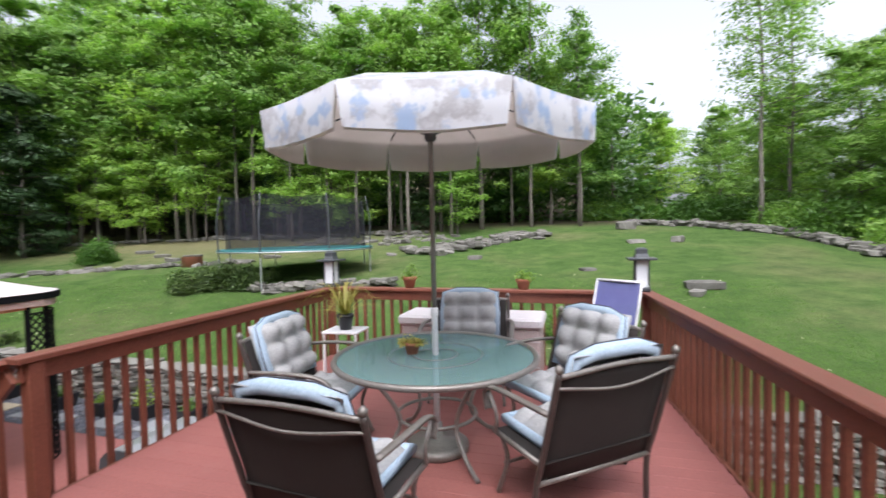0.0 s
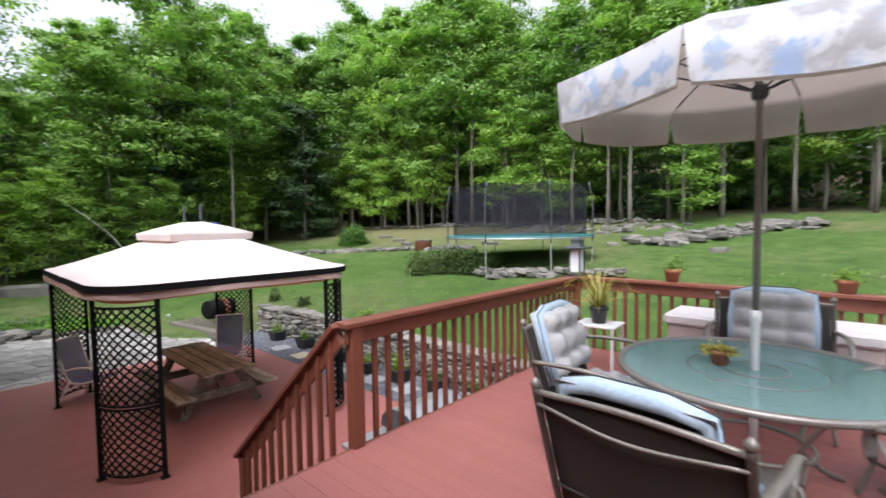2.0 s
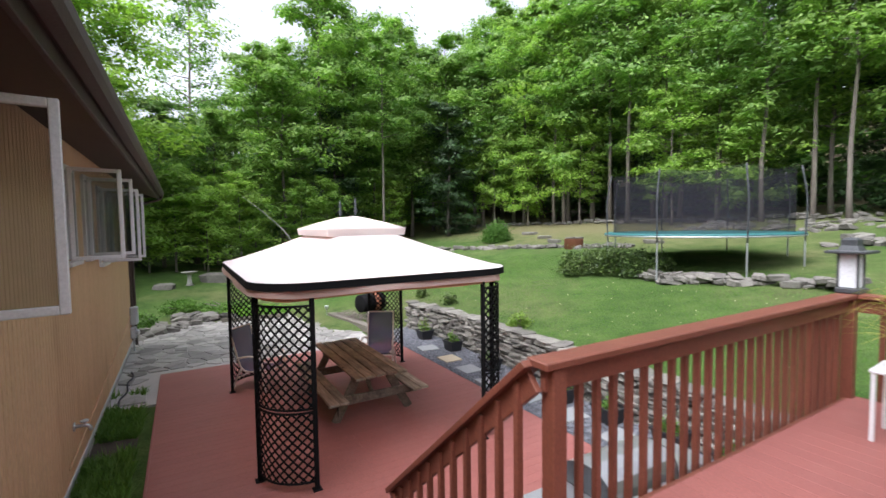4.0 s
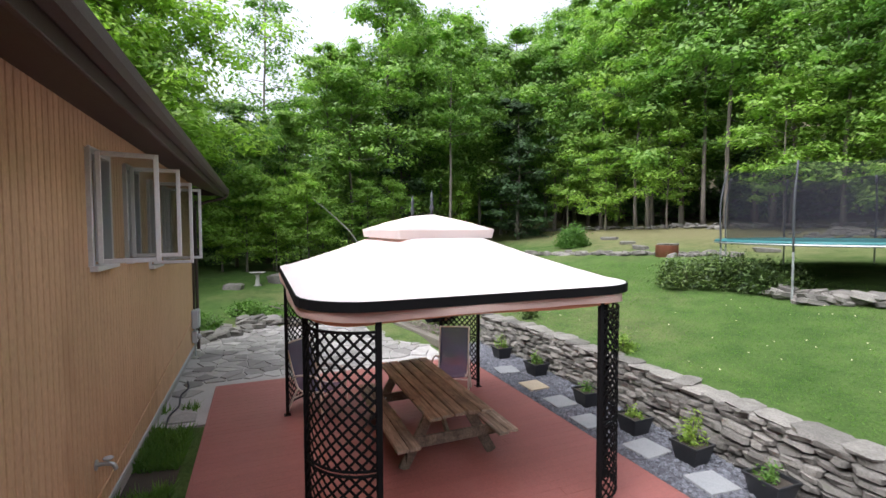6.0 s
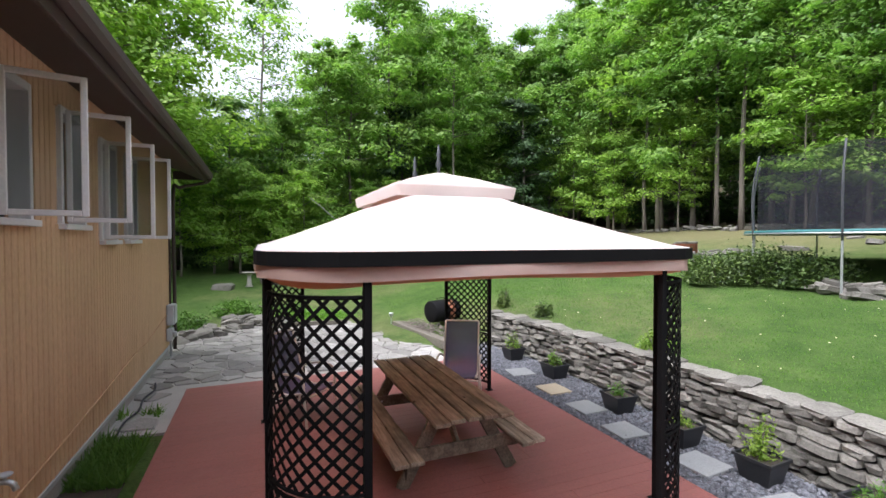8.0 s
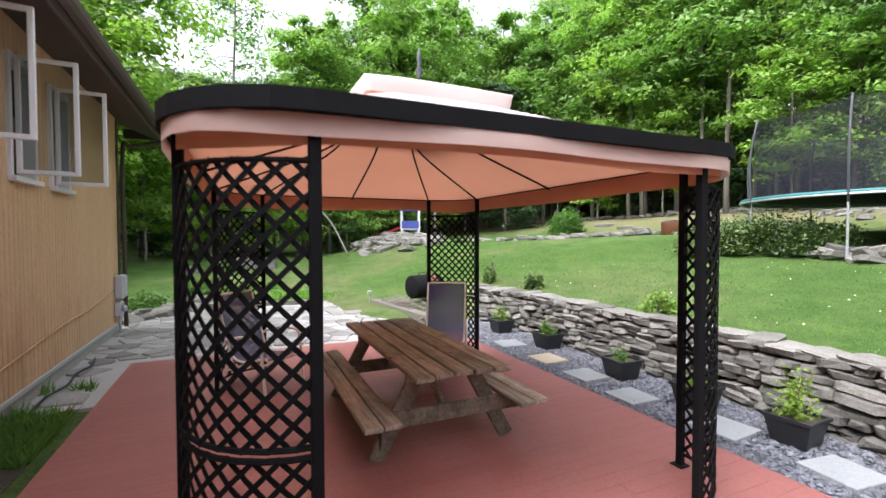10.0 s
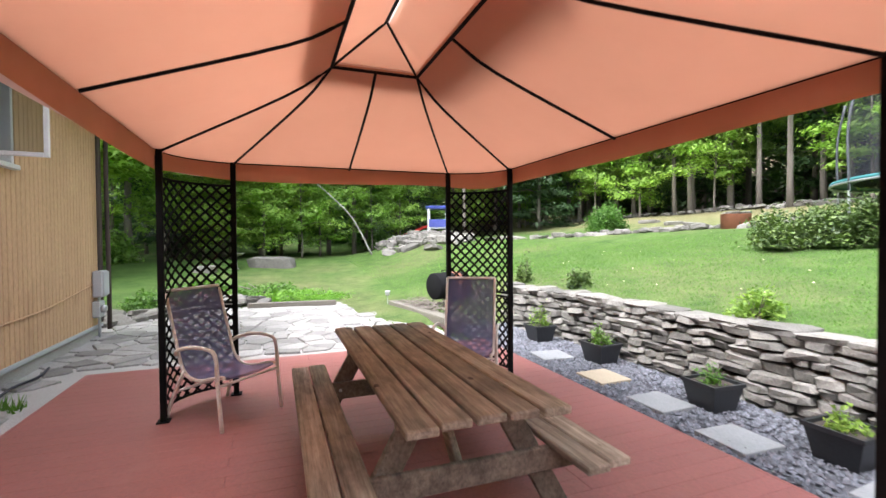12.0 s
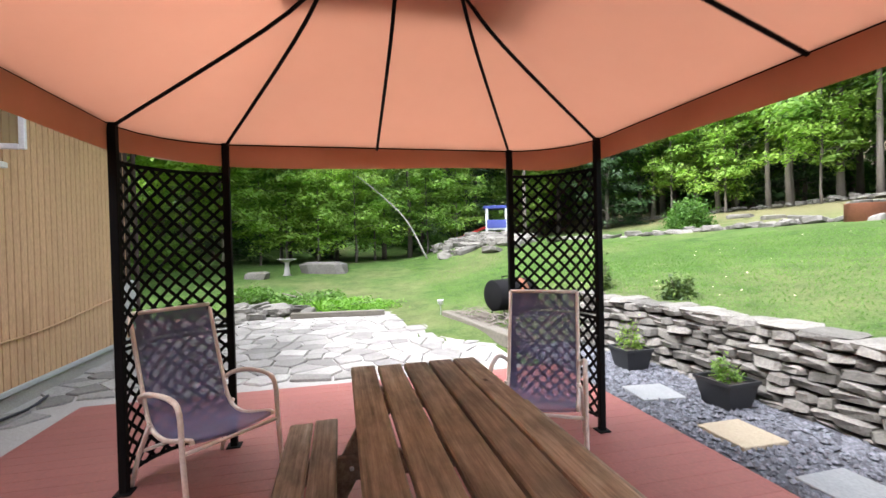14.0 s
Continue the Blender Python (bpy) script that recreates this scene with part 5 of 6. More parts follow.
def plant_wood():
    rng = random.Random(77)
    # front row along the north edge, then rows behind it
    x = -44.0
    while x < -6.5:
        y = 25.5 + rng.uniform(-1.3, 1.5) + (0.0 if x > -30 else (-30 - x) * 0.25)
        plant(rng.choice((0, 1, 2, 3, 0, 2)), x, y, rng.uniform(0.98, 1.22) if x < -17 else rng.uniform(0.74, 0.86))
        x += rng.uniform(2.4, 3.6)
    x = -46.0
    while x < 3:
        plant(rng.choice((0, 1, 4, 2)), x, 30.0 + rng.uniform(-1.5, 1.5), rng.uniform(1.1, 1.3) if x < -19 else rng.uniform(0.7, 0.82))
        x += rng.uniform(3.4, 4.8)
    # west edge beyond the patio and the mound
    y = -10.0
    while y < 24:
        x = -31.5 + rng.uniform(-1.5, 1.5) - (3.5 if y > 5 else 0) + (-y - 2 if y < -2 else 0) * -0.9
        plant(rng.choice((1, 4, 4, 0, 3)), x, y, rng.uniform(0.62, 0.76) if -7 < y < 4.5 else rng.uniform(0.9, 1.08))
        y += rng.uniform(2.3, 3.4)
    y = -10.0
    while y < 24:
        plant(rng.choice((0, 4, 1)), -38 + rng.uniform(-1.5, 1.5), y, rng.uniform(0.68, 0.8) if -8 < y < 4.5 else rng.uniform(0.98, 1.12))
        y += rng.uniform(3.6, 4.8)
    # south-west trees behind the house corner
    for x, y, k, s in ((-22.5, -8.5, 3, 0.95), (-19.0, -13, 3, 1.05), (-25.5, -6.0, 3, 1.1), (-27.0, -3.4, 3, 1.12), (-24.0, -4.6, 3, 0.95), (-24, -13, 0, 1.05), (-29, -8, 0, 1.0), (-17, -18, 2, 1.0), (-21.0, -5.0, 5, 0.8)):
        plant(k, x, y, s)
    # saplings and understorey in front
    for x, y, k, s in ((-36.5, 20.5, 5, 0.8), (-29.5, 21.5, 6, 0.95), (-26.5, 22.3, 5, 1.05), (-22.2, 23.0, 6, 0.9), (-32.5, 14.0, 5, 0.8), (-15.6, 22.5, 6, 1.0), (-12.6, 23.8, 5, 1.0), (-29.5, 4.2, 5, 0.85), (-28.6, 1.5, 6, 0.65), (-6.2, 24.5, 5, 0.9), (-40, 18.5, 5, 1.0), (-28.5, -1.0, 5, 0.8), (-27.6, 3.2, 6, 0.72), (-28.0, 0.2, 5, 0.9), (-26.8, -2.2, 6, 0.75), (-29.6, 6.9, 6, 0.7), (-30.0, 8.6, 5, 0.75), (-27.2, 1.6, 5, 0.75)):
        plant(k, x, y, s)
    for x, y, s in ((-30.5, 18, 0.9), (-33, 10, 0.85), (-26, 26.8, 0.8), (-19, 27.2, 0.8), (-35, 2, 0.8), (-32, -3, 0.8), (-8.5, 27.5, 0.8)):
        plant(8, x, y, s)
    for x, y, s in ((-27.6, 22.9, 0.95), (-25.2, 23.6, 0.9), (-23.8, 23.2, 1.0), (-20.6, 23.9, 0.95), (-18.9, 23.4, 1.0), (-17.2, 24.4, 0.85), (-14.0, 23.8, 0.78), (-11.6, 23.0, 0.78), (-10.2, 24.3, 0.8), (-8.6, 23.2, 0.75), (-6.4, 24.0, 0.72), (-31.5, 21.8, 0.95), (-34.5, 21.0, 0.95), (-30.2, 12.6, 0.85), (-31.0, 6.2, 0.85)):
        plant(9, x, y, s)
    # thin crowns against the sky
    for x, y, s in ((-33.5, 1.3, 0.98), (-2.4, 27.6, 0.82), (0.4, 27.4, 0.72), (8.6, 25.0, 0.8), (10.6, 27.0, 0.75), (-16.5, 24.6, 0.9)):
        plant(7, x, y, s)
    for x, y, k, s in ((-33.2, 9.2, 2, 1.15), (-35.5, 12.5, 0, 1.15), (-36.0, 16.0, 2, 1.12)):
        plant(k, x, y, s)
    plant(0, -5.3, 26.8, 1.02)
    plant(3, -1.4, 29.5, 0.72)
    # open edge to the north-east: lower trees further off
    x = 3.0
    while x < 34:
        plant(rng.choice((1, 4, 3)), x, 46 + rng.uniform(-4, 5), rng.uniform(0.55, 0.72))
        x += rng.uniform(3.2, 4.6)
    for x, y, k, s in ((13.6, 23.5, 4, 0.62), (16.0, 19.5, 1, 0.6), (15.0, 27.0, 1, 0.62), (18.5, 15.5, 4, 0.7), (12.0, 32, 3, 0.5), (6.0, 36, 6, 1.0), (19, 24, 0, 0.8), (17.5, 10, 1, 0.7), (12.2, 24.5, 4, 0.66), (13.2, 20.0, 1, 0.62), (11.4, 29.5, 4, 0.6), (14.5, 17.0, 3, 0.6), (15.5, 22.5, 3, 0.75)):
        plant(k, x, y, s)


plant_wood()


def far_woods():
    """Closed wood behind the planted rows, as one mass of leaf clumps with dark stems."""
    rng = np.random.default_rng(4)
    pts = []
    bm = B()
    r2 = random.Random(6)
    spots = [(x + r2.uniform(-2, 2), 35 + r2.uniform(-1, 5)) for x in np.arange(-60, 4, 2.6)] + [(-44 + r2.uniform(-5, 1), y + r2.uniform(-2, 2)) for y in np.arange(-24, 36, 2.6)] + [(x + r2.uniform(-2, 2), 56 + r2.uniform(-3, 5)) for x in np.arange(2, 60, 3.5)] + [(x, -22 + r2.uniform(-3, 3)) for x in np.arange(-44, -12, 3)] + [(30 + r2.uniform(-3, 4), y) for y in np.arange(-20, 50, 4)]
    for x, y in spots:
        H = (9.0 if -9 < y < 5 else 13.0) if x < -19 else (10.5 if x < 2 else 9.0)
        z = ground_z(x, y)
        tube(bm, [(x, y, z - 0.3), (x + r2.uniform(-0.3, 0.3), y, z + H * 0.7)], [0.16, 0.06], 5)
        for k in range(46):
            h = r2.uniform(0.08, 1.0) * H if k < 30 else r2.uniform(0.0, 0.36) * H
            rad = 2.7 * (1 - 0.55 * (h / H) ** 2)
            a = r2.uniform(0, 6.28)
            c = np.array((x + math.cos(a) * rad * r2.random() ** 0.5, y + math.sin(a) * rad * r2.random() ** 0.5, z + h))
            pts.append(rng.normal(size=(42, 3)) * np.array([0.75, 0.75, 0.32]) + c)
    me = leaf_mesh("far_woods", np.concatenate(pts), np.zeros(3), 0.33, 12)
    tagged(part_of("far_woods", me, M_LEAF_FAR_SHADE), "green woodland closing the view behind the lawn, leaves darkened for shade", "woods", kind="stuff")
    single("far_stems", bm, M_BARK, "grey stems of the woodland in shade", "woods", kind="stuff")


far_woods()


# ---- stones ----
def stone_mesh(seed, rough=0.085, flat=False):
    """A worn block one metre long, wide and high, with uneven faces."""
    bm = cbox(B(), -0.5, 0.5, -0.5, 0.5, -0.5, 0.5, 0.17)
    for v in bm.verts:
        n = Vector((noise.noise(v.co * 1.3 + Vector((seed * 7.1, 0, 0))), noise.noise(v.co * 1.3 + Vector((0, seed * 5.3, 9))), noise.noise(v.co * 1.3 + Vector((3, 1, seed * 3.7)))))
        v.co += n * rough * 2
    return shared("stone", bm)


STONES = [stone_mesh(i + 1) for i in range(14)]


def joined_stones(name, spots, mat, label, category="stones"):
    """Many stones in one mesh; spots: (matrix, which)."""
    verts, faces = [], []
    for m, k in spots:
        me = STONES[k % len(STONES)]
        o = len(verts)
        verts += [tuple(m @ v.co) for v in me.vertices]
        faces += [tuple(o + i for i in p.vertices) for p in me.polygons]
    me = bpy.data.meshes.new(name)
    me.from_pydata(verts, [], faces)
    return tagged(part_of(name, me, mat), label, category, kind="stuff")


def squash(x, y, z, sx, sy, sz, rz=0, rx=0, ry=0):
    return pose(x, y, z, rx, ry, rz) @ Matrix.Diagonal((sx, sy, sz, 1))


def wall_line(x):
    """The wall's face bends a little along its length."""
    return WALL_Y + 0.10 * math.sin(x * 0.45) + (0.35 * step(-11.0, -13.2, x) * -0.6)


def build_stone_wall():
    w = thing("wall_dry_stone", 0, 0, 0, 0, "low dry-stacked retaining wall of flat grey fieldstones", "stone wall", kind="structure")
    rng = random.Random(31)
    rest = []
    xs = np.arange(-13.2, 6.1, 0.7)
    bm = B()
    for a in xs:
        y = wall_line(a + 0.35)
        cbox(bm, a, a + 0.7, y + 0.19, y + 0.36, -1.45, -0.72, 0.01)
    part("core", bm, M_SOIL, w, "dark earth behind the stones")
    z = -1.38
    course = 0
    while z < -0.68:
        h = rng.uniform(0.065, 0.115)
        x = -13.2 + rng.uniform(0, 0.2)
        while x < 6.0:
            L = rng.uniform(0.13, 0.40)
            dz = 0.03 * noise.noise((x * 0.8, course * 0.7, 0))
            d = rng.uniform(0.24, 0.32)
            y = wall_line(x) + 0.012 * course + d / 2 + rng.uniform(-0.035, 0.03)
            m = squash(x + L / 2, y, z + h / 2 + dz, L * rng.uniform(0.93, 1.0), d * rng.uniform(0.9, 1.1), h * rng.uniform(0.74, 1.02), rng.uniform(-7, 7), rng.uniform(-4, 4), rng.uniform(-7, 7))
            k = rng.randrange(14)
            if -11.6 < x < -5.6:
                part_of("stone", STONES[k], M_STONE, w, loc=m)
            else:
                rest.append((m, k))
            x += L * rng.uniform(0.96, 1.02)
        z += h * 0.93
        course += 1
    x = -13.2
    while x < 6.0:
        L = rng.uniform(0.24, 0.55)
        d = rng.uniform(0.34, 0.5)
        m = squash(x + L / 2, wall_line(x) + 0.08 + d / 2, -0.66 + rng.uniform(-0.02, 0.03), L, d, rng.uniform(0.05, 0.095), rng.uniform(-8, 8), rng.uniform(-3, 3), rng.uniform(-3, 3))
        if -12.6 < x < -4.6:
            part_of("stone", STONES[rng.randrange(14)], M_STONE, w, loc=m)
        else:
            rest.append((m, rng.randrange(14)))
        x += L * 0.97
    joined_stones("wall_stones", rest, M_STONE_J, "dry-stacked grey fieldstones of the low wall", "stone wall")


build_stone_wall()


def rock_things(spots, label, name="rock"):
    for x, y, sx, sy, sz, rz in spots:
        k = int(abs(x * 13 + y * 7)) % 14
        ob = part_of(name, STONES[k], M_STONE, None, loc=squash(x, y, ground_z(x, y) + sz * 0.25, sx, sy, sz, rz))
        tagged(ob, label, "rock", "rocks on the lawn")


def stone_row(name, pts, label, size, count, spread, seed, high=0.2):
    """A low line of loose stones along points."""
    rng = random.Random(seed)
    spots = []
    for _ in range(count):
        t = rng.random() * (len(pts) - 1)
        k = int(t)
        a, c = Vector((*pts[k], 0)), Vector((*pts[k + 1], 0))
        p = a.lerp(c, t - k) + Vector((rng.gauss(0, spread), rng.gauss(0, spread), 0))
        s = size * rng.uniform(0.5, 1.5)
        spots.append((squash(p.x, p.y, ground_z(p.x, p.y) + rng.random() * high, s * rng.uniform(0.8, 1.6), s, s * rng.uniform(0.3, 0.6), rng.uniform(0, 180), rng.uniform(-15, 15), rng.uniform(-15, 15)), rng.randrange(14)))
    joined_stones(name, spots, M_STONE_J, label)


stone_row("stone_border", [(-40, 22.5), (-33, 22.0), (-27, 23.4), (-20, 23.8), (-14, 24.2), (-8, 24.6)], "rough line of grey stones along the wood's edge", 0.28, 300, 0.3, 1, 0.15)
stone_row("stone_border", [(-25.5, 12.2), (-22, 13.4), (-18.5, 14.6), (-15.2, 15.6), (-13.5, 16.2)], "low grey stone line across the lawn", 0.28, 130, 0.18, 2, 0.08)
stone_row("stone_border", [(-9.2, 11.6), (-7.8, 11.9), (-6.3, 12.3), (-4.9, 12.4)], "low grey stone edging beside the juniper", 0.26, 90, 0.12, 3, 0.2)
stone_row("rock_pile", [(-6.2, 18.0), (-4.4, 20.0), (-2.6, 22.0), (-1.8, 22.8)], "heap of loose grey rocks on the slope", 0.32, 170, 0.5, 4, 0.15)
stone_row("rock_pile", [(-13.5, 22.0), (-10, 21.5), (-6, 22.5)], "scattered grey rocks up the slope", 0.28, 90, 0.8, 14, 0.05)
stone_row("stone_border", [(3.0, 27.5), (6, 26.0), (8.8, 22.5), (9.6, 18.5), (10.4, 14.5), (12.0, 10.0)], "tumbled grey stone wall at the lawn's edge", 0.30, 420, 0.22, 5, 0.22)
stone_row("rock_mound", [(-29.5, 8.0), (-27.5, 8.6), (-25.5, 8.8), (-24.4, 9.4)], "mound of pale rocks below the play tower", 0.42, 200, 0.75, 6, 0.12)
stone_row("stone_border", [(-15.4, -1.2), (-16.4, -0.2), (-17.6, 0.6), (-17.2, 1.6)], "stacked flat stones along the garden bed", 0.26, 90, 0.25, 7, 0.15)
rock_things([(2.6, 24.5, 0.95, 0.6, 0.5, 20), (2.6, 20.2, 0.7, 0.45, 0.2, 10), (4.2, 20.5, 0.5, 0.4, 0.3, 50), (3.3, 12.6, 0.8, 0.5, 0.25, 5), (3.0, 11.9, 0.4, 0.3, 0.18, 60), (-3.5, 17.0, 0.5, 0.35, 0.2, 15), (0.6, 14.8, 0.5, 0.35, 0.12, 30)], "grey boulder lying in the lawn grass")
rock_things([(-22.5, 19.0, 0.9, 0.6, 0.2, 15), (-20.2, 18.0, 0.8, 0.5, 0.2, 40), (-18.2, 16.8, 0.7, 0.5, 0.25, 0), (-23.7, 2.0, 1.6, 0.9, 0.5, 70), (-22.8, -0.2, 0.8, 0.5, 0.3, 60), (-13.2, 17.6, 0.8, 0.5, 0.2, 15)], "pale flat rock lying in the lawn grass")


# ---- flagstone patio ----
def clip_cell(poly, a, c):
    """Keeps the side of poly nearer to a than to c."""
    mid, d = (a + c) / 2, c - a
    out = []
    for i, p in enumerate(poly):
        q = poly[(i + 1) % len(poly)]
        dp, dq = (p - mid).dot(d), (q - mid).dot(d)
        if dp <= 0:
            out.append(p)
        if (dp < 0) != (dq < 0):
            out.append(p.lerp(q, dp / (dp - dq)))
    return out


def build_patio():
    patio = thing("pavement_patio", 0, 0, 0, 0, "pale irregular flagstone patio with sandy joints", "patio", kind="structure")
    bm = cbox(B(), -17.4, -10.2, -1.6, 4.7, -1.42, -1.335, 0.004)
    part("joint_bed", bm, M_GREY_FOUND, patio, "sandy grey joints")
    rng = random.Random(12)
    from mathutils import Vector as V
    pitch = 0.325
    seeds = {}
    for i in range(-1, 24):
        for j in range(-1, 22):
            seeds[i, j] = V((-17.3 + (i + rng.uniform(0.0, 1.0)) * pitch, -1.5 + (j + rng.uniform(0.0, 1.0)) * pitch * 1.05))
    for (i, j), s in seeds.items():
        if not (-17.2 < s.x < -10.4 and -1.5 < s.y < 4.6):
            continue
        if s.x > -12.15 and s.y > -0.32:
            continue
        if s.x > -14.2 and s.y < -0.62:
            continue
        if s.x < -15.2 - 0.5 * max(0.0, 1.2 - abs(s.y - 2.2)) * 1.6 and s.y > 3.6:
            continue
        poly = [V((s.x - 1, s.y - 1)), V((s.x + 1, s.y - 1)), V((s.x + 1, s.y + 1)), V((s.x - 1, s.y + 1))]
        for (a, c), o in seeds.items():
            if (a, c) != (i, j) and abs(a - i) <= 2 and abs(c - j) <= 2:
                poly = clip_cell(poly, s, o)
        cen = sum(poly, V((0, 0))) / len(poly)
        ring = []
        for p in poly:
            q = cen + (p - cen) * (1 - 0.017 / max(0.08, (p - cen).length))
            ring.append(q)
        bm = B()
        zt = rng.uniform(-0.006, 0.008)
        tilt = (rng.uniform(-0.012, 0.012), rng.uniform(-0.012, 0.012))
        lo = [bm.verts.new((p.x - cen.x, p.y - cen.y, -0.04)) for p in ring]
        mid = [bm.verts.new((p.x - cen.x, p.y - cen.y, zt - 0.012)) for p in ring]
        up = [bm.verts.new(((p.x - cen.x) * 0.95, (p.y - cen.y) * 0.95, zt + tilt[0] * (p.x - cen.x) + tilt[1] * (p.y - cen.y))) for p in ring]
        for u, v in ((lo, mid), (mid, up)):
            for k in range(len(ring)):
                bm.faces.new((u[k], u[(k + 1) % len(ring)], v[(k + 1) % len(ring)], v[k]))
        bm.faces.new(up)
        part("flagstone", bm, M_FLAG, patio, loc=(cen.x, cen.y, -1.312))


build_patio()


# ---- gravel strip with stepping slabs ----
def build_gravel():
    g = single("gravel_bed", cbox(B(), -13.1, 1.1, 5.0, 6.45, -1.40, -1.352, 0.002), M_GRAVEL_BED, "blue-grey bed under the loose gravel", "gravel bed", kind="structure")
    rng = np.random.default_rng(3)
    n = 11000
    c = np.stack([-13.0 + 9.6 * rng.random(n), 5.09 + 1.1 * rng.random(n), -1.345 + 0.014 * rng.random(n)], 1)
    base = np.array([(1, 0, 0), (-1, 0, 0), (0, 1, 0), (0, -1, 0), (0, 0, 0.7), (0, 0, -0.7)], float)
    tri = np.array([(0, 2, 4), (2, 1, 4), (1, 3, 4), (3, 0, 4), (2, 0, 5), (1, 2, 5), (3, 1, 5), (0, 3, 5)])
    a = rng.uniform(0, 6.28, n)
    s = rng.uniform(0.012, 0.03, (n, 1, 1))
    v = base[None] * s * rng.uniform(0.6, 1.4, (n, 6, 1))
    x, y = v[..., 0] * np.cos(a)[:, None] - v[..., 1] * np.sin(a)[:, None], v[..., 0] * np.sin(a)[:, None] + v[..., 1] * np.cos(a)[:, None]
    v = np.stack([x, y, v[..., 2]], -1) + c[:, None]
    me = bpy.data.meshes.new("gravel")
    me.from_pydata(v.reshape(-1, 3).tolist(), [], (tri[None] + 6 * np.arange(n)[:, None, None]).reshape(-1, 3).tolist())
    tagged(part_of("gravel", me, M_GRAVEL), "blue-grey loose gravel between deck and stone wall", "gravel", kind="stuff")


build_gravel()
slab_rng = random.Random(9)
for i, (x, y) in enumerate(((-10.69, 5.47), (-9.69, 5.47), (-8.86, 5.43), (-8.05, 5.36), (-7.09, 5.49), (-6.2, 5.54), (-5.3, 5.55), (-4.4, 5.5))):
    tan = i == 1
    sx, sy = slab_rng.uniform(0.2, 0.225), slab_rng.uniform(0.2, 0.24)
    single("stepping_slab", cbox(B(), -sx, sx, -sy, sy, -0.025, 0.018, 0.006), M_SLAB_TAN if tan else M_SLAB, ("tan" if tan else "blue-grey") + " square stepping slab lying in the gravel", "stepping stone", "stepping slabs", loc=pose(x, y, -1.33, 0, 0, slab_rng.uniform(-9, 9)))


# ---- plants ----
def clump_mesh(seed, rx, ry, rz, n, size, hollow=0.55, lumps=14):
    rng = np.random.default_rng(seed)
    out = []
    for _ in range(lumps):
        d = rng.normal(size=3)
        d[2] = abs(d[2]) * 0.9
        d /= np.linalg.norm(d)
        c = d * rng.uniform(hollow, 0.85)
        out.append(c + rng.normal(size=((n * 3 // 2) // lumps, 3)) * 0.2)
    p = np.concatenate(out) * np.array([rx, ry, rz])
    p[:, 2] = np.abs(p[:, 2])
    return leaf_mesh("foliage", p, np.zeros(3), size, seed, 0.2)


def build_shrub(name, x, y, rx, ry, rz, n, size, mat, label, seed=1, z=None, rot=0, lumps=14):
    t = thing(name, x, y, ground_z(x, y) if z is None else z, rot, label, "shrub")
    bm = B()
    rng = random.Random(seed)
    for k in range(7):
        a = rng.uniform(0, 6.28)
        tube(bm, [(0, 0, -0.08), (math.cos(a) * rx * 0.3, math.sin(a) * ry * 0.3, rz * 0.4), (math.cos(a) * rx * 0.7, math.sin(a) * ry * 0.7, rz * 0.75)], [0.025 * rx + 0.004, 0.016 * rx + 0.003, 0.004], 5)
    part("stems", bm, M_BARK, t)
    part_of("foliage", clump_mesh(seed, rx, ry, rz, n, size, 0.5, lumps), mat, t)
    return t


build_shrub("round_bush", -22.4, 16.32, 0.95, 0.95, 1.15, 5000, 0.07, M_SHRUB, "round clipped green bush on the lawn", 3, lumps=26)
for i, (x, y, s) in enumerate(((-11.4, 11.5, 1.0), (-10.5, 11.75, 1.05), (-9.6, 12.1, 0.9))):
    build_shrub("juniper", x, y, 0.85 * s, 0.75 * s, 0.75 * s, 7000, 0.042, M_JUNIPER, "low spreading juniper shrub on the lawn", 10 + i)
build_shrub("lawn_shrub", -12.0, 6.9, 0.22, 0.22, 0.32, 600, 0.035, M_JUNIPER, "small feathery evergreen shrub in the grass", 21)
build_shrub("lawn_shrub", -14.1, 7.1, 0.18, 0.18, 0.6, 500, 0.035, M_JUNIPER, "small upright evergreen shrub in the grass", 22)
build_shrub("lawn_shrub", -8.88, 6.78, 0.24, 0.24, 0.34, 600, 0.035, M_LIME, "small lime green shrub above the stone wall", 23)
build_shrub("lawn_shrub", -0.1, 8.6, 0.28, 0.28, 0.55, 900, 0.04, M_SHRUB, "small dark green shrub behind the deck", 24)
build_shrub("garden_shrub", -18.5, 0.4, 0.9, 0.7, 0.4, 2200, 0.05, M_SHRUB, "bright green leafy shrub in the garden bed", 25)
build_shrub("garden_shrub", -18.6, 1.7, 1.1, 0.9, 0.32, 2600, 0.045, M_SHRUB, "low green shrub in the garden bed", 26)
build_shrub("garden_shrub", -17.7, 2.5, 0.8, 1.2, 0.2, 3200, 0.04, M_MAT, "low mat of green groundcover in the bed", 27)
build_shrub("garden_shrub", -17.4, -0.6, 0.7, 0.5, 0.4, 1500, 0.045, M_SHRUB, "low green shrub by the flagstones", 28)
for i, (x, y, s) in enumerate(((9.8, 24.5, 1.3), (10.6, 21.8, 1.5), (11.2, 18.8, 1.3), (10.6, 26.8, 1.4), (11.6, 16.0, 1.3), (6.2, 29.5, 1.2), (2.0, 33.0, 1.3), (9.0, 31.5, 1.5), (4.5, 34.5, 1.4))):
    build_shrub("edge_bush", x, y, 1.2 * s, 1.1 * s, 1.05 * s, 5200, 0.1, M_SHRUB if i % 2 else M_LEAF, "leafy green bush behind the tumbled stone wall", 40 + i, lumps=26)
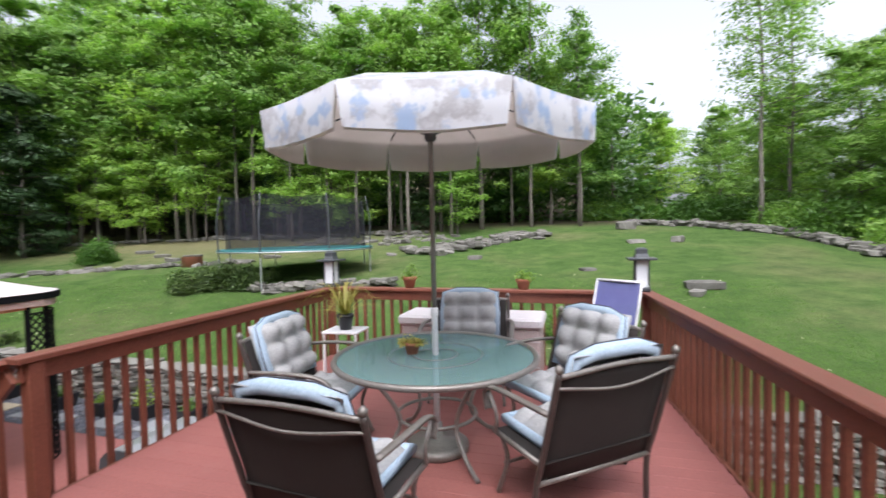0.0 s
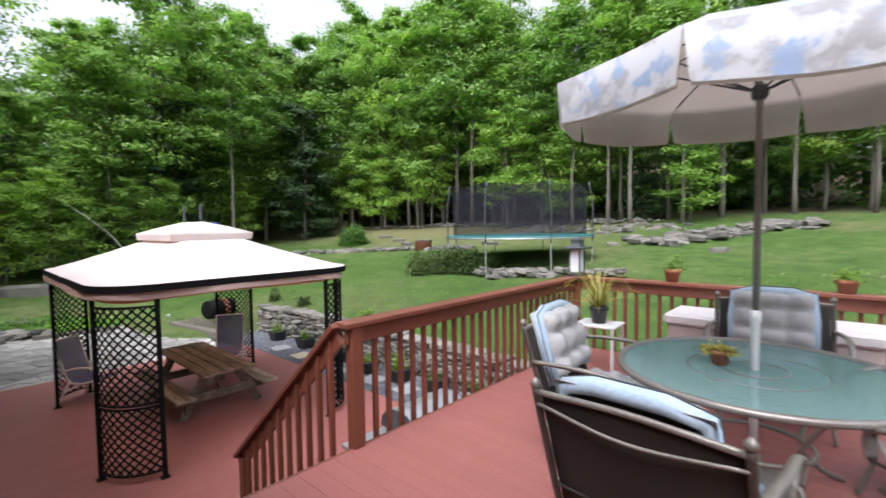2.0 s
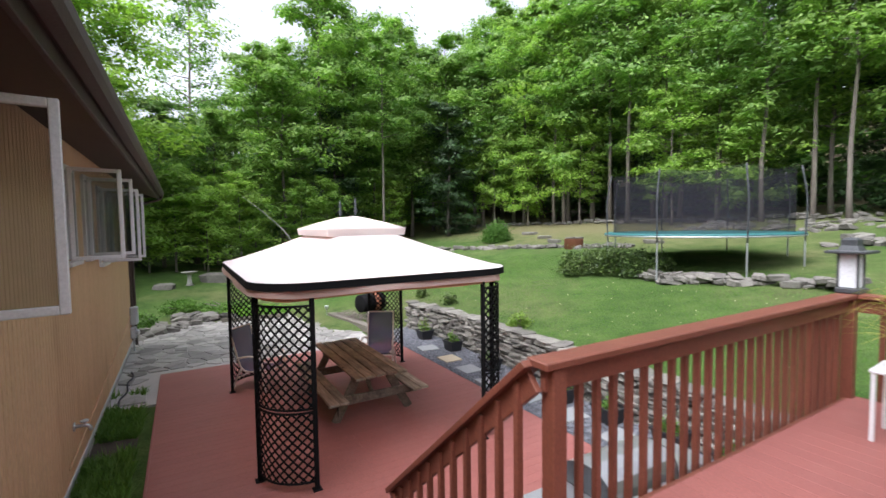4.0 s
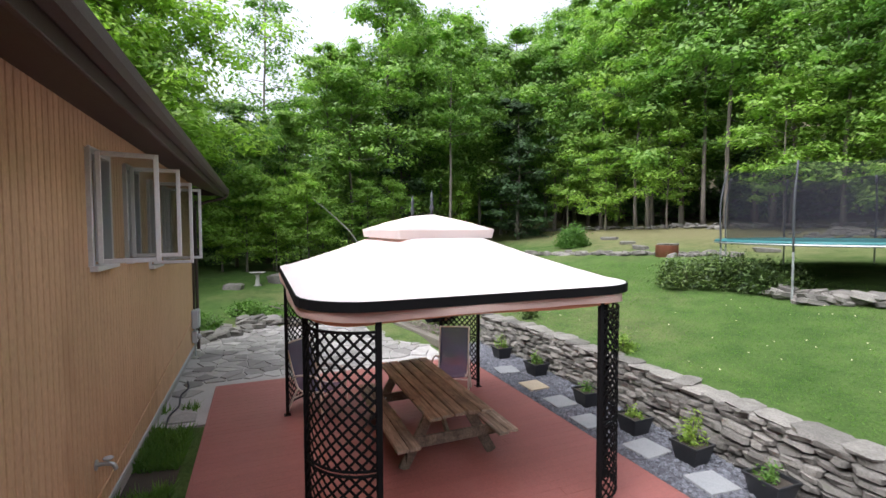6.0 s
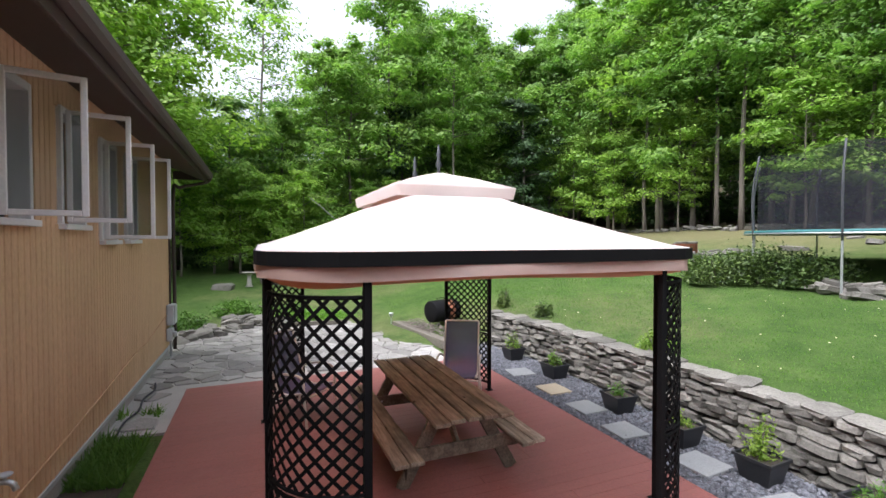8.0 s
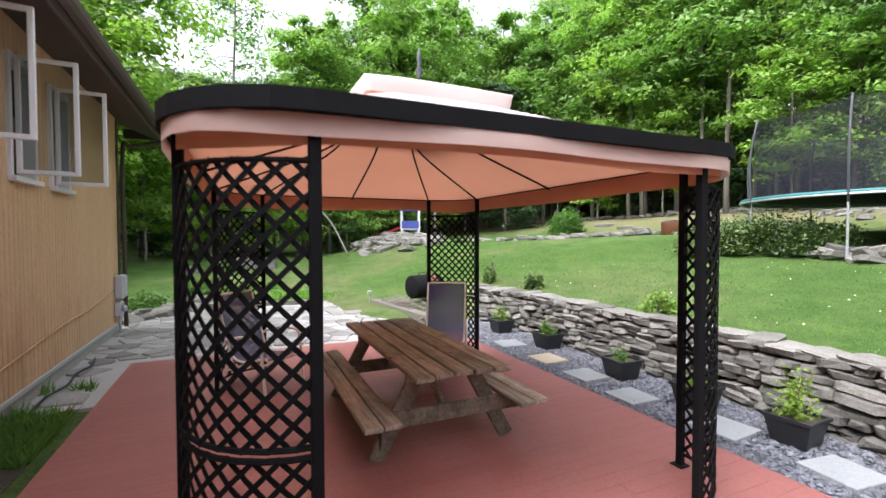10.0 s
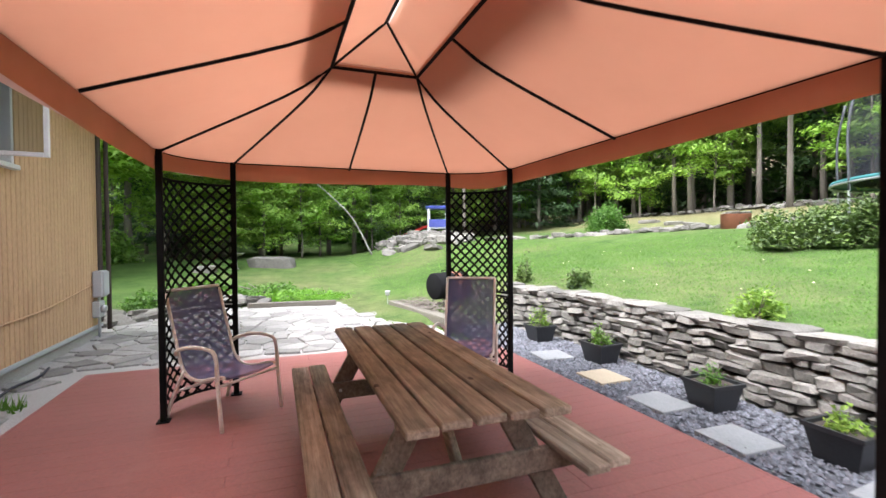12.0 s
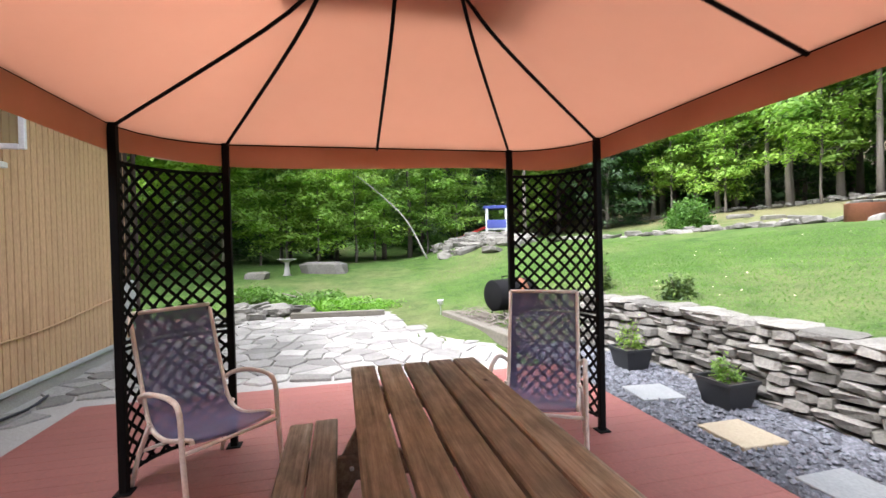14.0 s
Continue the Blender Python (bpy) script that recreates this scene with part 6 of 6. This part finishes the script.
for i, (x, y, s) in enumerate(((-30.8, 7.8, 0.6), (-26.0, -4.0, 0.9), (-24.5, -6.5, 1.0))):
    build_shrub("edge_bush", x, y, 1.2 * s, 1.3 * s, 1.5 * s, 4200, 0.1, M_LEAF, "leafy understorey bush at the wood's edge", 60 + i, lumps=24)


def build_planter(x, y, w, d, h, rot, plant_mat, tall, n, seed, label):
    t = thing("planter", x, y, -1.338, rot, label, "planter", "black planters")
    bm = B()
    rings = []
    for s, z in ((0.74, 0.0), (0.98, h - 0.03), (1.06, h - 0.03), (1.06, h), (0.94, h), (0.9, h - 0.06)):
        rings.append([Vector((sx * w / 2 * s, sy * d / 2 * s, z)) for sx, sy in ((-1, -1), (1, -1), (1, 1), (-1, 1))])
    vs = ring_sheet(bm, rings)
    bm.faces.new(vs[0])
    part("pot", bm, M_POT, t)
    bm = B()
    sheet(bm, [[(-w * 0.45, -d * 0.45, h - 0.045), (w * 0.45, -d * 0.45, h - 0.045)], [(-w * 0.45, d * 0.45, h - 0.045), (w * 0.45, d * 0.45, h - 0.045)]], 0.02)
    part("soil", bm, M_SOIL, t)
    bm = B()
    rng = random.Random(seed)
    for k in range(6):
        a = rng.uniform(0, 6.28)
        tube(bm, [(0, 0, h - 0.06), (math.cos(a) * 0.05, math.sin(a) * 0.05, h + tall * 0.5), (math.cos(a) * 0.14, math.sin(a) * 0.12, h + tall * 0.9)], [0.006, 0.004, 0.002], 5)
    part("stems", bm, M_BARK, t)
    part_of("foliage", clump_mesh(seed, w * 0.42, d * 0.5, tall, n, 0.024, 0.25, 12), plant_mat, t, loc=(0, 0, h - 0.04))


for i, (x, y, w, tall, mat, n) in enumerate(((-11.55, 5.84, 0.36, 0.38, M_LIME, 260), (-10.25, 5.9, 0.38, 0.30, M_LIME, 260), (-8.62, 5.8, 0.36, 0.22, M_SHRUB, 120), (-7.55, 5.74, 0.36, 0.18, M_LIME, 220), (-6.65, 5.78, 0.36, 0.44, M_LIME, 360), (-5.75, 5.85, 0.38, 0.2, M_SHRUB, 180), (-4.8, 5.9, 0.38, 0.25, M_SHRUB, 200), (-4.0, 5.9, 0.38, 0.3, M_SHRUB, 240))):
    build_planter(x, y, w, 0.34, 0.25, 4 * math.sin(i * 2.1), mat, tall, n, 70 + i, "black plastic planter of young green leaves on gravel")


def build_terracotta(x, y, z, r, h, label, mat, seed, spiky=False):
    t = thing("flower_pot", x, y, z, 0, label, "flower pot", "pots on the railing")
    part("pot", lathe(B(), [(r * 0.7, 0.0), (r * 0.95, h * 0.72), (r * 1.08, h * 0.72), (r * 1.1, h), (r * 0.95, h), (r * 0.9, h - 0.02)], 18), M_TERRACOTTA, t, "", True)
    part_of("foliage", clump_mesh(seed, r * 1.7, r * 1.7, h * 1.3, 160, 0.022, 0.3, 10), mat, t, loc=(0, 0, h - 0.02))


build_terracotta(-1.80, RY1, RAIL_Z, 0.085, 0.15, "terracotta pot with pale green plant on the railing", M_LIME, 81)
build_terracotta(-0.30, RY1, RAIL_Z, 0.085, 0.13, "terracotta pot with green plant on the railing", M_LIME, 82)
build_terracotta(TABLE.x - 0.18, TABLE.y - 0.02, 0.732, 0.06, 0.09, "small clay pot with dry sprigs on the glass table", M_SPIKY, 83)


def build_lantern(x, y, rz):
    t = thing("post_lantern", x, y, RAIL_Z, rz, "grey metal post lantern with frosted panes on the railing", "lantern", "railing lanterns")
    part("base", cbox(B(), -0.09, 0.09, -0.09, 0.09, 0.0, 0.05, 0.01), M_GREY_METAL, t)
    bm = B()
    for sx in (-1, 1):
        for sy in (-1, 1):
            cbox(bm, sx * 0.07 - 0.008, sx * 0.07 + 0.008, sy * 0.07 - 0.008, sy * 0.07 + 0.008, 0.05, 0.36, 0.002)
    part("frame", bm, M_GREY_METAL, t)
    part("glass", cbox(B(), -0.065, 0.065, -0.065, 0.065, 0.052, 0.355, 0.004), M_LANTERN_GLASS, t, "frosted white panes")
    part("brim", cbox(B(), -0.15, 0.15, -0.15, 0.15, 0.36, 0.385, 0.006), M_GREY_METAL, t)
    part("cap", lathe(B(), [(0.11, 0.385), (0.085, 0.43), (0.085, 0.48), (0.05, 0.5)], 4, pose(0, 0, 0, 0, 0, 45)), M_GREY_METAL, t)


build_lantern(RX0, RY1, 0)
build_lantern(RX1 - 0.05, RY1, 0)


def build_storage_box():
    t = thing("storage_box", -0.86, 5.32, 0, 0, "taupe plastic storage box with pale lid on the deck", "storage box")
    part("body", cbox(B(), -0.81, 0.81, -0.27, 0.27, 0.002, 0.58, 0.02), M_BOX_BODY, t)
    for z in (0.16, 0.30, 0.44):
        part("band", cbox(B(), -0.815, 0.815, -0.276, -0.27, z, z + 0.012, 0.002), M_BOX_LID, t)
    part("lid", cbox(B(), -0.84, 0.84, -0.30, 0.29, 0.582, 0.70, 0.03), M_BOX_LID, t, "pale plastic lid")
    part("latch", cbox(B(), -0.06, 0.06, -0.318, -0.30, 0.55, 0.62, 0.006), M_BOX_BODY, t)


build_storage_box()


def build_plant_stand():
    t = thing("plant_stand", -2.34, 4.93, 0, 4, "white metal plant stand on the deck", "plant stand")
    for sx in (-1, 1):
        for sy in (-1, 1):
            part("leg", cbox(B(), sx * 0.2 - 0.014, sx * 0.2 + 0.014, sy * 0.17 - 0.014, sy * 0.17 + 0.014, 0.0, 0.5, 0.004), M_WHITE, t)
    part("top", cbox(B(), -0.225, 0.225, -0.19, 0.19, 0.5, 0.525, 0.009), M_WHITE, t)
    p = thing("spider_plant", -2.34, 4.93, 0.526, 0, "spiky yellow-green plant in dark pot on white stand", "plant")
    part("pot", lathe(B(), [(0.07, 0.0), (0.095, 0.15), (0.105, 0.15), (0.105, 0.18), (0.09, 0.18), (0.085, 0.165)], 18), M_POT, p, "", True)
    rng = random.Random(17)
    for k in range(84):
        a, reach, up = rng.uniform(0, 6.28), rng.uniform(0.28, 0.58), rng.uniform(0.08, 0.48)
        ca, sa = math.cos(a), math.sin(a)
        mid = bent([(0, 0, 0.17), (ca * reach * 0.5, sa * reach * 0.5, 0.17 + up * 0.8), (ca * reach, sa * reach, 0.17 + up * rng.uniform(0.2, 0.95))], 6)
        rows = [[m + Vector((-sa, ca, 0.3)) * wd, m, m - Vector((-sa, ca, -0.3)) * wd] for m, wd in zip(mid, np.linspace(0.009, 0.0015, len(mid)))]
        part("blade", sheet(B(), rows), M_SPIKY, p, "", True)


build_plant_stand()


# ---- grill on the lower deck ----
def build_grill():
    t = thing("gas_grill", -3.80, 3.62, LOW, 90, "stainless steel gas grill with hood and side shelves", "grill")
    t.scale = (0.82, 0.95, 0.88)
    part("cabinet", cbox(B(), -0.48, 0.48, -0.25, 0.25, 0.08, 0.76, 0.015), M_GREY_METAL, t)
    for s in (-1, 1):
        part("door", cbox(B(), s * 0.21 - 0.195, s * 0.21 + 0.195, -0.285, -0.271, 0.12, 0.66, 0.008), M_STEEL, t)
        part("handle", tube(B(), [(s * 0.05, -0.31, 0.35), (s * 0.05, -0.31, 0.6)], 0.009, 8), M_STEEL, t)
        part("side_shelf", cbox(B(), s * 0.84 - 0.335, s * 0.84 + 0.335, -0.25, 0.25, 0.80, 0.85, 0.012), M_STEEL, t)
        for y in (-0.2, 0.2):
            part("wheel", lathe(B(), [(0.02, -0.012), (0.045, -0.012), (0.045, 0.012), (0.02, 0.012)], 14), M_BLACK, t, loc=pose(s * 0.36, y, 0.047, 90, 0, 0))
    part("control_panel", cbox(B(), -0.48, 0.48, -0.32, -0.252, 0.68, 0.80, 0.01), M_STEEL, t)
    for k in range(4):
        part("knob", lathe(B(), [(0.028, 0), (0.024, 0.03), (0.002, 0.034)], 14), M_BLACK, t, loc=pose(-0.3 + 0.2 * k, -0.32, 0.74, 90, 0, 0))
    prof = [(-0.27, 0.86), (-0.27, 0.95), (-0.235, 1.03), (-0.16, 1.085), (-0.05, 1.11), (0.08, 1.105), (0.18, 1.06), (0.25, 0.98), (0.27, 0.86)]
    bm = B()
    vs = [[bm.verts.new((x, y, z)) for y, z in prof] for x in (-0.50, -0.49, 0.49, 0.50)]
    for a, c in zip(vs, vs[1:]):
        for i in range(len(prof) - 1):
            bm.faces.new((a[i], a[i + 1], c[i + 1], c[i]))
    for s in (-1, 1):
        end = B()
        loop = [[end.verts.new((s * q, y, z)) for y, z in prof] for q in (0.5, 0.52)]
        for i in range(len(prof)):
            k = (i + 1) % len(prof)
            end.faces.new((loop[0][i], loop[0][k], loop[1][k], loop[1][i]))
        end.faces.new(loop[0])
        end.faces.new(loop[1])
        part("end_cap", end, M_GREY_METAL, t, "dark cast end of the hood")
    part("firebox", cbox(B(), -0.49, 0.49, -0.26, 0.26, 0.762, 0.855, 0.01), M_BLACK, t, "dark firebox rim under the hood")
    part("hood", bm, M_STEEL, t, "curved stainless hood")
    part("hood_handle", tube(B(), bent([(-0.34, -0.27, 0.9), (-0.32, -0.33, 0.91), (0.32, -0.33, 0.91), (0.34, -0.27, 0.9)], 4), 0.012, 8), M_STEEL, t, "", True)


build_grill()


# ---- house fittings ----
def build_meter():
    t = thing("meter_box", -14.3, HOUSE_Y + 0.012, -0.66, 0, "grey electric meter box on the siding", "meter box")
    part("box", cbox(B(), -0.14, 0.14, 0.0, 0.14, 0.0, 0.42, 0.02), M_GREY_BOX, t)
    part("cover", cbox(B(), -0.12, 0.12, 0.14, 0.155, 0.03, 0.4, 0.01), M_GREY_BOX, t)
    part("lower_box", cbox(B(), -0.06, 0.16, 0.0, 0.11, -0.32, -0.06, 0.015), M_GREY_BOX, t)
    part("dial", lathe(B(), [(0.06, 0), (0.06, 0.05), (0.045, 0.07), (0.002, 0.075)], 16), M_GALV, t, "", True, pose(0.1, 0.11, -0.18, -90, 0, 0))
    part("conduit", tube(B(), [(0, 0.05, -0.7), (0, 0.05, 0.0)], 0.022, 8), M_GALV, t)
    part("conduit", tube(B(), [(-0.02, 0.05, 0.42), (-0.02, 0.05, 2.7)], 0.018, 8), M_BROWN, t)


build_meter()
bm = tube(B(), bent([(-14.2, HOUSE_Y + 0.02, -0.45), (-12.6, HOUSE_Y + 0.02, -0.62), (-11.5, HOUSE_Y + 0.02, -0.66), (-9.5, HOUSE_Y + 0.02, -0.82), (-7.4, HOUSE_Y + 0.02, -0.95)], 6), 0.011, 6)
single("wall_cable", bm, M_SIDING, "tan cable clipped along the siding", "cable", smooth=True)
bm = tube(B(), bent([(-12.3, -0.5, -1.285), (-11.9, -0.44, -1.285), (-11.5, -0.5, -1.28), (-11.0, -0.46, -1.285), (-10.6, -0.53, -1.285), (-10.1, -0.5, -1.285)], 6), 0.014, 8)
single("garden_hose", bm, M_PIPING, "dark garden hose lying on the ground along the wall", "hose", smooth=True)


def build_tap():
    t = thing("hose_tap", -7.76, HOUSE_Y + 0.005, -0.62, 0, "grey metal hose tap on the siding", "tap")
    part("plate", lathe(B(), [(0.05, 0), (0.05, 0.012), (0.02, 0.016)], 16), M_GALV, t, "", True, pose(0, 0, 0, -90, 0, 0))
    part("spout", tube(B(), bent([(0, 0, 0), (0, 0.09, 0), (0, 0.14, -0.02), (0, 0.16, -0.07)], 4), 0.02, 10), M_GALV, t, "", True)
    part("handle", lathe(B(), [(0.038, 0), (0.045, 0.01), (0.038, 0.02)], 12), M_GREY_BOX, t, "", True, pose(0, 0.10, 0.04, 0, 0, 0))
    part("stem", tube(B(), [(0, 0.10, 0.0), (0, 0.10, 0.05)], 0.01, 8), M_GALV, t)


build_tap()


# ---- west end of the patio ----
def build_timber(a, c, label, wide=0.12, tall=0.12):
    bm = B()
    beam(bm, a, c, wide, tall, 0.015)
    single("landscape_timber", bm, M_TIMBER, label, "timber", "garden timbers")


build_timber((-16.75, 1.45, -1.26), (-16.55, 3.4, -1.26), "weathered grey timber edging the garden bed")
build_timber((-15.6, 4.55, -1.25), (-12.75, 4.95, -1.25), "thick weathered grey timber edging the flagstones", 0.22, 0.2)


def build_drum():
    t = thing("barrel_smoker", -14.3, 5.42, ground_z(-14.3, 5.42), 105, "black barrel smoker with an orange scorched end", "smoker")
    t.scale = (0.86, 0.86, 0.8)
    z = 0.44
    part("barrel", lathe(B(), [(0.01, -0.46), (0.30, -0.46), (0.335, -0.44), (0.345, -0.1), (0.352, 0.0), (0.345, 0.1), (0.335, 0.44), (0.30, 0.46), (0.01, 0.46)], 28), M_BLACK, t, "", True, pose(0, 0, z, 0, 90, 0))
    part("patch", lathe(B(), [(0.345, 0.02), (0.353, 0.02), (0.350, 0.22), (0.340, 0.22)], 24), M_RUST, t, "rusty orange band", True, pose(0, 0, z, 0, 90, 0))
    for x in (-0.3, 0.3):
        for y in (-0.2, 0.2):
            part("leg", tube(B(), [(x, y * 0.7, z - 0.2), (x * 1.1, y * 1.2, -0.02)], 0.014, 6), M_BLACK, t)
    part("handle", tube(B(), bent([(-0.12, 0.1, z + 0.32), (-0.12, 0.12, z + 0.38), (0.12, 0.12, z + 0.38), (0.12, 0.1, z + 0.32)], 4), 0.012, 8), M_BLACK, t)


build_drum()
rng = random.Random(31)
bm = B()
for _ in range(170):
    x, y, a, n = rng.uniform(-15.2, -13.0), rng.uniform(4.75, 5.2), rng.uniform(0, 3.14), rng.uniform(0.1, 0.32)
    y += (x + 14.1) * 0.14
    z = ground_z(x, y) + rng.uniform(0.0, 0.12)
    d = Vector((math.cos(a) * n, math.sin(a) * n * 0.5, rng.uniform(-0.04, 0.06)))
    tube(bm, [Vector((x, y, z)) - d, Vector((x, y, z + 0.015)), Vector((x, y, z)) + d], [0.006, 0.009, 0.004], 5)
single("brush_pile", bm, M_BARK, "pile of dry grey sticks behind the timber", "brush pile", kind="stuff")
t = thing("solar_light", -15.7, 4.45, -1.33, 0, "small white solar light on a stake", "garden light")
part("stake", tube(B(), [(0, 0, 0), (0, 0, 0.3)], 0.01, 6), M_GALV, t)
part("head", lathe(B(), [(0.02, 0.28), (0.05, 0.3), (0.055, 0.36), (0.065, 0.365), (0.06, 0.385), (0.002, 0.39)], 14), M_LANTERN_GLASS, t, "", True)
t = thing("bird_bath", -23.2, 0.7, ground_z(-23.2, 0.7), 0, "grey stone bird bath beside the boulders", "bird bath")
part("pedestal", lathe(B(), [(0.16, 0), (0.1, 0.08), (0.07, 0.4), (0.1, 0.48)], 14), M_GREY_FOUND, t, "", True)
part("bowl", lathe(B(), [(0.1, 0.48), (0.3, 0.56), (0.33, 0.58), (0.28, 0.57), (0.02, 0.52)], 18), M_GREY_FOUND, t, "", True)


def build_play_tower():
    x, y = -29.6, 10.7
    t = thing("play_tower", x, y, ground_z(x, y), -20, "blue and white plastic play tower with red slide", "play tower")
    for sx in (-1, 1):
        for sy in (-1, 1):
            part("post", cbox(B(), sx * 0.6 - 0.07, sx * 0.6 + 0.07, sy * 0.5 - 0.07, sy * 0.5 + 0.07, 0, 1.75, 0.02), M_WHITE, t)
    part("platform", cbox(B(), -0.66, 0.66, -0.56, 0.56, 0.62, 0.72, 0.02), M_GREY_BOX, t)
    for q in ((0.62, 0.68, -0.5, 0.5), (-0.6, 0.6, 0.52, 0.58), (-0.68, -0.62, -0.5, 0.5)):
        part("side_panel", cbox(B(), *q, 0.72, 1.15, 0.015), M_BLUE, t)
    part("roof", lathe(B(), [(0.95, 1.74), (0.97, 1.86), (0.9, 1.9), (0.02, 1.92)], 4, pose(0, 0, 0, 0, 0, 45)), M_BLUE, t, "flat blue roof frame")
    bm = B()
    path = bent([(0.1, -0.55, 0.72), (0.1, -0.9, 0.6), (0.1, -1.9, 0.2), (0.1, -2.4, 0.08)], 5)
    rows = [[p + Vector((-0.24, 0, 0.14)), p + Vector((-0.22, 0, 0)), p + Vector((0.22, 0, 0)), p + Vector((0.24, 0, 0.14))] for p in path]
    sheet(bm, rows, 0.02)
    part("slide", bm, M_RED, t, "red plastic slide")


build_play_tower()

# leaning pale birch by the mound
bm = tube(B(), bent([(-25.6, 6.15, ground_z(-25.6, 6.15) - 0.1), (-25.9, 5.3, 1.2), (-26.3, 4.2, 2.4), (-26.7, 3.3, 3.2)], 5), [0.042 - 0.002 * k for k in range(16)], 7)
single("leaning_birch", bm, M_BIRCH, "pale leaning birch stem at the wood's edge", "tree", smooth=True)


# ---- lawn things ----
def build_fire_ring():
    x, y = -15.35, 15.2
    t = thing("fire_ring", x, y, ground_z(x, y), 0, "rusty iron fire ring with stones on the lawn", "fire ring")
    t.scale = (0.8, 0.8, 0.95)
    part("ring", lathe(B(), [(0.50, -0.1), (0.50, 0.42), (0.52, 0.44), (0.48, 0.44), (0.47, -0.05)], 28), M_RUST, t, "", True)
    rng = random.Random(2)
    for k in range(7):
        a = k * 0.9
        part_of("stone", STONES[k], M_STONE, t, loc=squash(0.28 * math.cos(a), 0.28 * math.sin(a), 0.46, 0.4, 0.3, 0.12, rng.uniform(0, 180)))


build_fire_ring()


def build_trampoline():
    cx, cy, R = -9.2, 13.9, 2.6
    zg = ground_z(cx, cy)
    t = thing("trampoline", cx, cy, zg, 0, "large round trampoline with teal pad and black safety net", "trampoline")
    hz = 0.92
    part("mat", lathe(B(), [(0.02, hz - 0.02), (R - 0.35, hz - 0.02), (R - 0.35, hz - 0.012), (0.02, hz - 0.012)], 40), M_NET, t, "black jumping mat")
    part("pad", lathe(B(), [(R - 0.36, hz - 0.01), (R, hz - 0.01), (R + 0.02, hz - 0.06), (R, hz + 0.025), (R - 0.36, hz + 0.02)], 48), M_TEAL, t, "teal edge padding", True)
    part("frame", tube(B(), arc(0, 0, hz - 0.05, R, 0, 354, 60), 0.025, 6, True), M_GALV, t, "", True)
    n = 8
    for k in range(n):
        a = radians(45 * k + 10)
        ca, sa = math.cos(a), math.sin(a)
        gz = ground_z(cx + R * ca, cy + R * sa) - zg
        part("leg", tube(B(), [(R * ca, R * sa, hz - 0.04), (R * ca, R * sa, gz - 0.03)], 0.022, 8), M_GALV, t)
        part("net_pole", tube(B(), bent([(R * ca, R * sa, hz - 0.2), (1.01 * R * ca, 1.01 * R * sa, hz + 0.9), (0.96 * R * ca, 0.96 * R * sa, hz + 1.75)], 5), 0.022, 8), M_GREY_METAL, t, "", True)
    grid = []
    for z in (hz + 0.03, hz + 0.6, hz + 1.15, hz + 1.68):
        row = []
        for i in range(65):
            a = radians(360 * i / 64 + 10)
            r = (R - 0.22) * (1 - 0.02 * abs(math.sin(4 * (a - radians(10)))))
            row.append((r * math.cos(a), r * math.sin(a), z + (0.05 * math.cos(8 * (a - radians(10))) if z > hz + 1.5 else 0)))
        grid.append(row)
    part("net", sheet(B(), grid), M_NET, t, "black safety net")


build_trampoline()


# ---- grass by the house and over the near lawn ----
def grass(name, n, box, height, seed, label, keep=None, lean=0.5):
    rng = np.random.default_rng(seed)
    x = box[0] + (box[1] - box[0]) * rng.random(n)
    y = box[2] + (box[3] - box[2]) * rng.random(n)
    pts = [(a, b_) for a, b_ in zip(x, y) if keep is None or keep(a, b_)]
    n = len(pts)
    xy = np.array(pts)
    z = np.array([ground_z(a, b_) for a, b_ in pts])
    h = height * rng.uniform(0.4, 1.3, n)
    ang = rng.uniform(0, 6.28, n)
    w = 0.006 + 0.004 * rng.random(n)
    d = np.stack([np.cos(ang), np.sin(ang)], 1)
    ln = rng.normal(size=(n, 2)) * lean * h[:, None]
    a = np.column_stack([xy + d * w[:, None] * (1 + height * 8), z - 0.01])
    b_ = np.column_stack([xy - d * w[:, None] * (1 + height * 8), z - 0.01])
    c = np.column_stack([xy + ln, z + h])
    me = bpy.data.meshes.new(name)
    me.from_pydata(np.stack([a, b_, c], 1).reshape(-1, 3).tolist(), [], np.arange(3 * n).reshape(n, 3).tolist())
    tagged(part_of(name, me, M_BLADE), label, "grass", kind="stuff")


grass("grass", 9000, (-11.0, -4.6, -0.68, -0.16), 0.15, 1, "tufts of grass between the deck and the house", lambda a, b_: noise.noise((a * 1.2, b_ * 1.2, 0)) > -0.25)
grass("lawn_grass", 70000, (-16.5, 5.0, 6.75, 13.5), 0.026, 2, "short green lawn grass above the stone wall")
grass("lawn_grass", 26000, (-26.0, -13.8, 4.9, 12.0), 0.026, 3, "short green lawn grass beyond the patio")
soil = cbox(B(), -10.2, -3.3, -0.69, -0.16, -1.42, -1.36, 0.002)
single("soil_strip", soil, M_SOIL, "dark soil strip between deck and house wall", "soil", kind="structure")


def dandelions():
    rng = np.random.default_rng(8)
    verts, faces = [], []
    for _ in range(160):
        x, y = rng.uniform(-16, 4), rng.uniform(7, 14)
        z, s = ground_z(x, y) + 0.05, rng.uniform(0.01, 0.02)
        o = len(verts)
        verts += [(x + s, y, z), (x, y + s, z), (x - s, y, z), (x, y - s, z), (x, y, z + s)]
        faces += [(o, o + 1, o + 4), (o + 1, o + 2, o + 4), (o + 2, o + 3, o + 4), (o + 3, o, o + 4)]
    me = bpy.data.meshes.new("dandelions")
    me.from_pydata(verts, [], faces)
    tagged(part_of("dandelions", me, M_DANDELION), "small pale flowers scattered in the lawn", "flowers", kind="stuff")


dandelions()
